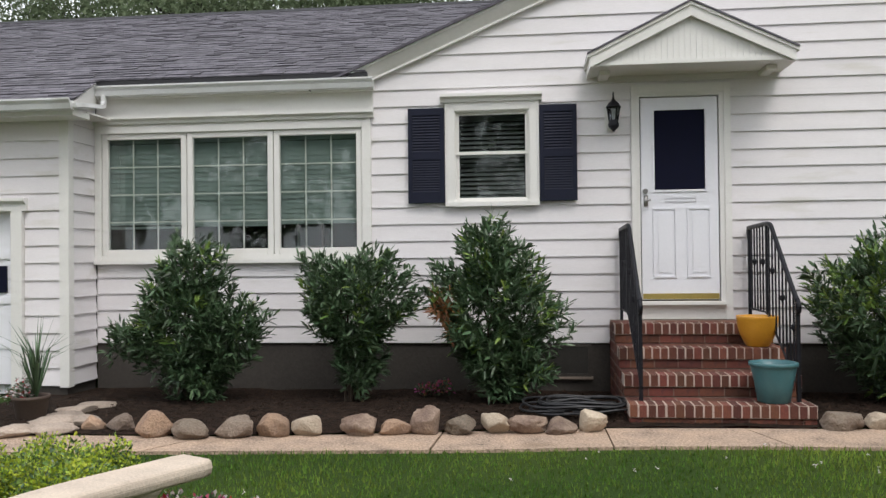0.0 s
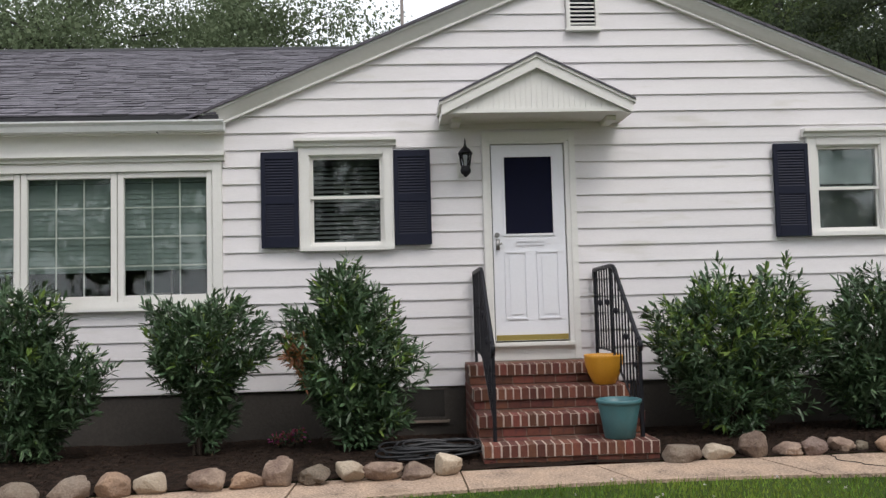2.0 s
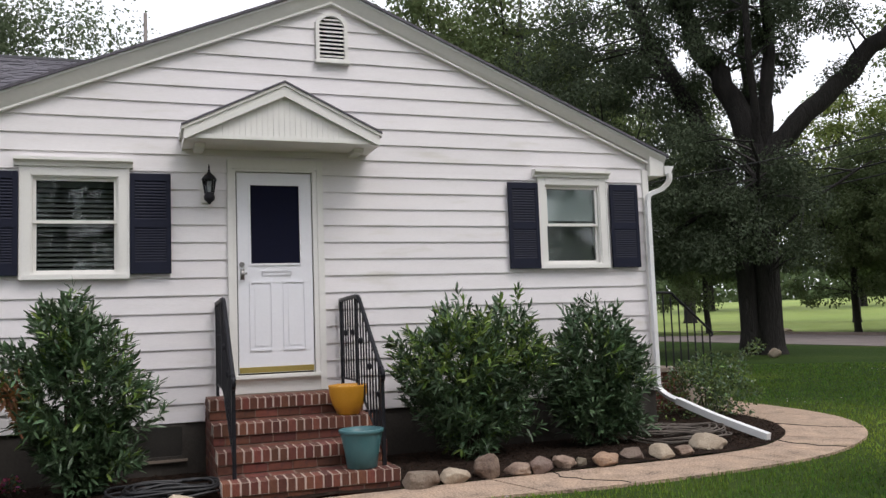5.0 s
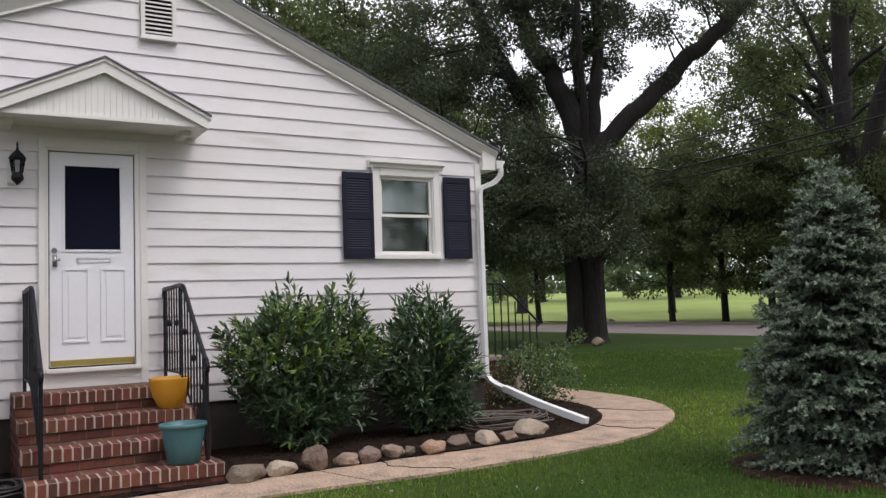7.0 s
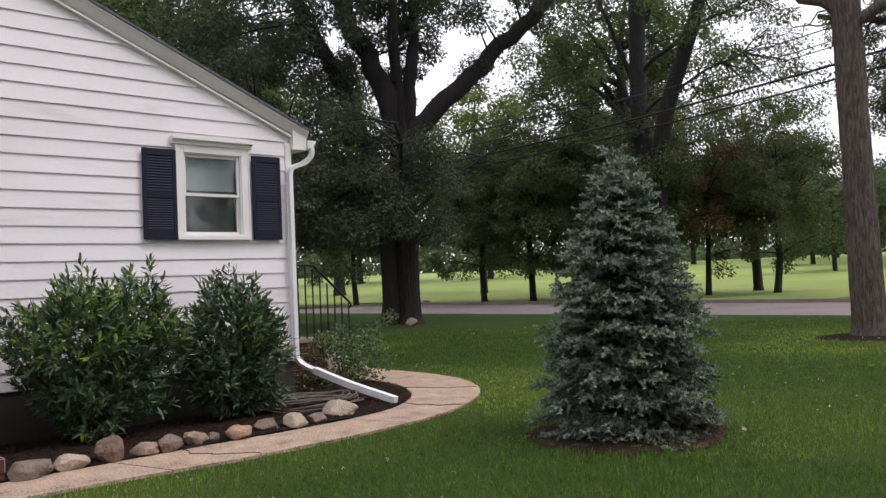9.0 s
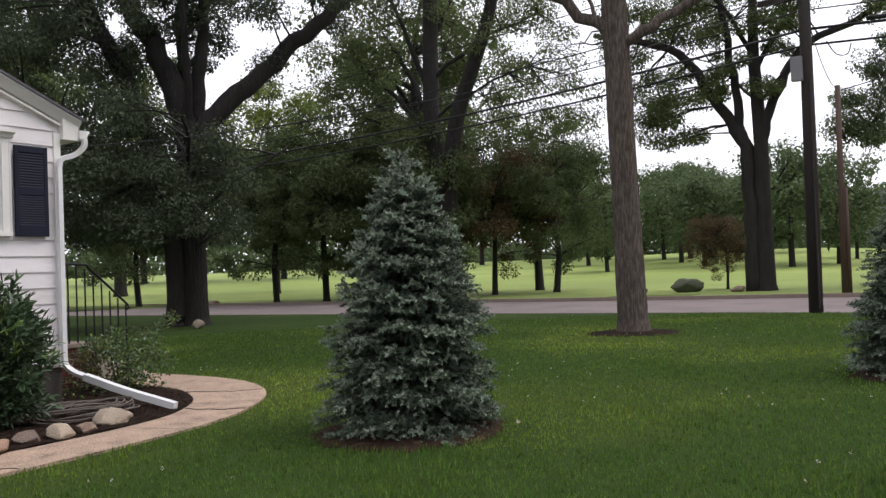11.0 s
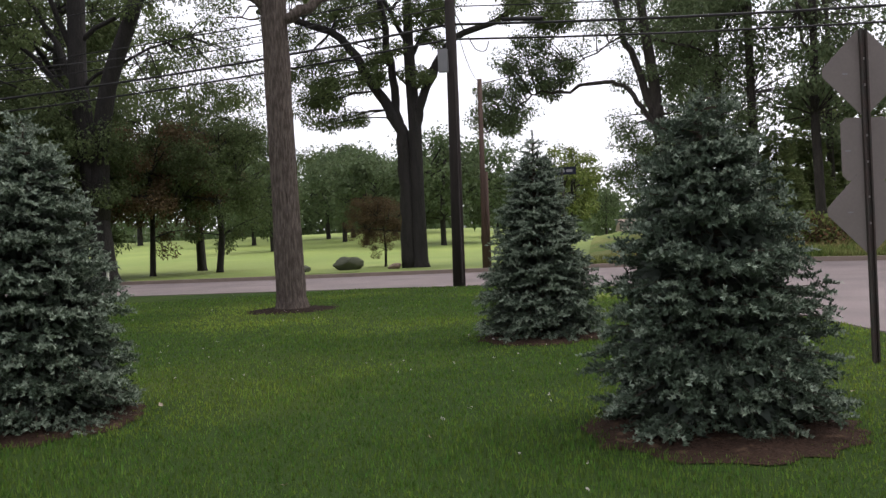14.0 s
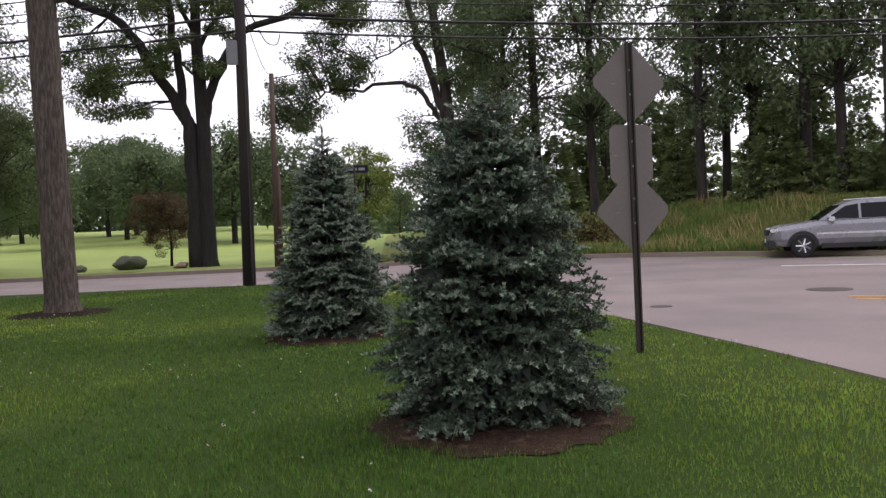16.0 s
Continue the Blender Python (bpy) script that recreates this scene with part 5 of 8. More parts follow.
# ---- railings of the steps ----
def railing(x, label):
    t = thing("stair_railing", label, "railing", (x, 0, 0), group="black iron railings of the front steps")
    top = [(0, -0.02, 1.665), (0, -0.42, 1.675), (0, -0.72, 1.68), (0, -0.83, 1.655), (0, -0.92, 1.58), (0, -1.25, 1.29), (0, -1.50, 1.075), (0, -1.60, 1.01)]
    line = bend(top, 4)
    part("handrail", Mesh().tube(line, 0.022, 6).tube([(0, -0.02, 1.665), (0, -0.005, 1.62), (0, -0.02, 1.58)], 0.018, 6).tube([(0, -1.60, 1.01), (0, -1.635, 0.98), (0, -1.63, 0.93), (0, -1.60, 0.915)], 0.02, 6), M["iron"], t, smooth=True)

    def rail_z(y):
        for a, b in zip(line[:-1], line[1:]):
            if b.y <= y <= a.y:
                return a.z + (b.z - a.z) * (y - a.y) / (b.y - a.y)
        return line[-1].z

    def low_z(y):
        return 0.86 if y > -0.66 else 0.86 + (y + 0.66) * 0.60

    part("bottom_rail", Mesh().tube([(0, -0.03, 0.86), (0, -0.66, 0.86), (0, -1.57, low_z(-1.57))], 0.011, 4), M["iron"], t)
    part("post", Mesh().box(-0.015, 0.015, -0.055, -0.025, 0.745, 1.66), M["iron"], t)
    part("post", Mesh().box(-0.016, 0.016, -1.605, -1.573, 0.183, 1.02), M["iron"], t)
    part("post", Mesh().box(-0.014, 0.014, -0.70, -0.672, low_z(-0.69), 1.67), M["iron"], t)
    for k in range(14):
        y = -0.13 - k * 0.104
        if abs(y + 0.69) < 0.03:
            continue
        b = part("baluster", Mesh().box(-0.007, 0.007, y - 0.007, y + 0.007, low_z(y), rail_z(y) - 0.01), M["iron"], t)
        if k % 3 == 1:
            z = (low_z(y) + rail_z(y)) / 2 + 0.06
            part("collar", Mesh().lathe([(0.008, -0.035), (0.02, -0.015), (0.02, 0.015), (0.008, 0.035)], 0, y, z, 8), M["iron"], b)
    return t


railing(-0.60, "black wrought-iron stair railing on brick steps")
railing(0.665, "black wrought-iron stair railing beside the flower pots")


# ---- pots ----
def pot(label, at, r0, r1, h, mat, group=""):
    t = thing("flower_pot", label, "flower pot", at, group="pots on the steps")
    if mat == "yellow":                                  # a plain rounded bowl
        profile = [(r0 * 0.92, 0), (r0, 0.006), (r0 * 0.42 + r1 * 0.58, h * 0.38), (r0 * 0.14 + r1 * 0.86, h * 0.66), (r1 * 0.985, h * 0.92), (r1, h * 0.99), (r1 * 0.98, h), (r1 * 0.93, h), (r1 * 0.90, h * 0.70)]
    else:                                                # a flared pot with a rolled lip
        profile = [(r0 * 0.9, 0), (r0, 0.005), (r0 * 0.55 + r1 * 0.45, h * 0.5), (r1 * 0.985, h * 0.88), (r1 * 0.99, h * 0.90), (r1 * 1.06, h * 0.91), (r1 * 1.06, h * 0.99), (r1 * 1.03, h), (r1 * 0.95, h), (r1 * 0.90, h * 0.70)]
    part("pot", Mesh().lathe(profile, sides=40, caps=False).lathe([(r0 * 0.9, 0.0), (0.001, 0.0)], sides=40, caps=False), M[mat], t, smooth=True)
    part("soil", Mesh().lathe([(0.001, h * 0.72), (r1 * 0.91, h * 0.71)], sides=24, caps=False), M["soil"], t)
    return t


pot("empty round yellow glazed pot on a step", (0.535, -0.83, 0.565), 0.105, 0.186, 0.275, "yellow")
pot("empty teal glazed pot on the lowest step", (0.46, -1.62, 0.19), 0.128, 0.182, 0.325, "teal")


# ---- side stoop beyond the house corner ----
side = thing("side_stoop", "brick side stoop with a thin black iron rail", "steps")
part("mortar_bed", Mesh().box(RIGHT + 0.02, 5.78, 1.35, 2.80, -0.03, 0.60), M["mortar"], side)
for k in range(8):
    for i in range(6):
        lay(0.205 - J, 0.1, 0.075 - J, RIGHT + 0.12 + 0.21 * i + (0.1 if k % 2 else 0), 1.39, 0.04 + k * 0.075, side, rb)
    for i in range(7):
        lay(0.1, 0.205 - J, 0.075 - J, 5.74, 1.46 + 0.2 * i, 0.04 + k * 0.075, side, rb)
part("cap_slab", Mesh().box(RIGHT + 0.02, 5.83, 1.30, 2.85, 0.60, 0.655), M["kerb"], side, bevel=0.006)
for k in range(3):
    part("step", Mesh().box(5.83 + 0.28 * k, 6.11 + 0.28 * k, 1.40, 2.75, -0.02, 0.49 - 0.16 * k), M["mortar"], side)
srail = bend([(4.75, 1.40, 1.70), (5.65, 1.40, 1.70), (5.82, 1.40, 1.62), (6.30, 1.40, 1.20), (6.38, 1.40, 1.12)], 4)
part("handrail", Mesh().tube(srail, 0.018, 6).tube([(6.38, 1.40, 1.13), (6.40, 1.40, 1.08), (6.36, 1.40, 1.06)], 0.016, 6), M["iron"], side, smooth=True)
for i in range(13):
    x = 4.85 + i * 0.125
    zt = 1.70 if x < 5.65 else 1.70 - (x - 5.65) * 0.82
    part("baluster", Mesh().box(x - 0.008, x + 0.008, 1.392, 1.408, 0.645 if x < 5.8 else 0.45 - (x - 5.8) * 0.5, zt), M["iron"], side)

# ---- plants ----
def leaf_quads(rng, centres, ways, length, width, droop=0.25, fold=0.0, level=0.0):
    """Leaves as kite-shaped quads: base, two sides and a tip, along the given ways."""
    n = len(centres)
    side = unit(np.cross(ways, rng.normal(size=(n, 3)) * (1 - level) + np.array([0, 0, 1.6]) * level))
    L = (length * rng.uniform(0.7, 1.25, n))[:, None]
    W = (width * rng.uniform(0.7, 1.25, n))[:, None]
    up = np.cross(side, ways)
    tip = centres + ways * L - np.array([0, 0, 1]) * L * droop
    mid = centres + ways * L * 0.5 + up * L * fold
    return np.stack([centres, mid + side * W * 0.5, tip, mid - side * W * 0.5], 1)


def folded_leaves(name, rng, base, ways, length, width, mats, slots, droop=0.12, keel=0.16):
    """Broad leaves of two halves folded along the midrib: base, two shoulders on each side and a drooping tip."""
    n = len(base)
    side = unit(np.cross(ways, rng.normal(size=(n, 3)) * 0.55 + np.array([0, 0, 1.0])))
    up = np.cross(side, ways)
    L = (length * rng.uniform(0.65, 1.25, n))[:, None]
    W = (width * rng.uniform(0.75, 1.25, n))[:, None]
    sag = np.array([0, 0, 1.0]) * L * droop

    def at(s, o):
        return base + ways * L * s + side * W * o + up * W * abs(o) * keel * 2 - sag * s * s
    v = np.stack([at(0, 0), at(0.34, 0.5), at(0.72, 0.40), at(1, 0), at(0.72, -0.40), at(0.34, -0.5)], 1).reshape(-1, 3)
    k = np.arange(n)[:, None] * 6
    faces = np.concatenate([k + np.array([0, 1, 2, 3]), k + np.array([0, 3, 4, 5])], 1).reshape(-1, 4)
    me = bpy.data.meshes.new(name)
    me.vertices.add(len(v))
    me.vertices.foreach_set("co", v.astype(np.float32).ravel())
    me.loops.add(faces.size)
    me.loops.foreach_set("vertex_index", faces.astype(np.int32).ravel())
    me.polygons.add(len(faces))
    me.polygons.foreach_set("loop_start", np.arange(0, faces.size, 4, dtype=np.int32))
    me.polygons.foreach_set("loop_total", np.full(len(faces), 4, dtype=np.int32))
    for one in mats:
        me.materials.append(one)
    me.polygons.foreach_set("material_index", np.repeat(slots, 2).astype(np.int32))
    me.update(calc_edges=True)
    return me


def laurel(label, at, blobs, count, seed, light=0.1, dead=0, name="laurel_shrub", leaf=(0.108, 0.0245), up_bias=0.85, wide=1.0, tall=1.0):
    """A broad-leaved evergreen shrub: stems from one root, shoots that end in whorls of narrow leaves. blobs: x, y, z, rx, ry, rz of its masses."""
    rng = np.random.default_rng(seed)
    t = thing(name, label, "shrub", at, group="laurel shrubs along the house")
    shoots = []
    blobs = [(b[0] * wide, b[1], b[2] * tall, b[3] * wide, b[4], b[5] * tall) for b in blobs]
    vol = np.array([b[3] * b[4] * b[5] for b in blobs]) ** 0.75
    for b, share in zip(blobs, vol / vol.sum()):
        c, r = np.array(b[:3]), np.array(b[3:])
        k = max(3, int(count * share))
        d = unit(rng.normal(size=(k, 3)))
        rad = rng.uniform(0.25, 1.0, k) ** 0.45
        p = c + d * rad[:, None] * r * (1 + 0.22 * np.sin(5 * d[:, :1] + 3 * d[:, 2:3] + seed) + 0.10 * np.sin(11 * d[:, 1:2] + 9 * d[:, :1] + seed))
        p[:, 2] = np.maximum(p[:, 2], 0.05)
        way = unit(d * np.array([1, 1, 0.5]) + np.array([0, 0, up_bias]) + rng.normal(0, 0.3, (k, 3)))
        shoots.append((p, way))
        for _ in range(max(3, int(14 * share))):
            e = c + unit(rng.normal(size=3)) * r * 0.75
            base = np.array([rng.normal(0, 0.05), rng.normal(0, 0.05), -0.03])
            mid = base * 0.4 + e * 0.6 + np.array([-e[0] * 0.35, -e[1] * 0.35, 0.05])
            part("stem", Mesh().tube([base, (base + mid) / 2, mid, e], [0.014, 0.011, 0.008, 0.004], 5, False), M["stem"], t, smooth=True)
    p, way = (np.concatenate(a) for a in zip(*shoots))
    per = 9
    cen = np.repeat(p, per, 0) + np.repeat(way, per, 0) * np.tile(np.linspace(-0.085, 0.05, per), len(p))[:, None]
    spread = rng.normal(size=cen.shape)
    w = unit(np.repeat(way, per, 0) * 0.75 + unit(spread) * np.tile(np.linspace(1.1, 0.40, per), len(p))[:, None])
    kind = np.repeat((rng.random(len(p)) < light * (0.4 + 1.2 * (p[:, 2] > np.median(p[:, 2])))).astype(int), per)
    if dead:
        target = np.array(blobs[0][:3]) + np.array([-blobs[0][3] * 0.72, -blobs[0][4] * 0.55, 0.02])
        near = np.argsort(np.linalg.norm((p - target) * np.array([1.5, 1, 0.7]), axis=1))[:dead]
        mark = np.zeros(len(p), bool)
        mark[near] = True
        kind[np.repeat(mark, per)] = 2
    part("foliage", folded_leaves("foliage", rng, cen, w, leaf[0], leaf[1], [M["laurel"], M["laurel_light"], M["laurel_dead"]], kind), None, t)
    return t


def spruce(label, x, y, height, radius, power, seed, pale=0.5, skirt=0.10, blunt=False):
    """A young blue spruce: tiers of boughs, each a flat spray of thick shoots, each shoot a brush of needles."""
    rng = np.random.default_rng(seed)
    t = thing("blue_spruce", label, "spruce tree", (x, y, 0), group="blue spruces on the lawn")
    part("trunk", Mesh().tube([(0, 0, -0.05), (0.01, 0, height * 0.5), (0, 0.01, height * 0.97)], [0.07, 0.045, 0.008], 8), M["stem"], t, "brown trunk")
    boughs = Mesh()
    base, way, size, tone = [], [], [], []

    def shoot(p, w, s, k):
        base.append(p)
        way.append(w)
        size.append(s)
        tone.append(k)

    z = skirt
    while z < height - (0.16 if blunt else 0.22):
        u = 1 - (z - skirt) / (height - skirt)
        r = radius * u ** power * (1 - 0.14 * max(0, 1 - (z - skirt) / 0.30))
        n = max(5, int(2 * math.pi * r / 0.170))
        off = rng.uniform(0, 6.28)
        for i in range(n):
            a = off + 2 * math.pi * (i + rng.normal(0, 0.18)) / n
            R = r * rng.uniform(0.80, 1.08)
            rise = -0.30 + 0.75 * (1 - u) + rng.normal(0, 0.13)
            d = np.array([math.cos(a), math.sin(a), rise])
            d = d / np.linalg.norm(d)
            side = np.array([-math.sin(a), math.cos(a), rng.normal(0, 0.12)])
            zz = z + rng.normal(0, 0.055)
            tip = np.array([0, 0, zz]) + d * R
            flat = np.array([math.cos(a), math.sin(a), -0.34 + 0.75 * (1 - u) + rng.normal(0, 0.16)])
            boughs.tube([np.array([0, 0, zz + 0.04]), tip - d * 0.06], [0.010, 0.003], 4, False)
            shoot(tip - flat * 0.05, flat + rng.normal(0, 0.08, 3), rng.uniform(0.11, 0.15), 1.0)
            reach = min(R * 0.8, 0.36)
            back = 0.05
            while back < reach:
                for s in (-1, 1):
                    ln = rng.uniform(0.085, 0.135) * (1.0 if back < 0.25 else 1.15)
                    q = rng.uniform(0.65, 1.15)
                    w = flat * 0.8 + side * s * q + np.array([0, 0, rng.uniform(-0.38, 0.22)])
                    p = tip - d * back
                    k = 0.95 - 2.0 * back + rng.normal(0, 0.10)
                    shoot(p, w, ln, k)
                    if back > 0.10:
                        wn = w / np.linalg.norm(w)
                        shoot(p + wn * ln * 0.75, flat * 0.9 + side * s * 0.25 + np.array([0, 0, rng.uniform(-0.35, 0.1)]) + rng.normal(0, 0.16, 3), ln * 0.9, k + 0.10)
                        if back > 0.22:
                            shoot(p + wn * ln * 0.8, wn + rng.normal(0, 0.15, 3), ln * 0.8, k)
                if rng.random() < 0.5:
                    shoot(tip - d * back, flat * 0.5 + np.array([0, 0, 0.55]) + rng.normal(0, 0.15, 3), 0.075, 0.95 - back)
                back += rng.uniform(0.075, 0.105)
        z += (0.098 + 0.03 * rng.random()) * (0.75 + 0.25 * u)
    if blunt:                                            # a thick stubby head
        for i in range(34):
            a, zz = rng.uniform(0, 6.28), height - rng.uniform(0.03, 0.26)
            shoot(np.array([0, 0, zz - 0.05]), np.array([math.cos(a), math.sin(a), rng.uniform(0.25, 1.3)]), rng.uniform(0.10, 0.15), 0.9)
    else:                                                # a thin leader above a star of level shoots
        for k in range(5):
            shoot(np.array([0, 0, height - 0.24 + 0.05 * k]), np.array([rng.normal(0, 0.08), rng.normal(0, 0.08), 1.0]), 0.07, 0.8)
        for ring, (dz, m, ln, up) in enumerate(((-0.16, 6, 0.11, 0.45), (-0.24, 8, 0.13, 0.35), (-0.31, 9, 0.15, 0.25))):
            for i in range(m):
                a = 6.283 * (i + rng.uniform(-0.2, 0.2)) / m + ring
                shoot(np.array([0, 0, height + dz]), np.array([math.cos(a), math.sin(a), up]), ln, 0.9)
    base, way, size, tone = np.array(base), unit(np.array(way)), np.array(size), np.array(tone)
    size *= 0.86
    per = 20
    n = len(base)
    along = np.tile(np.linspace(0.0, 1.0, per), n)[:, None]
    B, W, S = np.repeat(base, per, 0), np.repeat(way, per, 0), np.repeat(size, per)[:, None]
    out = unit(np.cross(W, rng.normal(size=W.shape)))
    out[:, 2] = np.where((out[:, 2] < -0.2) & (rng.random(len(out)) < 0.5), -out[:, 2], out[:, 2])
    nd = unit(out * (1.05 - 0.45 * along) + W * rng.uniform(0.15, 0.60, (n * per, 1)))
    c = B + W * S * along
    ln = rng.uniform(0.022, 0.033, (n * per, 1))
    wd = unit(np.cross(nd, rng.normal(size=nd.shape))) * 0.0088
    tri = np.stack([c - wd, c + wd, c + nd * ln], 1)
    core_n = 3600                                         # dense inside of the cone, its shade put into dark needles
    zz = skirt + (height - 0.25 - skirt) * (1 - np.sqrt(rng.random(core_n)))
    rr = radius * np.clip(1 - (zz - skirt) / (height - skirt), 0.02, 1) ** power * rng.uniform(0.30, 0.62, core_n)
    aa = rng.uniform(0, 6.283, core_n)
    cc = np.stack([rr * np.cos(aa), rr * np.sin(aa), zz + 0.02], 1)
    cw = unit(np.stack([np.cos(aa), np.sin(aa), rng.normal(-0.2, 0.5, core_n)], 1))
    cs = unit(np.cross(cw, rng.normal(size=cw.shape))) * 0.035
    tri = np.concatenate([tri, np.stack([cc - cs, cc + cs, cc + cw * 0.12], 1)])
    # shade towards the inside and highlights at the tips put into needle tone
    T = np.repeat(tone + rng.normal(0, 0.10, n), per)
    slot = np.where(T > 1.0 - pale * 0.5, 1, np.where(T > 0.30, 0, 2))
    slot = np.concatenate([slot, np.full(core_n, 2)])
    tagged(part("branchwork", boughs, M["stem"], t), kind="stuff")
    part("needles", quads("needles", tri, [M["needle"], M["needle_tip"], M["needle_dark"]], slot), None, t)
    return t


def mulch_ring(x, y, r, label, rng):
    m = Mesh()
    n = 40
    m.v = [(x, y, 0.05)] + [(x + rr * math.cos(2 * math.pi * i / n), y + rr * math.sin(2 * math.pi * i / n), zz)
                            for zz, f in ((0.045, 0.6), (0.004, 1.0)) for i in range(n) for rr in [r * f * (1 + rng.uniform(-0.08, 0.08))]]
    m.f = [(0, 1 + i, 1 + (i + 1) % n) for i in range(n)] + [(1 + i, 1 + n + i, 1 + n + (i + 1) % n, 1 + (i + 1) % n) for i in range(n)]
    return structure("mulch_ring", m, M["red_mulch"], label, category="mulch", smooth=True)


def limb_line(a, b, rng, sag=0.12, steps=6):
    a, b = np.array(a, float), np.array(b, float)
    L = np.linalg.norm(b - a)
    bow = np.array([rng.normal(0, 0.05), rng.normal(0, 0.05), sag]) * L
    kink = rng.normal(0, 0.010 * L, (steps + 1, 3))
    kink[0] = kink[-1] = 0
    s = np.linspace(0, 1, steps + 1)[:, None]
    return a + (b - a) * s + bow * (4 * s * (1 - s)) * 0.5 + kink


def furrowed(m, points, radii, depth, seed, sides=120, step=0.06):
    """A trunk with long wandering bark ridges."""
    dist = np.concatenate([[0], np.cumsum([np.linalg.norm(np.array(b) - np.array(a)) for a, b in zip(points[:-1], points[1:])])])
    at = np.arange(0, min(dist[-1], 9.0), step)
    centre = np.stack([np.interp(at, dist, [p[k] for p in points]) for k in range(3)], 1)
    rad = np.interp(at, dist, radii)
    k = len(m.v)
    for i, (c, r) in enumerate(zip(centre, rad)):
        for j in range(sides):
            a = 2 * math.pi * j / sides
            w = 0.35 * noise.noise((3 * math.cos(a), 3 * math.sin(a), at[i] * 1.1 + seed))
            ridge = abs(noise.noise((15 * math.cos(a + w * 0.3), 15 * math.sin(a + w * 0.3), at[i] * 1.0 + seed))) * 2 - 0.5
            q = r * (1 + depth * ridge + 0.04 * noise.noise((1.5 * math.cos(a), 1.5 * math.sin(a), at[i] * 0.5)))
            m.v.append((c[0] + q * math.cos(a), c[1] + q * math.sin(a), c[2]))
    for i in range(len(at) - 1):
        for j in range(sides):
            t = (j + 1) % sides
            m.f.append((k + i * sides + j, k + i * sides + t, k + (i + 1) * sides + t, k + (i + 1) * sides + j))
    if dist[-1] > 9.0:
        m.tube([centre[-1]] + [p for p, d in zip(points, dist) if d > 9.0], [rad[-1]] + [r for r, d in zip(radii, dist) if d > 9.0], 14)


def tree(name, label, category, at, trunk_line, trunk_r, limbs, clumps, leaf, per, seed, bark="bark", leaves="leaf", group="", twig=True, flat=0.7, lite=False, furrows=0.0, stems=()):
    """A tree: a tapered trunk, limbs (start fraction, end, radius), and a crown of leaf clumps (x, y, z, r) hung on twigs from the limbs."""
    rng = np.random.default_rng(seed)
    t = thing(name, label, category, at, group=group)
    wood = Mesh()
    trunk_line = [np.array(p, float) for p in trunk_line]
    for line, rad in ((trunk_line, trunk_r),):
        pts = [line[0] + np.array([0, 0, -0.1])] + [line[0] + (line[1] - line[0]) * s for s in (0.03, 0.1)] + line[1:]
        rr = [rad[0] * 1.35, rad[0] * 1.15, rad[0]] + list(rad[1:])
        if furrows:
            furrowed(wood, pts, rr, furrows, seed)
        else:
            wood.tube(pts, rr, 14)
    nodes = [np.array(p) for p in trunk_line[1:]]
    total = np.array(trunk_line)
    for start, end, rad in limbs:
        i = start * (len(trunk_line) - 1)
        lo = min(int(i), len(trunk_line) - 2)
        a = total[lo] + (total[lo + 1] - total[lo]) * (i - lo)
        line = limb_line(a, end, rng)
        part("limb", Mesh().tube(line, np.linspace(rad, max(0.02, rad * 0.4), len(line)), 9, False), M[bark], t, smooth=True)
        nodes.extend(line[2:])
    for points, r0, r1 in stems:                         # great limbs along given lines
        line = [np.array(p) for p in bend(points, 4)]
        kink = [rng.normal(0, 0.05, 3) if 0 < j < len(line) - 1 else np.zeros(3) for j in range(len(line))]
        part("limb", Mesh().tube([p + q for p, q in zip(line, kink)], np.linspace(r0, r1, len(line)), 12), M[bark], t, smooth=True)
        nodes.extend(line[3:])
    clumps = np.array(clumps)
    nodes = np.array(nodes)
    twigs = Mesh()
    if twig:
        for c in clumps[:, :3]:
            a = nodes[np.argmin(np.linalg.norm(nodes - c, axis=1) + 0.4 * np.maximum(0, nodes[:, 2] - c[2]))]
            if np.linalg.norm(a - c) > 3.6:
                continue
            line = limb_line(a, c, rng, 0.1, 2)
            twigs.tube(line, np.linspace(0.05, 0.014, len(line)), 3, False)
    part("trunk", wood, M[bark], t, smooth=True)
    if twigs.v:
        tagged(part("twigwork", twigs, M[bark], t), kind="stuff")
    k = len(clumps)
    d = unit(rng.normal(size=(k * per, 3))) * (rng.random((k * per, 1)) ** 0.42)
    c = np.repeat(clumps[:, :3], per, 0) + d * np.repeat(clumps[:, 3:4], per, 0) * np.array([1, 1, flat])
    way = unit(d + rng.normal(0, 0.7, d.shape) + np.array([0, 0, -0.15]))
    q = leaf_quads(rng, c, way, leaf, leaf * 0.62, 0.2, 0, 0.45)
    part("crown", quads("crown", q[:, 1:] if lite else q, M[leaves]), None, t)
    return t


def cloud_clumps(rng, centre, radii, n, r, hollow=0.35, low=-0.75):
    """Clump places in an uneven ellipsoid."""
    out = []
    while len(out) < n:
        d = unit(rng.normal(size=3))
        s = rng.uniform(hollow, 1.0) ** 0.6
        if d[2] * s < low:
            continue
        wob = 1 + 0.22 * math.sin(3.1 * d[0] + 1.7 * d[1]) + 0.15 * math.sin(5 * d[2] + 2 * d[0])
        out.append((*(np.array(centre) + d * s * np.array(radii) * wob), r * rng.uniform(0.6, 1.3)))
    return out


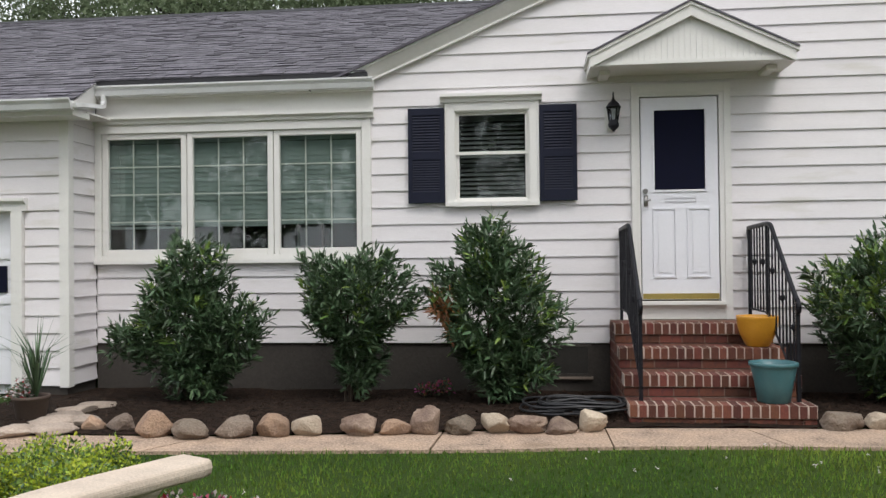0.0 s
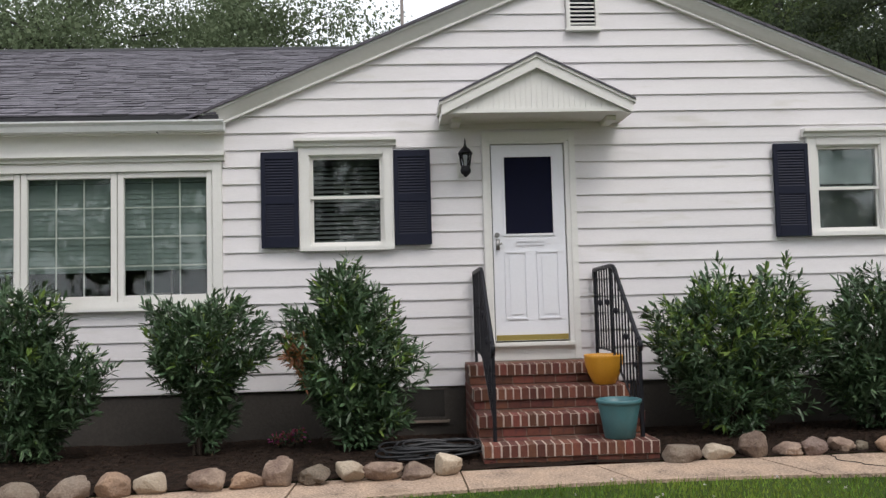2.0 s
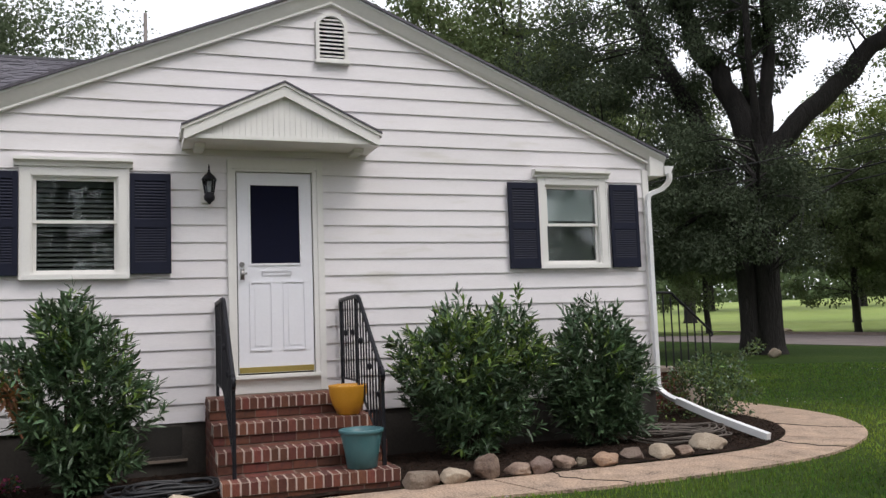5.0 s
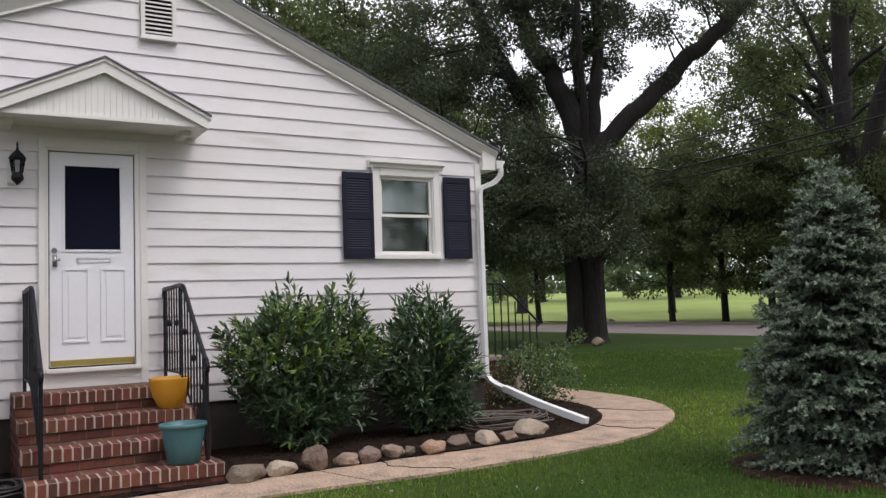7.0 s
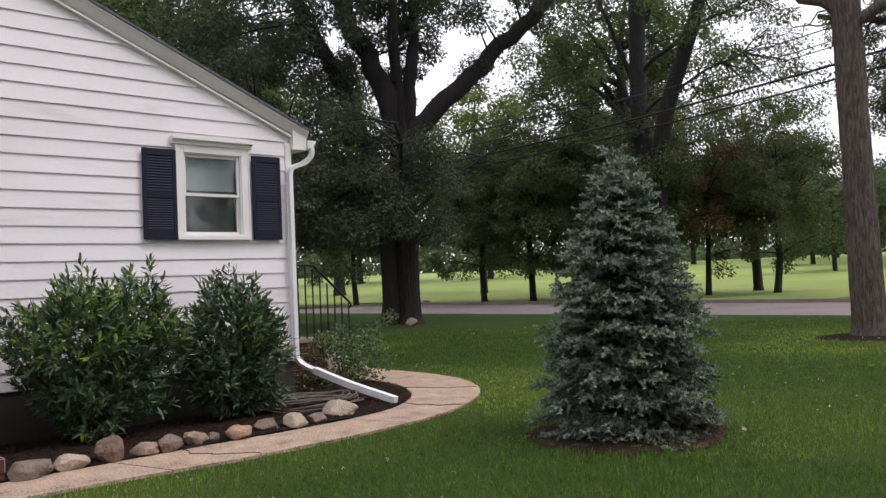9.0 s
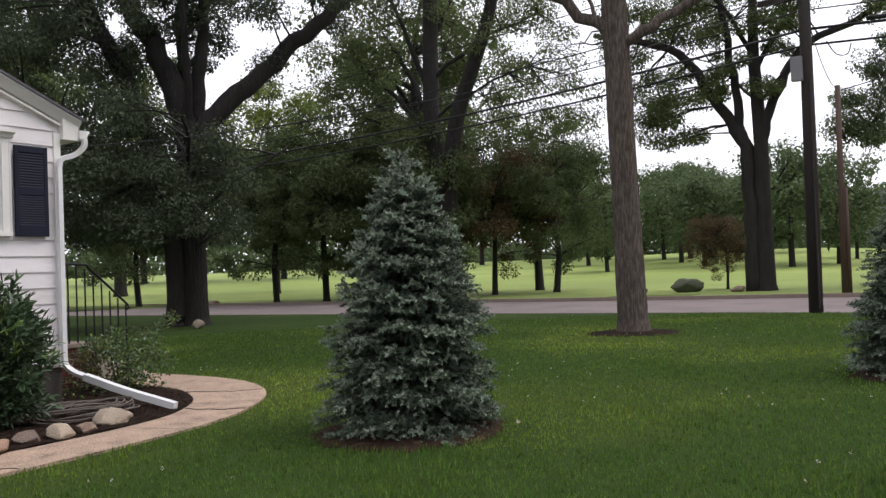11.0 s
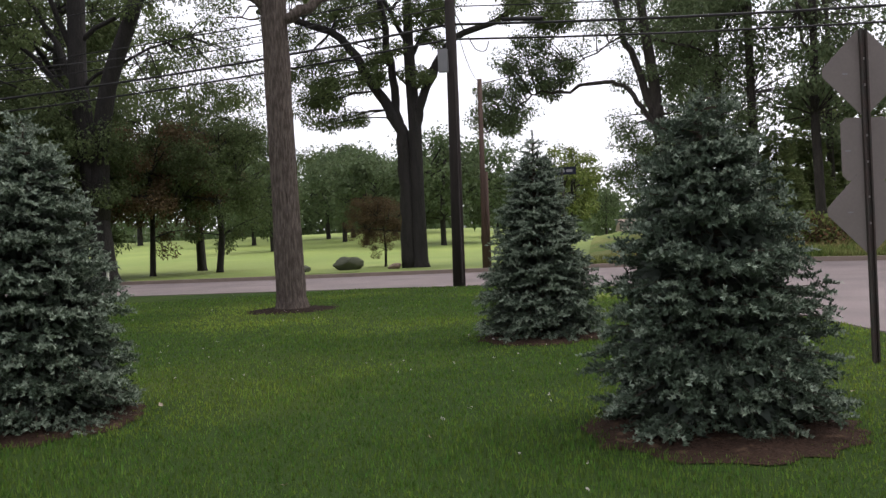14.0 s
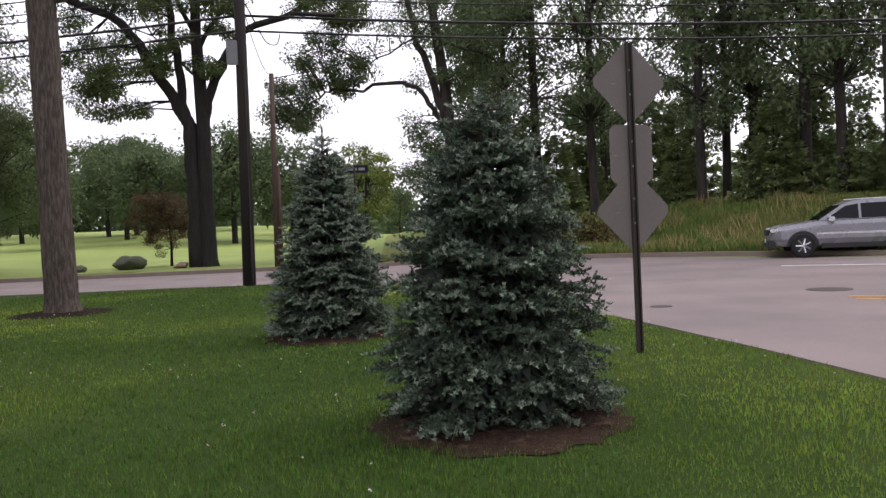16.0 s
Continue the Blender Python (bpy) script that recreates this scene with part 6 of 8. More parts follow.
# the large trees by the road
def twin_tree():
    rng = np.random.default_rng(5)
    across, deep = np.array([-0.76, 0.65]), np.array([0.65, 0.76])

    def spray(n, a0, a1, d, z0, z1, r0, r1):
        out = []
        for _ in range(n):
            p = across * rng.uniform(a0, a1) + deep * rng.uniform(-d, d)
            out.append((p[0], p[1], rng.uniform(z0, z1), rng.uniform(r0, r1)))
        return out
    def at(a, z, b=0.0):
        p = across * a + deep * b
        return (p[0], p[1], z)

    clumps = cloud_clumps(rng, (0, 0, 17.5), (8.5, 8.5, 4.6), 80, 1.2, 0.3, -0.6)
    clumps += spray(105, -1.7, 4.6, 3.4, 3.0, 6.7, 0.55, 0.95)             # the low skirt that hides the fork
    clumps += spray(88, 1.3, 7.6, 3.4, 6.4, 13.0, 0.5, 0.95)
    clumps += spray(24, -1.6, 1.6, 1.6, 8.2, 13.0, 0.4, 0.7) + spray(26, -3.5, 2.0, 3.5, 8.8, 13.4, 0.5, 0.8) + spray(26, 0.5, 5.5, 3.0, 8.6, 13.4, 0.5, 0.85) + spray(16, -7.5, -3.6, 2.0, 10.6, 13.6, 0.5, 0.8)
    stems = [([at(0.38, -0.1), at(0.38, 0.4), at(0.40, 2.5), at(0.80, 5.2), at(1.25, 6.9), at(1.95, 8.7), at(2.9, 10.6), at(3.6, 12.4)], 0.35, 0.22),
             ([at(-0.15, 6.0), at(0.05, 7.3), at(0.7, 8.9), at(1.5, 10.6), at(2.1, 13.0)], 0.44, 0.26),
             ([at(-0.35, 6.6), at(-0.6, 8.2), at(-0.8, 10.3), at(-1.0, 13.0)], 0.27, 0.15),
             ([at(-0.30, 5.9), at(-1.1, 7.1), at(-2.45, 8.25), at(-3.8, 9.5), at(-5.5, 11.0), at(-7.4, 12.6)], 0.38, 0.22)]
    limbs = [(0.95, (-2.0, -2.4, 14.0), 0.14), (0.95, (2.6, 3.0, 13.0), 0.14), (0.5, (3.0, -2.0, 6.0), 0.08), (0.5, (-4.0, 2.0, 6.2), 0.10), (0.55, (-2.5, -3.0, 6.2), 0.10)]
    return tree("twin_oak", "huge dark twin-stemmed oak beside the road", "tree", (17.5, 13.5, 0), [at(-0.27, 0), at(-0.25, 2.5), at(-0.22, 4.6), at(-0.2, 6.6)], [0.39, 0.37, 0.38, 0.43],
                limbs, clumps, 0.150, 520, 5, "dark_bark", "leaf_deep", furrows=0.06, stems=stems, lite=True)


twin_tree()


def broad_tree(name, label, at, h, r, trunk_r, seed, leaves="leaf", bark="bark", n=150, per=110, leaf=0.26, base=0.35, group="trees in the park", clump=None, lite=False):
    rng = np.random.default_rng(seed)
    cz = h * (1 + base) / 2
    clumps = cloud_clumps(rng, (0, 0, cz), (r, r, h * (1 - base) / 2), n, clump or r * 0.17, 0.25, -0.9)
    limbs = []
    for i in range(9):
        a = 6.28 * i / 9 + rng.normal(0, 0.3)
        s = rng.uniform(0.45, 0.9)
        limbs.append((s, (r * 0.75 * math.cos(a) * (1.25 - s), r * 0.75 * math.sin(a) * (1.25 - s), h * (base + 0.15 + 0.5 * (s - 0.3))), trunk_r * 0.42))
    line = [(0, 0, 0), (rng.normal(0, 0.1), rng.normal(0, 0.1), h * 0.22), (rng.normal(0, 0.2), rng.normal(0, 0.2), h * 0.45), (rng.normal(0, 0.3), rng.normal(0, 0.3), h * 0.72), (rng.normal(0, 0.4), rng.normal(0, 0.4), h * 0.9)]
    at = (at[0], at[1], float(bank(at[0], at[1])) - 0.04)
    return tree(name, label, "tree", at, line, [trunk_r, trunk_r * 0.85, trunk_r * 0.68, trunk_r * 0.4, trunk_r * 0.12], limbs, clumps, leaf, per, seed, bark, leaves, group, lite=lite)


# straight trunk that stands alone on the lawn, its crown above the picture
rng_oak = np.random.default_rng(21)
tree("lawn_oak", "tall oak with a straight grey furrowed trunk on the lawn", "tree", (15.42, -2.60, 0), [(0, 0, 0), (0.0, 0.04, 2.5), (0.02, 0.08, 5), (0, 0.12, 8), (0, 0, 12)], [0.300, 0.265, 0.26, 0.25, 0.15],
     [(0.55, (1.5, 1.6, 8.4), 0.06), (0.8, (-2.5, 2, 12.5), 0.11), (0.85, (2.5, 2.0, 13), 0.11), (0.9, (0.5, -3, 13.5), 0.11)],
     cloud_clumps(rng_oak, (0, 0, 13.2), (6.0, 6.0, 3.6), 60, 1.1) + [(1.6, 1.8, 8.6, 0.5), (1.1, 1.3, 8.2, 0.4)], 0.26, 90, 21, "bark", "leaf", furrows=0.075,
     stems=[([(0, 0.1, 6.1), (-0.35, 1.0, 6.9), (-0.9, 2.4, 7.9), (-1.3, 3.6, 9.4)], 0.14, 0.07), ([(0, 0.1, 5.8), (0.25, -0.6, 6.3), (0.7, -1.7, 6.9), (1.2, -3.2, 8.2)], 0.13, 0.07), ([(0, 0.1, 6.0), (-0.2, 0.7, 6.05), (-0.35, 1.3, 5.95)], 0.022, 0.008),
            ([(0, 0.1, 6.3), (-0.15, 0.6, 6.25), (-0.3, 0.9, 5.9), (-0.3, 1.2, 6.1)], 0.02, 0.006)])

# oak across the road, right of the lone trunk
rng_o2 = np.random.default_rng(31)


def hang(n, y0, y1, z0, z1, r0, r1, deep=2.4):
    return [(rng_o2.uniform(-deep, deep), rng_o2.uniform(y0, y1), rng_o2.uniform(z0, z1), rng_o2.uniform(r0, r1)) for _ in range(n)]


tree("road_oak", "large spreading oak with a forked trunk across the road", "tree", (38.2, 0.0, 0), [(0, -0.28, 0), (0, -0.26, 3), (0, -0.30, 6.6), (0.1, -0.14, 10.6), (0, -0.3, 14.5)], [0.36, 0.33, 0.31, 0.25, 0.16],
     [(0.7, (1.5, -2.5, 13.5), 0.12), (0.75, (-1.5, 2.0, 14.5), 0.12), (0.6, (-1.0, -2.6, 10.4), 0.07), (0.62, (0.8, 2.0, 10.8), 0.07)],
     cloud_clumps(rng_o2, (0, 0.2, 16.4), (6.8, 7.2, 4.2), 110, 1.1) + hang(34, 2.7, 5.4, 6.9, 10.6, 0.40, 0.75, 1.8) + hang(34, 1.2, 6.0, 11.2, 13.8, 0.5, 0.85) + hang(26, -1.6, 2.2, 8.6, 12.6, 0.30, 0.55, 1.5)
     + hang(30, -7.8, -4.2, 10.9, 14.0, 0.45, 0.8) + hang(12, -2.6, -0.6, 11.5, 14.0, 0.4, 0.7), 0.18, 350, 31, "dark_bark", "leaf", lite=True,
     stems=[([(0, 0.30, -0.1), (0, 0.28, 3.0), (0, 0.36, 6.0), (0, 0.72, 7.2), (-0.2, 1.7, 9.0), (-0.4, 3.0, 11.0), (-0.5, 5.5, 12.3), (-0.4, 7.2, 12.8)], 0.38, 0.12),
            ([(0, 0.38, 6.2), (0.1, 0.66, 8.0), (0.2, 0.9, 10.6), (0.2, 1.3, 14.0)], 0.24, 0.14),
            ([(0, -0.3, 6.6), (-0.1, -0.6, 7.5), (-0.1, -1.5, 9.5), (0, -2.4, 10.7), (0.2, -4.8, 11.6), (0.2, -6.6, 12.8)], 0.25, 0.10)])

# oak at the end of the wood, whose long limb reaches out over the road
rng_l = np.random.default_rng(35)


def tufts(rng, n, y0, y1, z0, z1):
    return [(rng.uniform(-1.2, 0.4), rng.uniform(y0, y1), rng.uniform(z0, z1), rng.uniform(0.42, 0.78)) for _ in range(n)]


tree("leaning_oak", "tall oak with a long low limb at the wood edge", "tree", (41.5, -11.6, 0.6), [(0, -0.6, 0), (0, -0.3, 4), (0, 0, 8), (0, 0.6, 13), (0, 0.8, 17)], [0.36, 0.32, 0.28, 0.2, 0.1],
     [(0.7, (0.5, -3.5, 12.5), 0.14), (0.75, (-1, 3.0, 13.5), 0.13), (0.6, (0.5, -2.8, 9.0), 0.1)],
     tufts(rng_l, 22, 3.8, 7.0, 7.7, 9.5) + tufts(rng_l, 26, 6.0, 8.7, 5.9, 8.3) + tufts(rng_l, 12, 4.9, 7.4, 9.0, 10.6) + tufts(rng_l, 22, 0.3, 2.2, 2.6, 6.2) + tufts(rng_l, 18, -3.0, 0.4, 3.2, 9.0)
     + cloud_clumps(rng_l, (0, -0.5, 14.0), (4.8, 5.0, 6.0), 110, 1.0), 0.18, 290, 35, "wood_bark", "leaf_wood", lite=True,
     stems=[([(0, 0, 5.5), (-0.2, 0.4, 6.3), (-0.4, 1.2, 7.55), (-0.5, 2.05, 7.9), (-0.5, 3.2, 7.9), (-0.5, 4.3, 7.55), (-0.5, 5.4, 7.75), (-0.5, 6.5, 7.2), (-0.5, 8.2, 5.9)], 0.15, 0.025),
            ([(0, 0, 6.0), (0, 0.6, 8.2), (0, 1.35, 10.6), (0, 1.8, 13.0)], 0.22, 0.12),
            ([(0, 0.3, 11.0), (-0.2, 1.5, 10.15), (-0.3, 3.9, 8.8)], 0.07, 0.03)])

# trees of the park: a dense dark group across the road, then scattered ones
proto = broad_tree("park_tree", "round-headed dark green park tree", (36.3, 28.0, 0), 10.4, 4.6, 0.20, 41, "leaf_dark", "dark_bark", 150, 260, 0.22, 0.20, lite=True)
for x, y, s, a in [(36.0, 20.6, 1.02, 330), (37.0, 17.6, 1.0, 20), (37.0, 24.6, 1.05, 130), (33.5, 37.5, 1.0, 100)]:
    copy_thing(proto, pose(x, y, float(bank(x, y)) - 0.04, 0, 0, a) @ Matrix.Scale(s, 4))
russet = broad_tree("maple", "low spreading maple with russet and green leaves", (41.6, 15.7, 0), 9.6, 4.5, 0.17, 44, "leaf_red", "dark_bark", 120, 260, 0.21, 0.20, group="maples by the road", lite=True)
green = broad_tree("maple", "low spreading green maple by the road", (43.4, 12.6, 0), 9.8, 4.5, 0.2, 45, "leaf_dark", "dark_bark", 120, 260, 0.21, 0.20, group="maples by the road", lite=True)
copy_thing(green, pose(42.5, 19.6, 0, 0, 0, 210) @ Matrix.Scale(1.05, 4))
tall = broad_tree("tall_park_tree", "tall forest tree with a thick trunk across the road", (41.0, 20.5, 0), 21, 7.0, 0.48, 46, "leaf", "dark_bark", 96, 165, 0.37, 0.34, group="tall trees across the road", lite=True)
for x, y, s, a in [(50.0, 26.0, 0.95, 200), (30.5, 47.0, 0.95, 30), (44.0, 54.0, 1.1, 120), (47.0, 15.5, 0.60, 160), (20.0, 60.0, 1.1, 50), (33.0, 66.0, 1.2, 280)]:
    copy_thing(tall, pose(x, y, float(bank(x, y)) - 0.04, 0, 0, a) @ Matrix.Scale(s, 4))
rng_k = np.random.default_rng(48)
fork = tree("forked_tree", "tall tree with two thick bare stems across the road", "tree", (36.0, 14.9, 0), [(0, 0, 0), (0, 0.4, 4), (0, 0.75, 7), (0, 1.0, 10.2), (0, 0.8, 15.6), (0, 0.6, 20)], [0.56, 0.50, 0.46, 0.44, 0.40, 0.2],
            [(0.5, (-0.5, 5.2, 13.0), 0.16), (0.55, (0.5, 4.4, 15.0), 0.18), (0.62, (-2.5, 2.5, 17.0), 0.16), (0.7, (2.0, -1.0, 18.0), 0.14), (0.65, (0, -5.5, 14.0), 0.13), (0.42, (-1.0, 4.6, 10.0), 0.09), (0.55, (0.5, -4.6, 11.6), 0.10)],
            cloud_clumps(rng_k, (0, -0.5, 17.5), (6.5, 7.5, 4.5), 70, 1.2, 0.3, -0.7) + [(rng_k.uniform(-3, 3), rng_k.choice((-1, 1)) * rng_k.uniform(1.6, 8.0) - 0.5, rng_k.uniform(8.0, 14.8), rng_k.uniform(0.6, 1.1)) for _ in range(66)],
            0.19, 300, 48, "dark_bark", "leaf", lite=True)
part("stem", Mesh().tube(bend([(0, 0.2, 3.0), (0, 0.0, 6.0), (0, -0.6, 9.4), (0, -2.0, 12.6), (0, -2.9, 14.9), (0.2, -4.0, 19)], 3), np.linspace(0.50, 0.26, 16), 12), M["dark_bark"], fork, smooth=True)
# the lighter leaf colour stands in for sun on this crown
broad_tree("sunlit_tree", "pale green tree behind the dark park trees", (48.0, 39.5, 0), 19.0, 6.0, 0.3, 49, "leaf_light", "dark_bark", 100, 150, 0.40, 0.2, lite=True)
far_proto = broad_tree("far_tree", "hazy green tree at the far side of the park", (100, 22, 0.3), 12.5, 5.2, 0.30, 43, "leaf_far", "dark_bark", 110, 62, 0.58, 0.17, group="far trees of the park", clump=1.1, lite=True)
for i, (x, y, s) in enumerate([(108, 12, 1.0), (112, -1, 0.80), (104, 34, 1.0), (120, 18, 1.15), (86, -3.5, 0.55), (130, -9, 0.75), (118, 48, 1.5), (150, 6, 1.05), (98, 50, 1.3), (160, -30, 0.9), (100, 70, 1.6), (140, 30, 1.25), (89.5, 19.8, 1.05), (80.6, 14.7, 0.92), (98.4, 24.7, 1.05), (77.5, 6.2, 1.06), (84.5, 3.4, 1.0), (98, 3.6, 0.75), (175, -18, 0.95), (74, 22, 0.8), (88, 30, 0.95), (150, 60, 2.0), (70, 60, 1.4), (60, 72, 1.5)]):
    copy_thing(far_proto, pose(x, y, float(bank(x, y)) - 0.1, 0, 0, i * 77) @ Matrix.Scale(s * 0.88, 4))
pale = broad_tree("pale_tree", "pale yellow-green tree at the far side of the park", (74.0, -6.1, 0), 8.9, 3.6, 0.18, 58, "leaf_light", "dark_bark", 80, 110, 0.34, 0.12, group="far trees of the park", lite=True)
copy_thing(russet, pose(41.5, 2.35, 0, 0, 0, 40) @ Matrix.Scale(0.42, 4))

# tall trees behind the house, and those across the side street that the windows mirror
back = broad_tree("back_tree", "tall leafy tree behind the house", (-11.0, 17, 0), 12.5, 6.0, 0.3, 47, "leaf_back", "dark_bark", 220, 310, 0.185, 0.12, group="trees behind the house", clump=1.0, lite=True)
for x, y, s, a in [(-17.5, 20, 1.0, 60), (-7.3, 22, 1.12, 140)]:
    copy_thing(back, pose(x, y, float(bank(x, y)) - 0.04, 0, 0, a) @ Matrix.Scale(s, 4))
for x, y, s, a in [(10.0, 27, 0.85, 30), (13.5, 23, 0.8, 75), (17, 33, 0.95, 250), (5.5, 40, 0.9, 99), (24, 40, 0.9, 170), (10, 55, 0.95, 90)]:
    tagged(copy_thing(tall, pose(x, y, float(bank(x, y)) - 0.04, 0, 0, a) @ Matrix.Scale(s, 4)), "tall leafy tree beyond the house", "", "trees behind the house")
for x, y, s, a in [(-14, -31, 1.3, 60), (-5, -34, 1.5, 140), (4, -32, 1.25, 200), (-24, -34, 1.5, 30), (-34, -36, 1.5, 250)]:
    tagged(copy_thing(far_proto, pose(x, y, float(bank(x, y)) - 0.04, 0, 0, a) @ Matrix.Scale(s, 4)), "tall leafy tree across the side street", "", "trees across the side street")


# wood of tall straight trees on the bank
def wood_tree(seed, h):
    rng = np.random.default_rng(seed)
    clumps = cloud_clumps(rng, (0, 0, h * 0.78), (3.6, 3.6, h * 0.26), 38, 1.0, 0.2) + [(rng.uniform(-2.6, 2.6), rng.uniform(-2.6, 2.6), rng.uniform(3.8, h * 0.62), rng.uniform(0.45, 0.85)) for _ in range(38)]
    limbs = [(rng.uniform(0.4, 0.95), (rng.uniform(-2.6, 2.6), rng.uniform(-2.6, 2.6), rng.uniform(h * 0.5, h * 0.9)), 0.07) for _ in range(7)]
    return tree("wood_tree", "tall straight grey-trunked tree on the wooded bank", "tree", (0, 0, 0), [(0, 0, 0), (0.1, 0, h * 0.3), (0, 0.1, h * 0.6), (0, 0, h * 0.9)], [0.22, 0.19, 0.15, 0.06], limbs, clumps, 0.29, 112, seed, "wood_bark", "leaf_wood", "trees of the wood", lite=True)


def young_pine(seed, h):
    """A feathery young pine: whorls of level boughs with flat tufts of long needles."""
    rng = np.random.default_rng(seed)
    t = thing("young_pine", "feathery light green young pine in the wood", "pine tree", group="young pines of the wood")
    part("trunk", Mesh().tube([(0, 0, -0.1), (0.05, 0, h * 0.5), (0, 0.05, h)], [0.10, 0.06, 0.012], 7), M["dark_bark"], t, smooth=True)
    wood = Mesh()
    c, w = [], []
    z = 0.5
    while z < h - 0.2:
        r = 2.9 * (1 - z / h) ** 0.75 + 0.15
        n = 6
        off = rng.uniform(0, 6.28)
        for i in range(n):
            a = off + 6.283 * (i + rng.normal(0, 0.15)) / n
            R = r * rng.uniform(0.7, 1.1)
            d = np.array([math.cos(a), math.sin(a), rng.normal(0.06, 0.12)])
            wood.tube([(0, 0, z), tuple(np.array([0, 0, z + 0.05]) + d * R)], [0.022, 0.006], 4, False)
            k = int(60 * R)
            s = rng.uniform(0.25, 1.0, k)[:, None] ** 0.7
            side = np.array([-math.sin(a), math.cos(a), 0])
            o = rng.uniform(-1, 1, (k, 1)) * (0.10 + 0.34 * R * (1.05 - s)) 
            c.append(np.array([0, 0, z + 0.06]) + d * R * s + side * o + rng.normal(0, 0.05, (k, 3)) * np.array([1, 1, 0.9]))
            w.append(d * 0.8 + side * np.sign(o) * 0.6 + rng.normal(0, 0.35, (k, 3)) + np.array([0, 0, 0.12]))
        z += rng.uniform(0.42, 0.62)
    q = leaf_quads(rng, np.concatenate(c), unit(np.concatenate(w)), 0.52, 0.28, 0.10, 0, 0.6)
    tagged(part("branchwork", wood, M["dark_bark"], t), kind="stuff")
    part("needles", quads("needles", q[:, 1:], M["pine"]), None, t)
    return t


WOOD_EDGE = [(47.5, -14.2, 1.0, 100), (52.0, -14.5, 1.0, 290), (44.7, -15.1, 1.05, 12), (43.4, -16.5, 1.1, 40), (41.4, -19.0, 1.0, 83), (37.2, -23.0, 1.1, 150), (39.8, -25.2, 0.95, 200), (37.6, -25.6, 1.05, 260),
             (34.9, -26.8, 1.15, 320), (32.5, -27.2, 1.0, 71), (29.8, -27.6, 1.1, 133), (40.5, -30.0, 1.0, 98)]
protos = [wood_tree(s, h) for s, h in ((51, 17), (52, 19), (53, 15))]
under = young_pine(57, 8.0)
rw = random.Random(9)
k = 0
for row, (dist, count) in enumerate(((6.5, 3), (13, 3))):
    for i in range(count):
        s = (i + rw.uniform(-0.3, 0.3)) / (count - 1)
        x = 42.5 - 25 * s + (dist + 2.5) * 0.62
        y = -14.5 - 24 * s - (dist + 2.5) * 0.78
        m = pose(x, y, float(bank(x, y)) - 0.05, 0, 0, rw.uniform(0, 360)) @ Matrix.Scale(rw.uniform(0.85, 1.2), 4)
        if k < 3:
            protos[k].matrix_world = m
        else:
            copy_thing(protos[k % 3], m)
        k += 1
for x, y, s, a in WOOD_EDGE:
    copy_thing(protos[int(a) % 3], pose(x, y, float(bank(x, y)) - 0.05, 0, 0, a) @ Matrix.Scale(s, 4))
k = 0
for row, (dist, count) in enumerate(((2.4, 12), (6.0, 8), (12, 7))):
    for i in range(count):
        s = (i + rw.uniform(-0.35, 0.35)) / (count - 1) - 0.05
        x = 45.0 - 27 * s + dist * 0.62
        y = -13.0 - 25 * s - dist * 0.78
        m = pose(x, y, float(bank(x, y)) - 0.05, 0, 0, rw.uniform(0, 360)) @ Matrix.Scale(rw.uniform(0.7, 1.15) * (0.74, 1.0, 1.35)[row], 4)
        if k:
            copy_thing(under, m)
        else:
            under.matrix_world = m
        k += 1

# far woods all round, too distant to tell tree from tree
rng_f = np.random.default_rng(64)
cl = []
for k in range(520):
    a, r = math.radians(rng_f.uniform(-58, 150)), rng_f.uniform(165, 230)
    top = 10 + 3.5 * math.sin(a * 9) + 2 * math.sin(a * 23 + 1)
    for j in range(4):
        cl.append((r * math.cos(a) + rng_f.normal(0, 3), r * math.sin(a) + rng_f.normal(0, 3), max(1.5, top * (j + 0.5) / 4 + rng_f.normal(0, 1)), rng_f.uniform(2.2, 3.8)))
cl = np.array(cl)
per_f = 54
df = unit(rng_f.normal(size=(len(cl) * per_f, 3)))
cf = np.repeat(cl[:, :3], per_f, 0) + df * np.repeat(cl[:, 3:4], per_f, 0) * rng_f.random((len(df), 1)) ** 0.4
wf = unit(df + rng_f.normal(0, 0.6, df.shape))
tagged(part("far_woods", quads("far_woods", leaf_quads(rng_f, cf, wf, 2.0, 1.5, 0.1)[:, 1:], M["leaf_far"]), None), "hazy green belt of distant woods", "woods", "", "stuff")

# blue spruces
rm = random.Random(4)
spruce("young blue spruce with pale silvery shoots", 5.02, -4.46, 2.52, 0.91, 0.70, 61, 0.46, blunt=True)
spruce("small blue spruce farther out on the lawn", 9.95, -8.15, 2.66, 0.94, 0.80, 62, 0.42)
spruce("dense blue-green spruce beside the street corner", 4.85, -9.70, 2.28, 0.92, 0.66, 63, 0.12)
for x, y, r in ((4.95, -4.46, 0.86), (9.85, -8.15, 0.84), (4.72, -9.70, 0.88)):
    mulch_ring(x, y, r, "ring of reddish brown mulch under a spruce", rm)

# a darker ring of ground round the oak trunk
ring = mulch_ring(15.42, -2.60, 0.95, "ring of bare dark soil round the oak trunk", rm)
ring.data.materials[0] = M["mulch"]

# laurels along the house
laurel("dark green laurel shrub before the picture window", (-4.83, -0.92, 0.03), [(0, 0, 0.75, 0.52, 0.42, 0.55), (0.05, 0, 1.25, 0.32, 0.3, 0.42), (-0.52, 0, 0.60, 0.26, 0.25, 0.2), (0.42, -0.05, 0.7, 0.36, 0.3, 0.34), (0.12, -0.05, 0.32, 0.36, 0.3, 0.30)], 1050, 71, 0.05, tall=0.95)
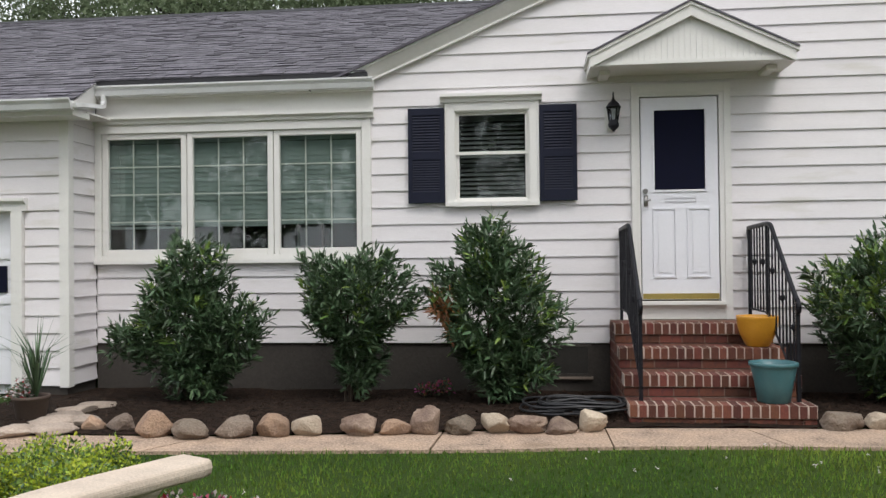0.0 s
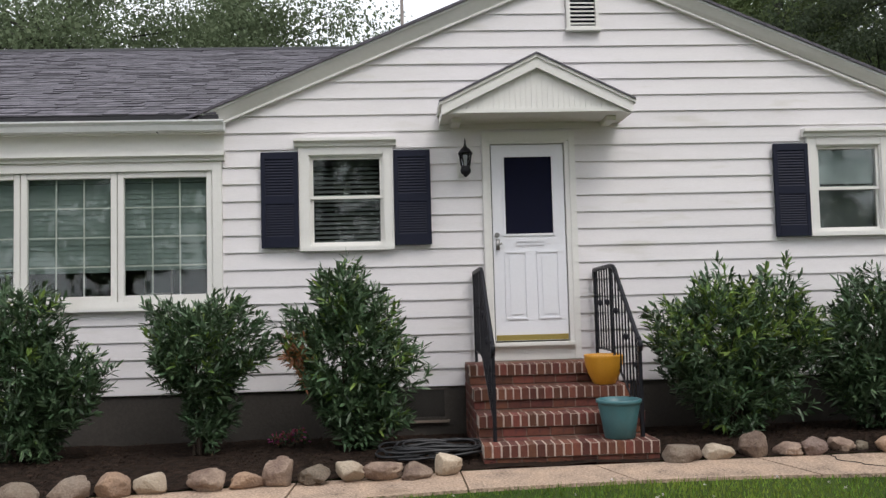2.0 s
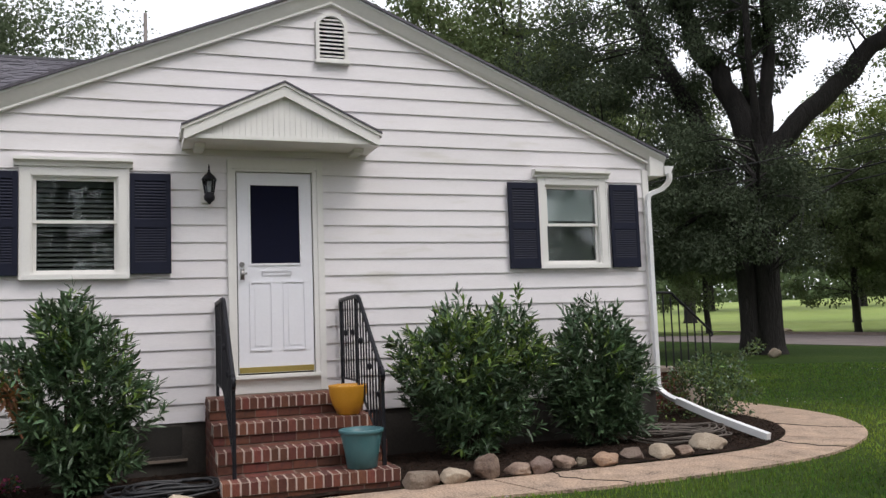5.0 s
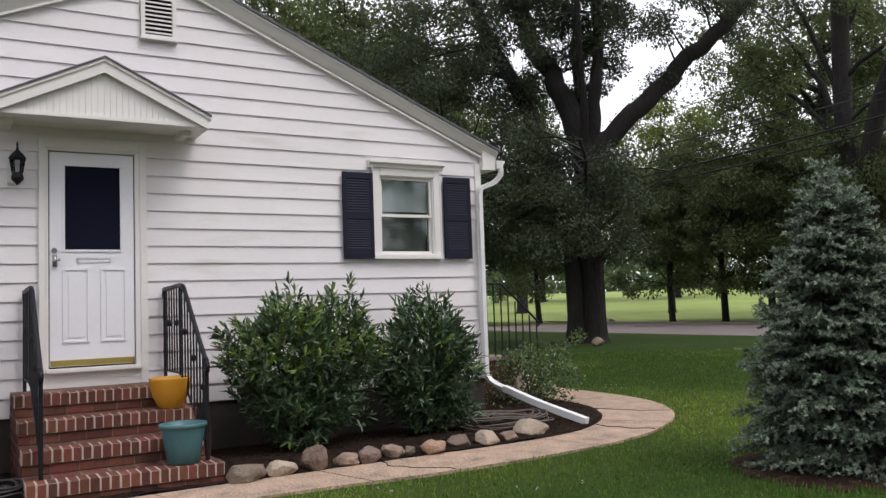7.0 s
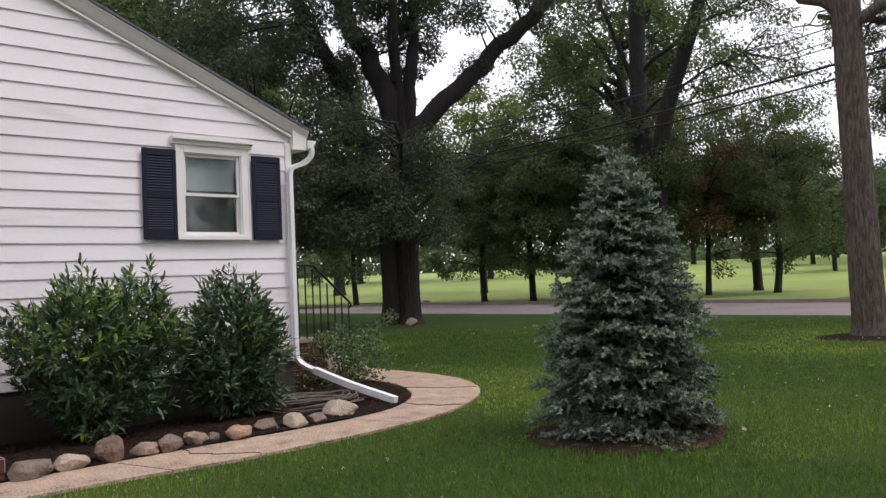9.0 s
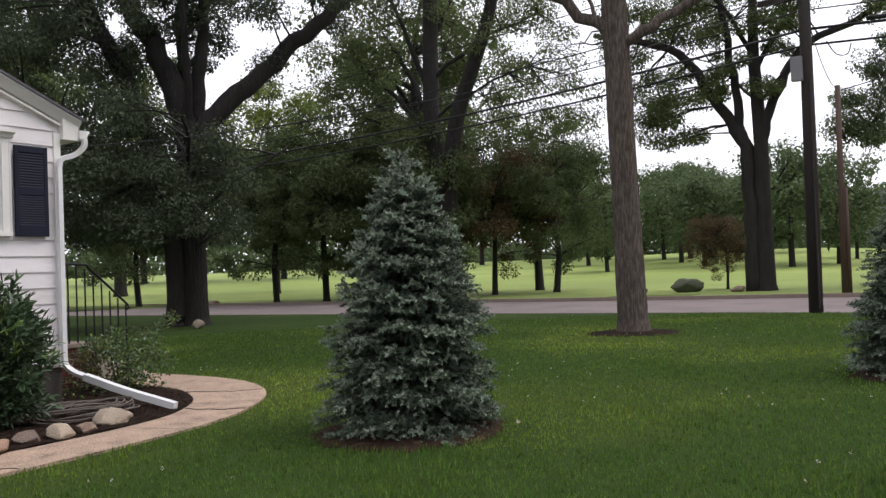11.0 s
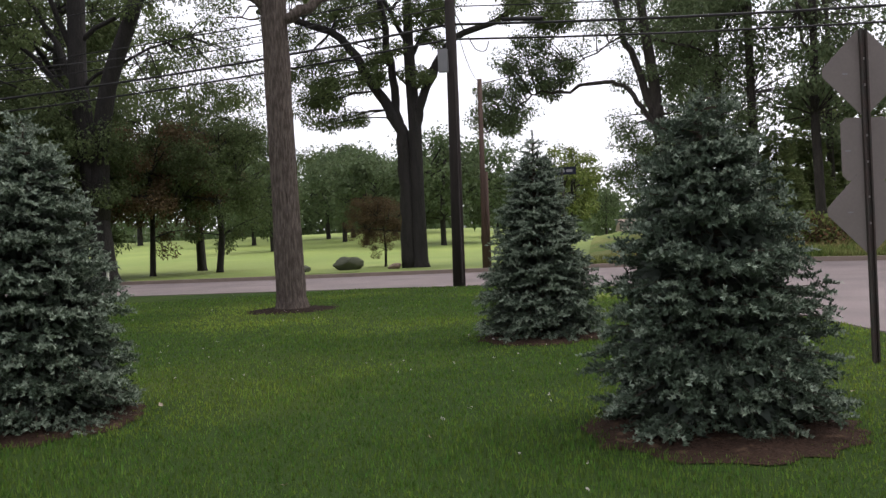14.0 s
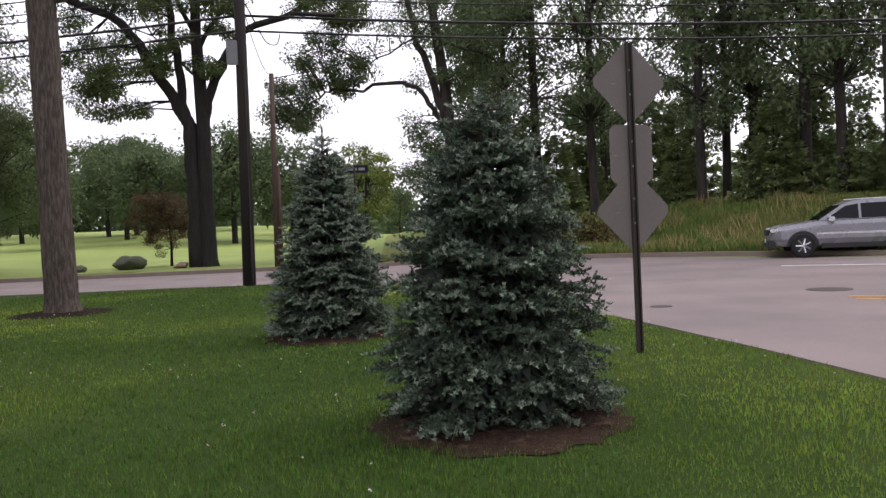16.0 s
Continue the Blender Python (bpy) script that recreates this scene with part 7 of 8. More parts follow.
laurel("slim laurel shrub with bare lower stems", (-3.20, -0.88, 0.03), [(0, 0, 0.98, 0.55, 0.42, 0.5), (0.05, 0, 0.42, 0.24, 0.22, 0.36)], 780, 72, 0.06, wide=0.93, tall=0.96)
laurel("tall laurel shrub with some browned leaves", (-1.87, -0.86, 0.03), [(0, 0, 0.92, 0.66, 0.45, 0.62), (-0.05, 0, 1.5, 0.28, 0.26, 0.36), (0.1, 0, 0.4, 0.42, 0.35, 0.36)], 1250, 73, 0.08, dead=13, wide=0.92, tall=0.91)
laurel("full laurel shrub with bright new leaves", (1.78, -0.75, 0.03), [(-0.15, 0, 0.98, 0.66, 0.48, 0.66), (0.48, 0, 1.05, 0.46, 0.42, 0.64), (0.1, 0, 0.5, 0.6, 0.45, 0.42)], 1500, 74, 0.20, wide=0.89, tall=0.91)
laurel("rounded dark laurel shrub by the house corner", (3.27, -0.74, 0.03), [(0, 0, 0.95, 0.6, 0.46, 0.62), (0.05, 0, 0.45, 0.5, 0.42, 0.4)], 1250, 75, 0.04, wide=0.94, tall=0.91)

# ---- stones, hose and small planting along the house ----
def stone(label, at, w, h, seed, mat="rock", group="field stones edging the bed", depth=0.75, name="edging_stone"):
    """A rounded, faceted field stone."""
    r = random.Random(seed)
    bm = bmesh.new()
    bmesh.ops.create_icosphere(bm, subdivisions=4, radius=1.0)
    off = Vector((r.uniform(-50, 50), r.uniform(-50, 50), r.uniform(-50, 50)))
    planes = [(Vector((r.gauss(0, 1), r.gauss(0, 1), r.gauss(0, 0.9))).normalized(), r.uniform(0.55, 0.86)) for _ in range(9)]
    for v in bm.verts:
        p = v.co.normalized()
        q = p * (1 + 0.24 * noise.noise(p * 1.5 + off) + 0.12 * noise.noise(p * 4 + off) + 0.05 * noise.noise(p * 9 + off))
        for nrm, d in planes:
            over = q.dot(nrm) - d
            if over > 0:
                q -= nrm * over * 0.85
        v.co = Vector((q.x * w * 0.54, q.y * w * 0.54 * depth, q.z * h * 0.55))
    low = min(v.co.z for v in bm.verts)
    for v in bm.verts:
        v.co.z = max(v.co.z - low - h * 0.14, -0.01) if v.co.z - low < h * 0.14 else v.co.z - low - h * 0.14
    me = bpy.data.meshes.new(name)
    bm.to_mesh(me)
    bm.free()
    me.polygons.foreach_set("use_smooth", [True] * len(me.polygons))
    me.materials.append(M[mat])
    ob = new(name, me)
    ob.matrix_world = pose(*at, 0, 0, r.uniform(-25, 25))
    return tagged(ob, label, "stone", group)


LEFT_STONES = [(-5.03, -2.30, 0.22, 0.16), (-4.80, -2.28, 0.26, 0.20), (-4.43, -2.45, 0.30, 0.22), (-4.12, -2.50, 0.29, 0.19), (-3.79, -2.42, 0.33, 0.19), (-3.50, -2.36, 0.33, 0.21), (-3.25, -2.34, 0.26, 0.17), (-2.84, -2.28, 0.30, 0.20),
               (-2.56, -2.25, 0.25, 0.16), (-2.31, -2.22, 0.27, 0.26), (-2.05, -2.20, 0.26, 0.19), (-1.80, -2.15, 0.27, 0.18), (-1.53, -2.14, 0.30, 0.17), (-1.28, -2.12, 0.26, 0.16), (-1.04, -2.05, 0.23, 0.21)]
LEFT_LOOK = ["rock_tan", "rock", "rock_tan", "rock", "rock", "rock_tan", "rock_pale", "rock_dark", "rock_tan", "rock_dark", "rock", "rock_pale", "rock_dark", "rock_dark", "rock_pale"]
RIGHT_STONES = [(0.90, -1.82, 0.36, 0.25), (1.23, -1.80, 0.30, 0.19), (1.56, -1.78, 0.30, 0.26), (1.83, -1.77, 0.26, 0.18), (2.05, -1.78, 0.26, 0.21), (2.32, -1.72, 0.24, 0.20), (2.50, -1.72, 0.15, 0.13), (2.73, -1.78, 0.33, 0.18), (3.09, -1.66, 0.27, 0.19),
                (3.39, -1.70, 0.30, 0.22), (3.66, -1.66, 0.25, 0.15), (4.05, -1.50, 0.37, 0.28)]
RIGHT_LOOK = ["rock", "rock_pale", "rock_dark", "rock_dark", "rock", "rock_dark", "rock", "rock_tan", "rock", "rock_pale", "rock_dark", "rock_pale"]
WORDS = {"rock": "rounded grey-brown field stone edging the bed", "rock_tan": "smooth tan field stone edging the bed", "rock_pale": "pale cream field stone edging the bed", "rock_dark": "dark brown angular field stone edging the bed"}
for i, ((x, y, w, h), k) in enumerate(zip(LEFT_STONES + RIGHT_STONES, LEFT_LOOK + RIGHT_LOOK)):
    stone(WORDS[k], (x, y, 0.015), w * (0.97 if x < 0 else 0.90), h * (0.90 if x < 0 else 0.80), 200 + i, k)
for i, (x, y, w) in enumerate([(-5.50, -1.38, 0.30), (-5.56, -1.62, 0.36), (-5.50, -1.90, 0.42), (-5.42, -2.18, 0.40), (-5.30, -2.42, 0.36), (-5.62, -2.50, 0.38), (-5.20, -2.12, 0.26)]):
    stone("flat grey flagstone at the end of the bed", (x, y, 0.02), w, 0.10, 300 + i, "slate", "flagstones at the end of the bed", 0.9, "flagstone")


def coil(name, label, at, turns, r0, r1, wire, mat, seed, lift=0.02):
    r = random.Random(seed)
    t = thing(name, label, "hose" if mat == "hose" else "vine", at)
    for k in range(turns):
        rad = r.uniform(r0, r1)
        sq, ph, ox, oy = r.uniform(0.55, 0.75), r.uniform(0, 6.28), r.uniform(-0.08, 0.08), r.uniform(-0.06, 0.06)
        pts = [(ox + rad * math.cos(a + ph), oy + rad * sq * math.sin(a + ph), wire + 0.01 + lift * (k * 0.35 + 0.6 * math.sin(3 * a + k) + 0.8)) for a in np.linspace(0, 6.1, 26)]
        part("loop", Mesh().tube(pts, wire, 6), M[mat], t, smooth=True)
    return t


coil("garden_hose", "coiled black garden hose beside the brick steps", (-1.12, -1.45, 0.05), 12, 0.26, 0.44, 0.011, "hose", 1, 0.02)
coil("vine_bundle", "tangle of bare grey vines on the mulch", (4.15, -0.95, 0.05), 14, 0.18, 0.55, 0.008, "vine", 2, 0.022)


def leafy(name, label, category, at, spots, size, per, mats, shares, seed, up=0.5, group=""):
    """Low leafy or flowering growth from many small leaves: spots (x, y, z, r)."""
    rng = np.random.default_rng(seed)
    t = thing(name, label, category, at, group=group)
    s = np.array(spots)
    n = len(s) * per
    d = unit(rng.normal(size=(n, 3))) * rng.random((n, 1)) ** 0.4
    c = np.repeat(s[:, :3], per, 0) + d * np.repeat(s[:, 3:4], per, 0)
    c[:, 2] = np.maximum(c[:, 2], 0.01)
    w = unit(d + rng.normal(0, 0.5, d.shape) + np.array([0, 0, up]))
    slot = rng.choice(len(mats), n, p=shares)
    part("foliage", quads("foliage", leaf_quads(rng, c, w, size, size * 0.6, 0.1), [M[m] for m in mats], slot), None, t)
    for x, y, z, r in s[:: max(1, len(s) // 9)]:
        part("stem", Mesh().tube([(x * 0.3, y * 0.3, -0.02), (x * 0.7, y * 0.7, z * 0.55), (x, y, z)], [0.007, 0.005, 0.003], 5, False), M["stem"], t)
    return t


rs = np.random.default_rng(77)
leafy("lime_shrub", "low clipped chartreuse spirea shrub behind the stone bench", "shrub", (-4.22, -4.08, 0), [(rs.uniform(-0.75, 0.34), rs.uniform(-0.34, 0.34), rs.uniform(0.04, 0.24), 0.09) for _ in range(120)], 0.028, 120, ["chartreuse", "laurel_light", "laurel"], [0.52, 0.33, 0.15], 78)
leafy("petunias", "pink and white petunias in front of the bench", "flowers", (-3.10, -4.66, 0), [(rs.uniform(-0.32, 0.28), rs.uniform(-0.20, 0.16), rs.uniform(0.03, 0.14), 0.05) for _ in range(80)], 0.036, 40, ["laurel", "petal_pink", "petal_white", "petal_red"], [0.42, 0.25, 0.25, 0.08], 79, 0.9)
leafy("pink_flowers", "small dark pink flowers by the foundation", "flowers", (-2.45, -0.50, 0.05), [(rs.uniform(-0.16, 0.16), rs.uniform(-0.08, 0.08), rs.uniform(0.02, 0.10), 0.05) for _ in range(14)], 0.04, 26, ["laurel", "petal_pink", "laurel_dead"], [0.55, 0.25, 0.2], 80)
leafy("side_shrub", "loose rose bush beside the side stoop", "shrub", (5.75, 0.75, 0.03), [(rs.normal(0, 0.28), rs.normal(0, 0.28), rs.uniform(0.05, 0.75), 0.14) for _ in range(80)] + [(0.45 + 0.1 * k, -0.05, 0.7 + 0.05 * k, 0.09) for k in range(5)], 0.05, 45, ["leaf", "laurel", "laurel_light"], [0.5, 0.4, 0.1], 81)

bx_b, by_b = 33.5, -17.2
leafy("bank_bush", "russet and green bush on the grassy bank", "bush", (bx_b, by_b, float(bank(bx_b, by_b)) - 0.05), [(rs.normal(0, 0.7), rs.normal(0, 0.7), rs.uniform(0.1, 1.2), 0.35) for _ in range(70)], 0.16, 40, ["leaf_red", "leaf_light", "laurel_dead"], [0.5, 0.4, 0.1], 82)

# planter with a spiky plant by the garage
planter = thing("planter", "brown planter with a spiky grass, red and white flowers", "planter", (-5.80, -1.93, 0.0))
planter.matrix_world = planter.matrix_world @ Matrix.Scale(0.82, 4)
part("pot", Mesh().lathe([(0.13, 0), (0.135, 0.01), (0.175, 0.26), (0.19, 0.27), (0.19, 0.30), (0.165, 0.30), (0.16, 0.25)], sides=28, caps=False).lathe([(0.13, 0.0), (0.001, 0.0)], sides=28, caps=False), M["terracotta"], planter, smooth=True)
part("soil", Mesh().lathe([(0.001, 0.262), (0.165, 0.26)], sides=20, caps=False), M["soil"], planter)
rp = np.random.default_rng(5)
blades = []
for i in range(46):
    a, l, lean = rp.uniform(0, 6.28), rp.uniform(0.55, 0.98), rp.uniform(0.15, 0.80)
    d, up, sd = np.array([math.cos(a), math.sin(a), 0]), np.array([0, 0, 1]), np.array([-math.sin(a), math.cos(a), 0]) * 0.008
    p0 = np.array([0.06, 0, 0.27])
    p1 = p0 + up * l * 0.55 + d * l * lean * 0.35
    p2 = p0 + up * l * (1 - 0.45 * lean) + d * l * lean
    blades += [[p0 - sd, p0 + sd, p1 + sd, p1 - sd], [p1 - sd, p1 + sd, p2 + sd * 0.1, p2 - sd * 0.1]]
part("spiky_leaves", quads("spiky_leaves", np.array(blades), M["laurel"]), None, planter)
fl = [(rp.normal(-0.10, 0.07), rp.normal(0, 0.07), rp.uniform(0.27, 0.42), 0.05) for _ in range(36)]
d = unit(rp.normal(size=(36 * 22, 3)))
c = np.repeat(np.array(fl)[:, :3], 22, 0) + d * 0.045
part("flowers", quads("flowers", leaf_quads(rp, c, unit(d + [0, 0, 0.6]), 0.035, 0.022), [M["laurel"], M["petal_white"], M["petal_red"]], rp.choice(3, 36 * 22, p=[0.6, 0.28, 0.12])), None, planter)

# curved cast-stone bench at the near edge of the walk
bench = thing("curved_bench", "curved cream cast-stone garden bench with a rounded edge", "bench")
arc = bend([(-3.165, -4.67, 0), (-3.345, -5.015, 0), (-3.475, -5.27, 0), (-3.56, -5.50, 0), (-3.61, -5.75, 0), (-3.62, -6.0, 0)], 6)
seat = Mesh()
for i, p in enumerate(arc):
    d = (arc[min(i + 1, len(arc) - 1)] - arc[max(i - 1, 0)]).normalized()
    nx, ny = -d.y, d.x
    for o, z in ((-0.115, 0.40), (0.115, 0.40), (0.132, 0.388), (0.140, 0.36), (0.132, 0.33), (0.11, 0.315), (-0.11, 0.315), (-0.14, 0.35), (-0.135, 0.388)):
        o *= 1.0 if 0 < i < len(arc) - 1 else 0.86            # ends drawn in
        seat.v.append((p.x + nx * o, p.y + ny * o, z))
q = 9
seat.f = [(i * q + j, i * q + (j + 1) % q, (i + 1) * q + (j + 1) % q, (i + 1) * q + j) for i in range(len(arc) - 1) for j in range(q)] + [tuple(range(q))[::-1], tuple((len(arc) - 1) * q + j for j in range(q))]
part("seat", seat, M["bench"], bench, bevel=0.004)
for k in (5, 24):
    p = arc[k]
    part("pedestal", Mesh().lathe([(0.10, -0.01), (0.10, 0.03), (0.075, 0.06), (0.06, 0.16), (0.075, 0.27), (0.10, 0.30), (0.10, 0.316)], p.x, p.y, 0, 14), M["bench"], bench, smooth=True)

# ---- things on the lawn and along the road ----
stone("grey stone at the foot of the twin oak", (16.4, 11.7, 0.0), 0.42, 0.26, 401, "rock_pale", "stones near the road", 0.8, "loose_stone")
stone("large grey-green boulder across the road", (38.6, 3.5, 0.0), 1.60, 0.66, 402, "boulder", "boulders across the road", 0.8, "boulder")
stone("small grey-green boulder across the road", (38.2, 5.6, 0.0), 0.72, 0.36, 403, "boulder", "boulders across the road", 0.8, "boulder")
stone("low boulder at the foot of the road oak", (37.6, 0.85, 0.0), 0.8, 0.30, 404, "rock_dark", "boulders across the road", 0.8, "boulder")
stone("pale boulder on the park verge", (35.6, 33.0, 0.0), 0.9, 0.35, 405, "rock_pale", "boulders across the road", 0.8, "boulder")
for x, y in ((34.4, 34.2), (35.0, 14.2)):
    mp = thing("marker_post", "short white marker post on the verge", "post", (x, y, 0), group="marker posts on the verge")
    part("post", Mesh().box(-0.05, 0.05, -0.05, 0.05, -0.05, 0.72), M["trim"], mp, bevel=0.01)
for x, y in ((118, 38.2), (118, 39.6)):
    lb = thing("litter_bin", "dark litter bin in the park", "litter bin", (x, y, float(bank(x, y))), group="litter bins in the park")
    part("bin", Mesh().lathe([(0.42, -0.1), (0.45, 0.5), (0.45, 1.15), (0.38, 1.2)], sides=14), M["iron"], lb, smooth=True)
    part("lid", Mesh().lathe([(0.47, 1.2), (0.47, 1.26), (0.25, 1.36)], sides=14), M["iron"], lb)

# distant low building at the far end of the park
hx, hy, hz = 112.0, -12.6, float(bank(112, -12.6))
far_house = thing("clubhouse", "distant low white building with a pinkish grey roof", "building", (hx, hy, hz), 8)
far_house.matrix_world = far_house.matrix_world @ Matrix.Scale(0.78, 4)
part("wall", Mesh().box(-3, 3, -3.6, 2.4, -0.2, 1.35), M["trim"], far_house)
part("roof", Mesh().extrude([(-3.4, 1.3), (3.4, 1.3), (0, 3.3)], "y", -0.9, 2.7), M["kerb"], far_house, "pinkish grey pitched roof")
part("roof", Mesh().extrude([(-2.2, 1.35), (2.2, 1.35), (0, 2.1)], "y", -3.9, -0.9), M["kerb"], far_house)
for k in range(4):
    part("window", Mesh().box(-3.05, -2.99, -3.2 + k * 1.4, -2.7 + k * 1.4, 0.35, 1.0), M["mesh"], far_house)

# utility poles and their wires
pole = thing("utility_pole", "dark creosoted utility pole with a grey box", "utility pole", (21.6, -5.02, 0))
part("mast", Mesh().tube([(0, 0, -0.2), (0, -0.08, 5), (0, -0.16, 12)], [0.175, 0.155, 0.12], 16), M["wood_pole"], pole, smooth=True)
part("meter_box", Mesh().box(-0.30, -0.14, -0.03, 0.24, 5.80, 6.42), M["grey_box"], pole, "grey metal box", bevel=0.015)
part("conduit", Mesh().tube([(-0.165, -0.12, 0.1), (-0.15, -0.16, 5.8)], 0.025, 6), M["wood_pole"], pole)
part("crossarm", Mesh().box(-0.06, 0.06, -1.2, 1.0, 7.9, 8.02), M["wood_pole"], pole, bevel=0.01)
part("splice_case", Mesh().tube([(0, -1.5, 7.12), (0, -2.6, 7.05)], 0.06, 10), M["cable"], pole, smooth=True)
loop = bend([(-0.15, -0.6, 6.7), (-0.15, -0.8, 6.35), (-0.15, -1.05, 6.3), (-0.15, -1.15, 6.55)], 5)
part("drip_loop", Mesh().tube(loop, 0.014, 6), M["cable"], pole)
pole2 = thing("utility_pole", "slender brown pole across the road", "utility pole", (32.4, -4.2, 0))
part("mast", Mesh().tube([(0, 0, -0.2), (0, -0.12, 7.6)], [0.12, 0.09], 12), M["old_pole"], pole2, smooth=True)
part("stub", Mesh().tube([(0.05, -0.16, -0.2), (0.05, -0.20, 3.9)], [0.08, 0.07], 10), M["old_pole"], pole2, smooth=True)


def wire(a, b, sag, r=0.018):
    pts = [np.array(a) + (np.array(b) - np.array(a)) * s - np.array([0, 0, sag * 4 * s * (1 - s)]) for s in np.linspace(0, 1, 15)]
    w = new("overhead_wire", Mesh().tube(pts, r, 5).data("overhead_wire", M["cable"], smooth=True))
    return tagged(w, "black overhead cable along the road", "cable", "overhead cables")


for dz, dx, r in ((8.1, -0.1, 0.018), (7.62, 0.05, 0.016), (7.12, 0, 0.036), (6.72, 0.0, 0.028), (9.4, 0.1, 0.014)):
    wire((21.6 + dx, -5.1, dz), (23.5 + dx, 38.0, dz + 0.3), 1.0, r)
    wire((21.6 + dx, -5.1, dz), (20.9 + dx, -46.0, dz + 0.3), 0.9, r)
wire((21.6, -5.1, 7.9), (32.4, -4.3, 7.5), 0.5, 0.012)
wire((32.4, -4.3, 7.4), (42.0, -14.0, 12.0), 0.3, 0.02)
wire((21.6, -5.0, 8.0), (5.0, 9.0, 3.9), 1.0, 0.012)

# back of a road sign on its post at the corner
sign = thing("road_sign", "back of a grey diamond road sign on a rusty post", "road sign", (7.27, -11.40, 0), -75)
part("post", Mesh().box(-0.033, -0.018, -0.03, 0.0, -0.1, 3.05).box(0.018, 0.033, -0.03, 0.0, -0.1, 3.05).box(-0.033, 0.033, -0.004, 0.004, -0.1, 3.05), M["post"], sign)
dia = [(0, -0.425), (0.425, 0), (0, 0.425), (-0.425, 0)]


def plate(points, z, y0):
    rounded = []
    n = len(points)
    for i in range(n):
        p, a, b = Vector(points[i]), Vector(points[i - 1]), Vector(points[(i + 1) % n])
        for s in (0, 0.5, 1):
            q = p + (a - p).normalized() * 0.05 * (1 - s) + (b - p).normalized() * 0.05 * s
            rounded.append((q.x, q.y + z))
    return Mesh().extrude(rounded, "y", y0, y0 + 0.004)


for name, shape, z in (("upper_plate", dia, 2.66), ("middle_plate", [(-0.235, -0.285), (0.235, -0.285), (0.235, 0.285), (-0.235, 0.285)], 1.96), ("lower_plate", dia, 1.40)):
    pl = part(name, plate(shape, z, 0.006 if name != "middle_plate" else 0.012), M["sign"], sign, "plain grey aluminium sign back")
    for dz in (-0.12, 0.12):
        part("bolt", Mesh().tube([(0, -0.012, z + dz), (0, 0.004, z + dz)], 0.012, 8), M["nickel"], pl)
    part("sticker", Mesh().box(-0.20, -0.15, 0.002, 0.006, z - 0.02, z - 0.008), M["grey_box"], pl, "small pale sticker")

# small street-name sign, its lettering as plain bars
name_sign = thing("street_sign", "small dark green street sign with pale bars", "street sign", (18.7, -8.08, 0), -85)
part("post", Mesh().tube([(0, 0, -0.1), (0, 0, 2.80)], 0.03, 8), M["post"], name_sign)
part("blade", Mesh().box(-0.32, 0.32, -0.01, 0.01, 2.66, 2.84), M["shutter"], name_sign)
part("bar", Mesh().box(-0.24, 0.06, -0.016, -0.011, 2.72, 2.78), M["grey_box"], name_sign)
part("bar", Mesh().box(0.10, 0.24, -0.016, -0.011, 2.72, 2.78), M["grey_box"], name_sign)

# fallen leaves on the lawn
rl = random.Random(33)
for k in range(46):
    a, dist = rl.uniform(-1.2, 0.75), rl.uniform(3.2, 13)
    x, y = -1.0 + dist * math.cos(a), -9.0 + dist * math.sin(a)
    if y > -2.9 or (y < -11.6):
        continue
    s = rl.uniform(0.025, 0.05)
    lf = Mesh().add([(-s, 0, 0.012), (0, -s * 0.45, 0.004), (s, 0, 0.014), (0, s * 0.45, 0.006), (0, 0, 0.0)], [(0, 1, 4), (1, 2, 4), (2, 3, 4), (3, 0, 4)])
    ob = new("fallen_leaf", lf.data("fallen_leaf", M["rock_pale"] if rl.random() < 0.5 else M["laurel_light"]))
    ob.matrix_world = pose(x, y, 0.045, rl.uniform(-20, 20), rl.uniform(-20, 20), rl.uniform(0, 360))
    tagged(ob, "pale fallen leaf on the lawn", "leaf", "fallen leaves on the lawn")


# ---- the grey car at the bend ----
CAR = {"paint": material("silver_paint", (0.27, 0.27, 0.295), 0.28, 0.03, 2, 40, 0.0, metal=0.45), "tyre": material("tyre_rubber", (0.012, 0.012, 0.012), 0.8, 0.1, 9, 60, 0.1),
       "trim": material("black_plastic", (0.02, 0.02, 0.022), 0.6, 0.1, 9, 60, 0.05), "glass": material("tinted_glass", (0.008, 0.009, 0.011), 0.10, 0.05, 2, 20, 0.0, spec=0.18), "chrome": material("bright_metal", (0.6, 0.6, 0.62), 0.2, 0.03, 4, 40, 0.0, metal=1.0)}


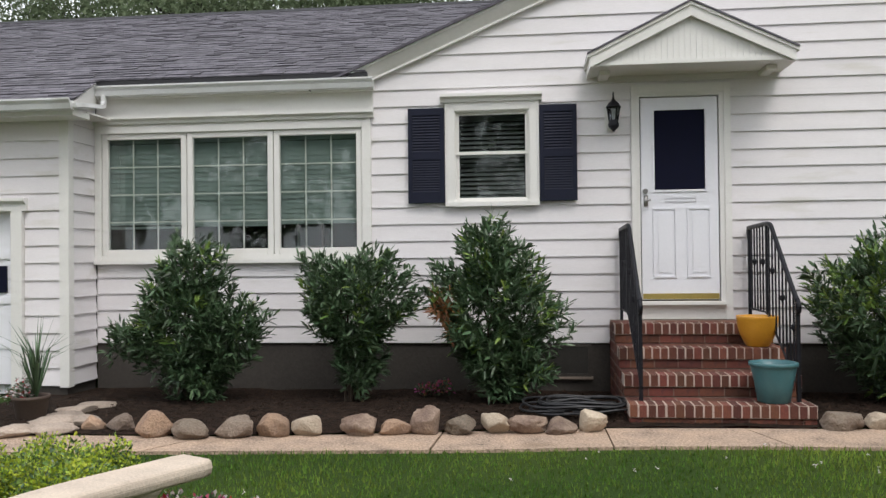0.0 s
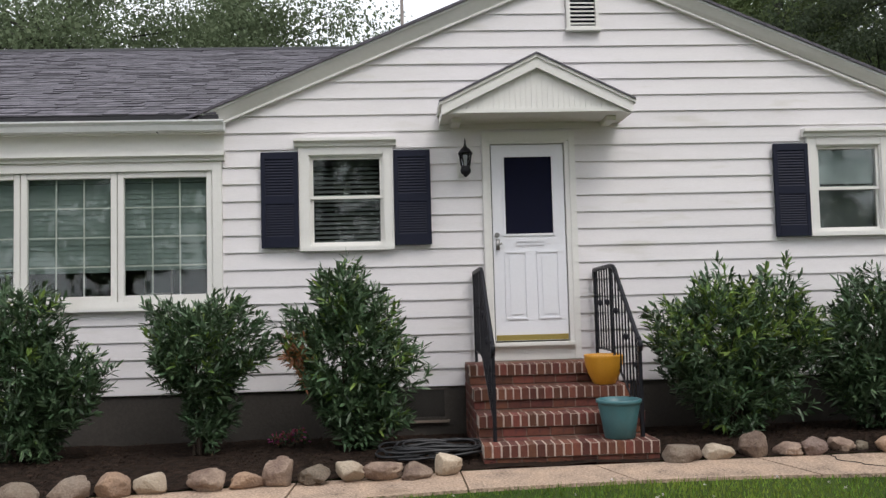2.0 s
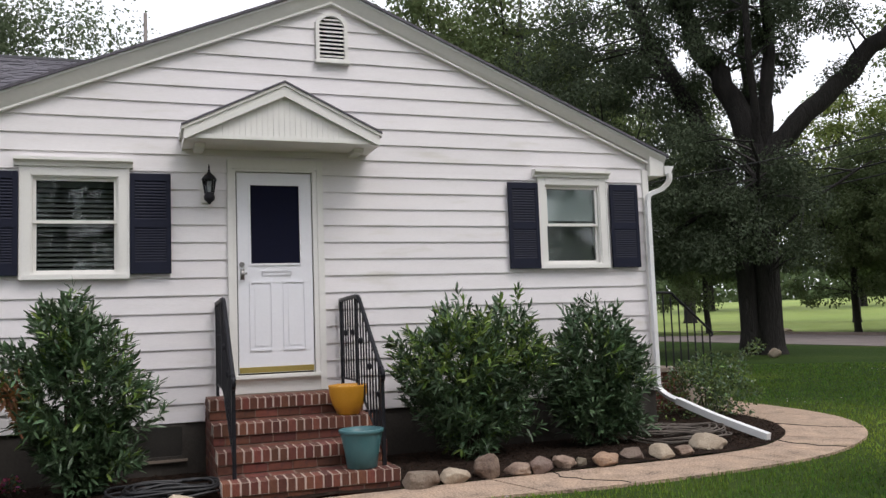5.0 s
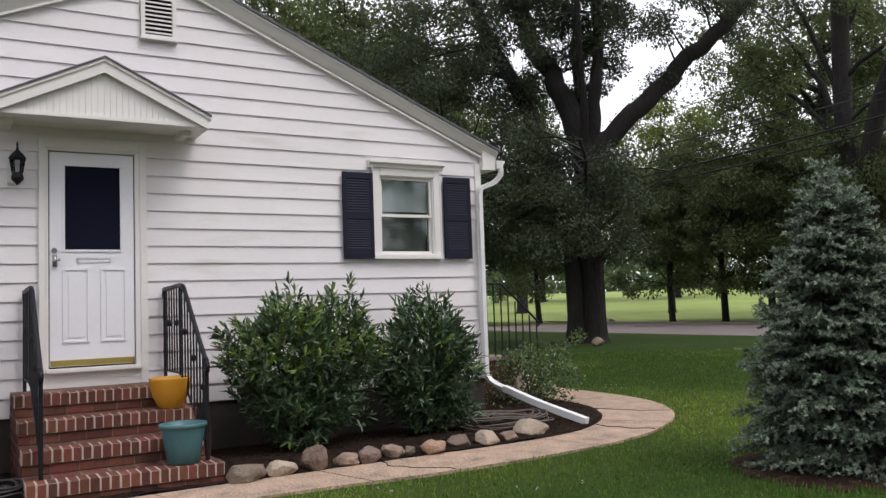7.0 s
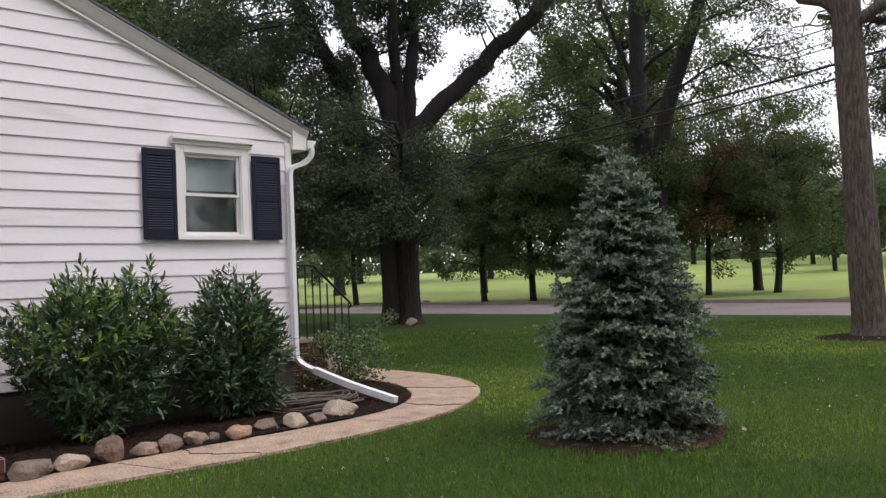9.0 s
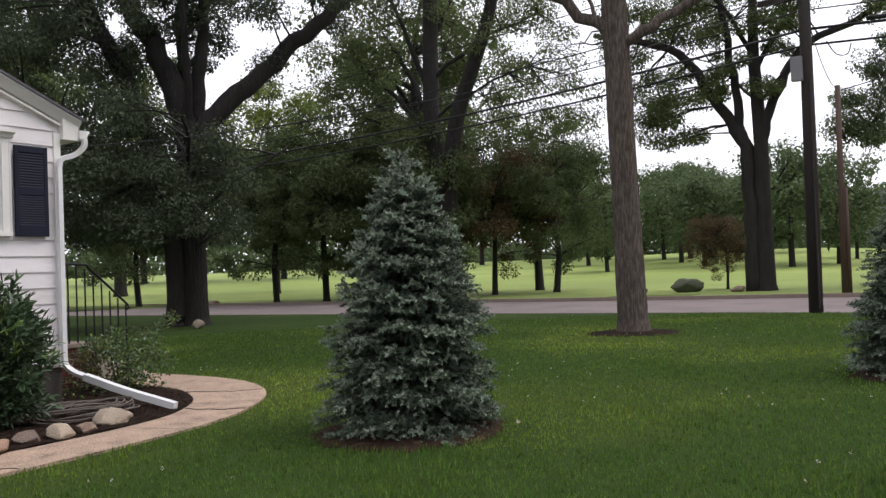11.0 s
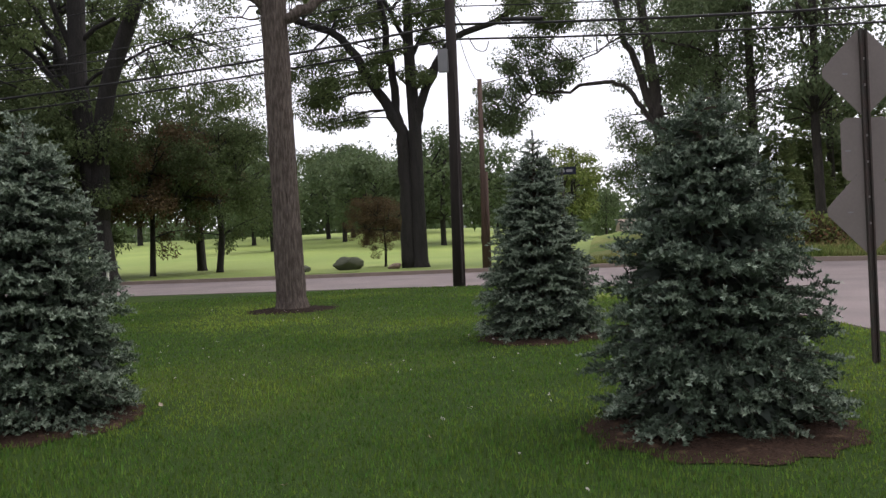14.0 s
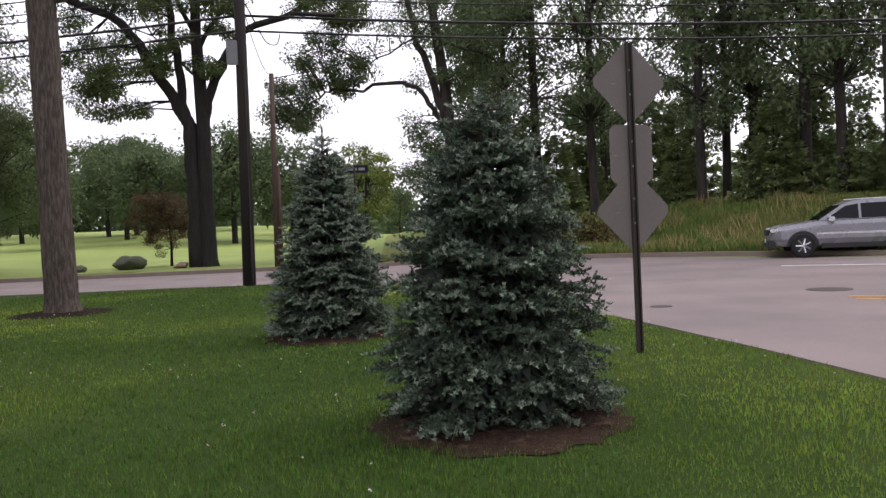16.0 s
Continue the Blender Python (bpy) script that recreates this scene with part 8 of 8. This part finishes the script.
def car():
    # a passing car, held still at one spot of its way
    t = thing("parked_car", "silver grey sport utility car on the road", "car", (22.35, -21.75, 0.012), 72)
    t.matrix_world = t.matrix_world @ Matrix.Scale(0.90, 4)
    # x runs forward, y to its left side
    upper = [(1.05, 1.09), (0.35, 1.56), (0.05, 1.69), (-0.9, 1.75), (-1.9, 1.71), (-2.18, 1.62), (-2.32, 1.13)]
    # the body: sections from nose to tail, each x, underside, top, half-widths at the sill, the waist and the shoulder
    body = Mesh()
    sections = [(2.40, 0.52, 0.74, 0.58, 0.66, 0.58), (2.33, 0.40, 0.90, 0.76, 0.82, 0.70), (2.08, 0.36, 1.00, 0.84, 0.92, 0.78), (1.30, 0.36, 1.09, 0.88, 0.945, 0.84), (0.92, 0.36, 1.15, 0.88, 0.95, 0.87),
                (-1.80, 0.36, 1.19, 0.88, 0.95, 0.88), (-2.22, 0.40, 1.19, 0.86, 0.93, 0.85), (-2.38, 0.48, 1.06, 0.78, 0.86, 0.78)]
    for x, zb, zt, wb, wm, wt in sections:
        body.v += [(x, s * w, z) for s, w, z in ((-1, wb, zb), (-1, wm, zb + 0.22), (-1, wm, zt - 0.17), (-1, wt, zt - 0.03), (-1, wt - 0.12, zt), (1, wt - 0.12, zt), (1, wt, zt - 0.03), (1, wm, zt - 0.17), (1, wm, zb + 0.22), (1, wb, zb))]
    q = 10
    body.f = [(i * q + j, i * q + (j + 1) % q, (i + 1) * q + (j + 1) % q, (i + 1) * q + j) for i in range(len(sections) - 1) for j in range(q)] + [tuple(range(q))[::-1], tuple((len(sections) - 1) * q + j for j in range(q))]
    part("body", body, CAR["paint"], t, bevel=0.02)
    cab = Mesh()
    n = len(upper)
    low_pts = [(x, z) for x, z in upper]
    cab.add([(x, -0.90 + 0.20 * (z - 1.09) / 0.66, z) for x, z in low_pts] + [(x, 0.90 - 0.20 * (z - 1.09) / 0.66, z) for x, z in low_pts],
            [tuple(range(n))[::-1], tuple(range(n, 2 * n))] + [(i, (i + 1) % n, n + (i + 1) % n, n + i) for i in range(n)])
    part("cabin", cab, CAR["paint"], t, bevel=0.04)
    for s in (-1, 1):
        def on(x, z):
            return (x, s * (0.905 - 0.20 * (z - 1.09) / 0.66), z)
        for pts in ([(0.78, 1.16), (0.22, 1.54), (-0.15, 1.60), (-0.15, 1.16)], [(-0.22, 1.16), (-0.22, 1.61), (-1.10, 1.62), (-1.10, 1.17)], [(-1.18, 1.18), (-1.18, 1.61), (-1.85, 1.58), (-2.05, 1.22)]):
            m = Mesh()
            m.add([on(x, z) for x, z in pts], [(0, 1, 2, 3) if s > 0 else (3, 2, 1, 0)])
            m.v += [(x, y - s * 0.03, z) for x, y, z in m.v[:4]]
            m.f += [(0, 1, 5, 4), (1, 2, 6, 5), (2, 3, 7, 6), (3, 0, 4, 7)]
            part("side_window", m, CAR["glass"], t, "dark side window")
        part("mirror", Mesh().box(0.55, 0.72, s * 0.93 - 0.10 * (s < 0), s * 0.93 + 0.10 * (s > 0), 1.10, 1.24), CAR["chrome"], t, bevel=0.02)
        part("sill_trim", Mesh().box(-1.1, 1.05, s * 0.945 - 0.01, s * 0.945 + 0.01, 0.70, 0.76), CAR["chrome"], t)
        part("rocker", Mesh().box(-1.0, 0.95, s * 0.93 - 0.02, s * 0.93 + 0.02, 0.28, 0.42), CAR["trim"], t, bevel=0.01)
        part("headlight", Mesh().box(2.12, 2.40, s * 0.70 - 0.14, s * 0.70 + 0.17, 0.80, 0.93), CAR["chrome"], t, bevel=0.03)
        part("tail_light", Mesh().box(-2.42, -2.2, s * 0.75 - 0.1, s * 0.75 + 0.18, 0.9, 1.12), M["petal_red"], t, bevel=0.03)
        for x in (1.46, -1.45):
            ac = [(x + 0.46 * math.cos(a), 0.37 + 0.46 * math.sin(a)) for a in np.linspace(0, math.pi, 12)]
            part("wheel_arch", Mesh().extrude(ac, "y", s * 0.90 - 0.05, s * 0.90 + 0.05), CAR["trim"], t)
            w = part("wheel", Mesh().tube([(x, s * 0.90 - 0.11, 0.37), (x, s * 0.90 - 0.08, 0.37), (x, s * 0.90 + 0.06, 0.37), (x, s * 0.90 + 0.09, 0.37)], [0.34, 0.375, 0.375, 0.34], 28), CAR["tyre"], t, smooth=False)
            part("rim", Mesh().tube([(x, s * 0.90 + s * 0.08, 0.37), (x, s * 0.90 + s * 0.095, 0.37)], [0.25, 0.235], 24), CAR["trim"], w)
            for k in range(7):
                a = k * 6.283 / 7
                part("spoke", Mesh().tube([(x, s * 1.0, 0.37), (x + 0.23 * math.cos(a), s * 0.998, 0.37 + 0.23 * math.sin(a))], [0.035, 0.026], 5), CAR["chrome"], w)
    wsm = Mesh().add([(1.0, -0.84, 1.135), (1.0, 0.84, 1.135), (0.37, 0.72, 1.56), (0.37, -0.72, 1.56)], [(0, 1, 2, 3)])
    wsm.v += [(x - 0.03, y, z - 0.03) for x, y, z in wsm.v[:4]]
    wsm.v[:4] = [(x + 0.02, y, z + 0.015) for x, y, z in wsm.v[:4]]
    wsm.f += [(0, 1, 5, 4), (1, 2, 6, 5), (2, 3, 7, 6), (3, 0, 4, 7)]
    part("windscreen", wsm, CAR["glass"], t, "dark windscreen")
    part("grille", Mesh().box(2.34, 2.44, -0.5, 0.5, 0.70, 0.88), CAR["trim"], t, bevel=0.02)
    part("front_bumper", Mesh().box(2.25, 2.46, -0.88, 0.88, 0.30, 0.55), CAR["trim"], t, bevel=0.04)
    part("number_plate", Mesh().box(2.455, 2.47, -0.16, 0.16, 0.48, 0.58), M["trim"], t)
    part("roof_rail", Mesh().tube([(0.0, 0.62, 1.74), (-1.8, 0.62, 1.76)], 0.018, 6), CAR["chrome"], t)
    part("roof_rail", Mesh().tube([(0.0, -0.62, 1.74), (-1.8, -0.62, 1.76)], 0.018, 6), CAR["chrome"], t)


car()
# road markings and covers
structure("road_line", ribbon(Mesh(), [(18.93, -18.2), (17.2, -20.9)], [(19.05, -18.27), (17.32, -20.97)], 0.017, 0.004), M["trim"], "white road line", category="road marking")
structure("road_line", ribbon(Mesh(), [(11.40, -15.75), (10.75, -16.9)], [(11.28, -15.72), (10.63, -16.87)], 0.017, 0.004), M["yellow"], "yellow road line", category="road marking")
structure("road_line", ribbon(Mesh(), [(10.95, -15.62), (10.30, -16.77)], [(10.83, -15.59), (10.18, -16.74)], 0.017, 0.004), M["yellow"], "yellow road line", category="road marking")
structure("manhole_cover", Mesh().lathe([(0.36, 0.0), (0.36, 0.018), (0.33, 0.02)], 12.56, -16.08, 0, 24), M["post"], "round dark manhole cover", category="manhole")
structure("manhole_cover", Mesh().lathe([(0.16, 0.0), (0.16, 0.018), (0.14, 0.02)], 11.25, -12.86, 0, 18), M["post"], "small round valve cover", category="manhole")

# ---- grass ----
def grass(name, label, count, place, height, width, mat, seed, lean=0.5):
    """Blades of grass, each a bent triangle."""
    rng = np.random.default_rng(seed)
    xy = place(rng, count)
    n = len(xy)
    z = bank(xy[:, 0], xy[:, 1])
    d = np.hypot(xy[:, 0] + 1.0, xy[:, 1] + 9.0)
    tuft = 0.75 + 0.5 * (0.5 + 0.5 * np.sin(2.1 * xy[:, 0] + np.sin(1.7 * xy[:, 1]))) * (0.5 + 0.5 * np.sin(1.9 * xy[:, 1] + 1.3 * np.sin(1.1 * xy[:, 0])))
    h = (height * rng.uniform(0.55, 1.25, n) * tuft)[:, None]
    w = (width * (1 + d / 7.0) * rng.uniform(0.7, 1.3, n))[:, None]
    a = rng.uniform(0, 6.283, n)
    side = np.stack([np.cos(a), np.sin(a), np.zeros(n)], 1)
    b = rng.uniform(0, 6.283, n)
    tip = np.stack([np.cos(b), np.sin(b), np.zeros(n)], 1) * rng.uniform(0.1, lean, (n, 1)) * h
    p = np.stack([xy[:, 0], xy[:, 1], z - 0.005], 1)
    tri = np.stack([p - side * w / 2, p + side * w / 2, p + tip + np.array([0, 0, 1]) * h], 1)
    return tagged(part(name, quads(name, tri, M[mat]), None), label, "grass", "", "stuff")


walk_line = np.array([(p.x, p.y) for p in walk_b])
near_pts = np.array([(p.x, p.y) for p in near_line])


def on_lawn(xy):
    """Away from the walk, the street and the mulch rings."""
    keep = np.ones(len(xy), bool)
    keep &= ~((xy[:, 0] < 5.2) & (xy[:, 1] > np.interp(xy[:, 0], walk_line[:70, 0], walk_line[:70, 1]) - 0.005))
    keep &= ~((xy[:, 0] >= 5.2) & (xy[:, 0] < 7.3) & (xy[:, 1] > -2.2) & (xy[:, 0] < np.interp(xy[:, 1], walk_line[66:, 1], walk_line[66:, 0])))
    order = np.argsort(near_pts[:, 0])
    edge_y = np.interp(xy[:, 0], near_pts[order, 0], near_pts[order, 1])
    keep &= ~((xy[:, 1] < edge_y + 0.02) & (xy[:, 0] < 20.6) & (xy[:, 1] < -7))
    order = np.argsort(near_pts[:, 1])
    keep &= xy[:, 0] < np.interp(xy[:, 1], near_pts[order, 1], near_pts[order, 0]) - 0.02
    for x, y, r in ((4.95, -4.46, 0.80), (9.85, -8.15, 0.78), (4.72, -9.70, 0.76), (15.42, -2.60, 0.85)):
        keep &= np.hypot(xy[:, 0] - x, xy[:, 1] - y) > r * (0.98 + 0.12 * np.sin(7 * np.arctan2(xy[:, 1] - y, xy[:, 0] - x)) * np.sin(31 * xy[:, 0]))
    return xy[keep]


def fan(rng, count):
    """Over the whole front lawn, thinning outwards."""
    r = 0.2 + 23.5 * rng.random(count) ** 1.25
    a = np.radians(rng.uniform(-40, 215, count))
    return on_lawn(np.stack([-1.0 + r * np.cos(a), -9.0 + r * np.sin(a)], 1))


grass("lawn_grass", "short green lawn grass with paler patches", 700000, fan, 0.042, 0.0062, "blade", 90)


def bank_place(rng, count):
    s, d = rng.random(count), 0.2 + 13.0 * rng.random(count) ** 1.4
    i = s * 42 + 44
    fx = np.interp(i, np.arange(len(far_line)), [p.x for p in far_line])
    fy = np.interp(i, np.arange(len(far_line)), [p.y for p in far_line])
    return np.stack([fx + 0.45 + d * 0.70, fy - d * 0.72], 1)


grass("bank_grass", "rough tall yellow-green grass on the bank", 85000, bank_place, 0.36, 0.013, "wild", 91, 0.8)


# white clover heads scattered in the lawn
rng_c = np.random.default_rng(92)
spots = fan(rng_c, 2600)
spots = spots[(np.sin(spots[:, 0] * 0.9 + 1) + np.sin(spots[:, 1] * 1.3) + rng_c.normal(0, 0.7, len(spots))) > 0.5]
heads = np.concatenate([np.repeat(spots, 6, 0), np.full((len(spots) * 6, 1), 0.055)], 1) + rng_c.normal(0, 0.004, (len(spots) * 6, 3))
ways_c = unit(rng_c.normal(size=heads.shape) + np.array([0, 0, 0.8]))
tagged(part("clover_flowers", quads("clover_flowers", leaf_quads(rng_c, heads, ways_c, 0.014, 0.009), M["petal_white"]), None), "small white clover heads scattered in the lawn", "flowers", "", "stuff")


def tuft_place(rng, count):
    xy = bank_place(rng, count)
    keep = np.sin(xy[:, 0] * 1.1 + 0.6 * xy[:, 1]) + np.sin(1.7 * xy[:, 1] - 0.4 * xy[:, 0]) > 0.35
    return xy[keep]


grass("seed_grass", "tall tan seed heads among the bank grass", 15000, tuft_place, 0.60, 0.010, "tan_grass", 93, 0.6)

# chips of bark over the planting bed
rng_b = np.random.default_rng(94)
u_b, v_b = rng_b.uniform(6, len(walk_a) - 2, 15000), rng_b.uniform(0.01, 0.98, 15000)
ax = np.interp(u_b, np.arange(len(walk_a)), [p.x for p in walk_a])
ay = np.interp(u_b, np.arange(len(walk_a)), [p.y for p in walk_a])
hx_b = np.interp(u_b, np.arange(len(house_line)), [p.x for p in house_line])
hy_b = np.interp(u_b, np.arange(len(house_line)), [p.y for p in house_line])
chips = np.stack([ax + (hx_b - ax) * v_b, ay + (hy_b - ay) * v_b, 0.022 + 0.05 * np.sin(np.pi * np.minimum(1, v_b + 0.15))], 1)
way_b = unit(rng_b.normal(size=chips.shape) * np.array([1, 1, 0.25]))
tagged(part("bark_chips", quads("bark_chips", leaf_quads(rng_b, chips, way_b, 0.032, 0.015, 0, 0.1, 0.8), M["chip"]), None), "loose bark chips over the planting bed", "bark chips", "", "stuff")
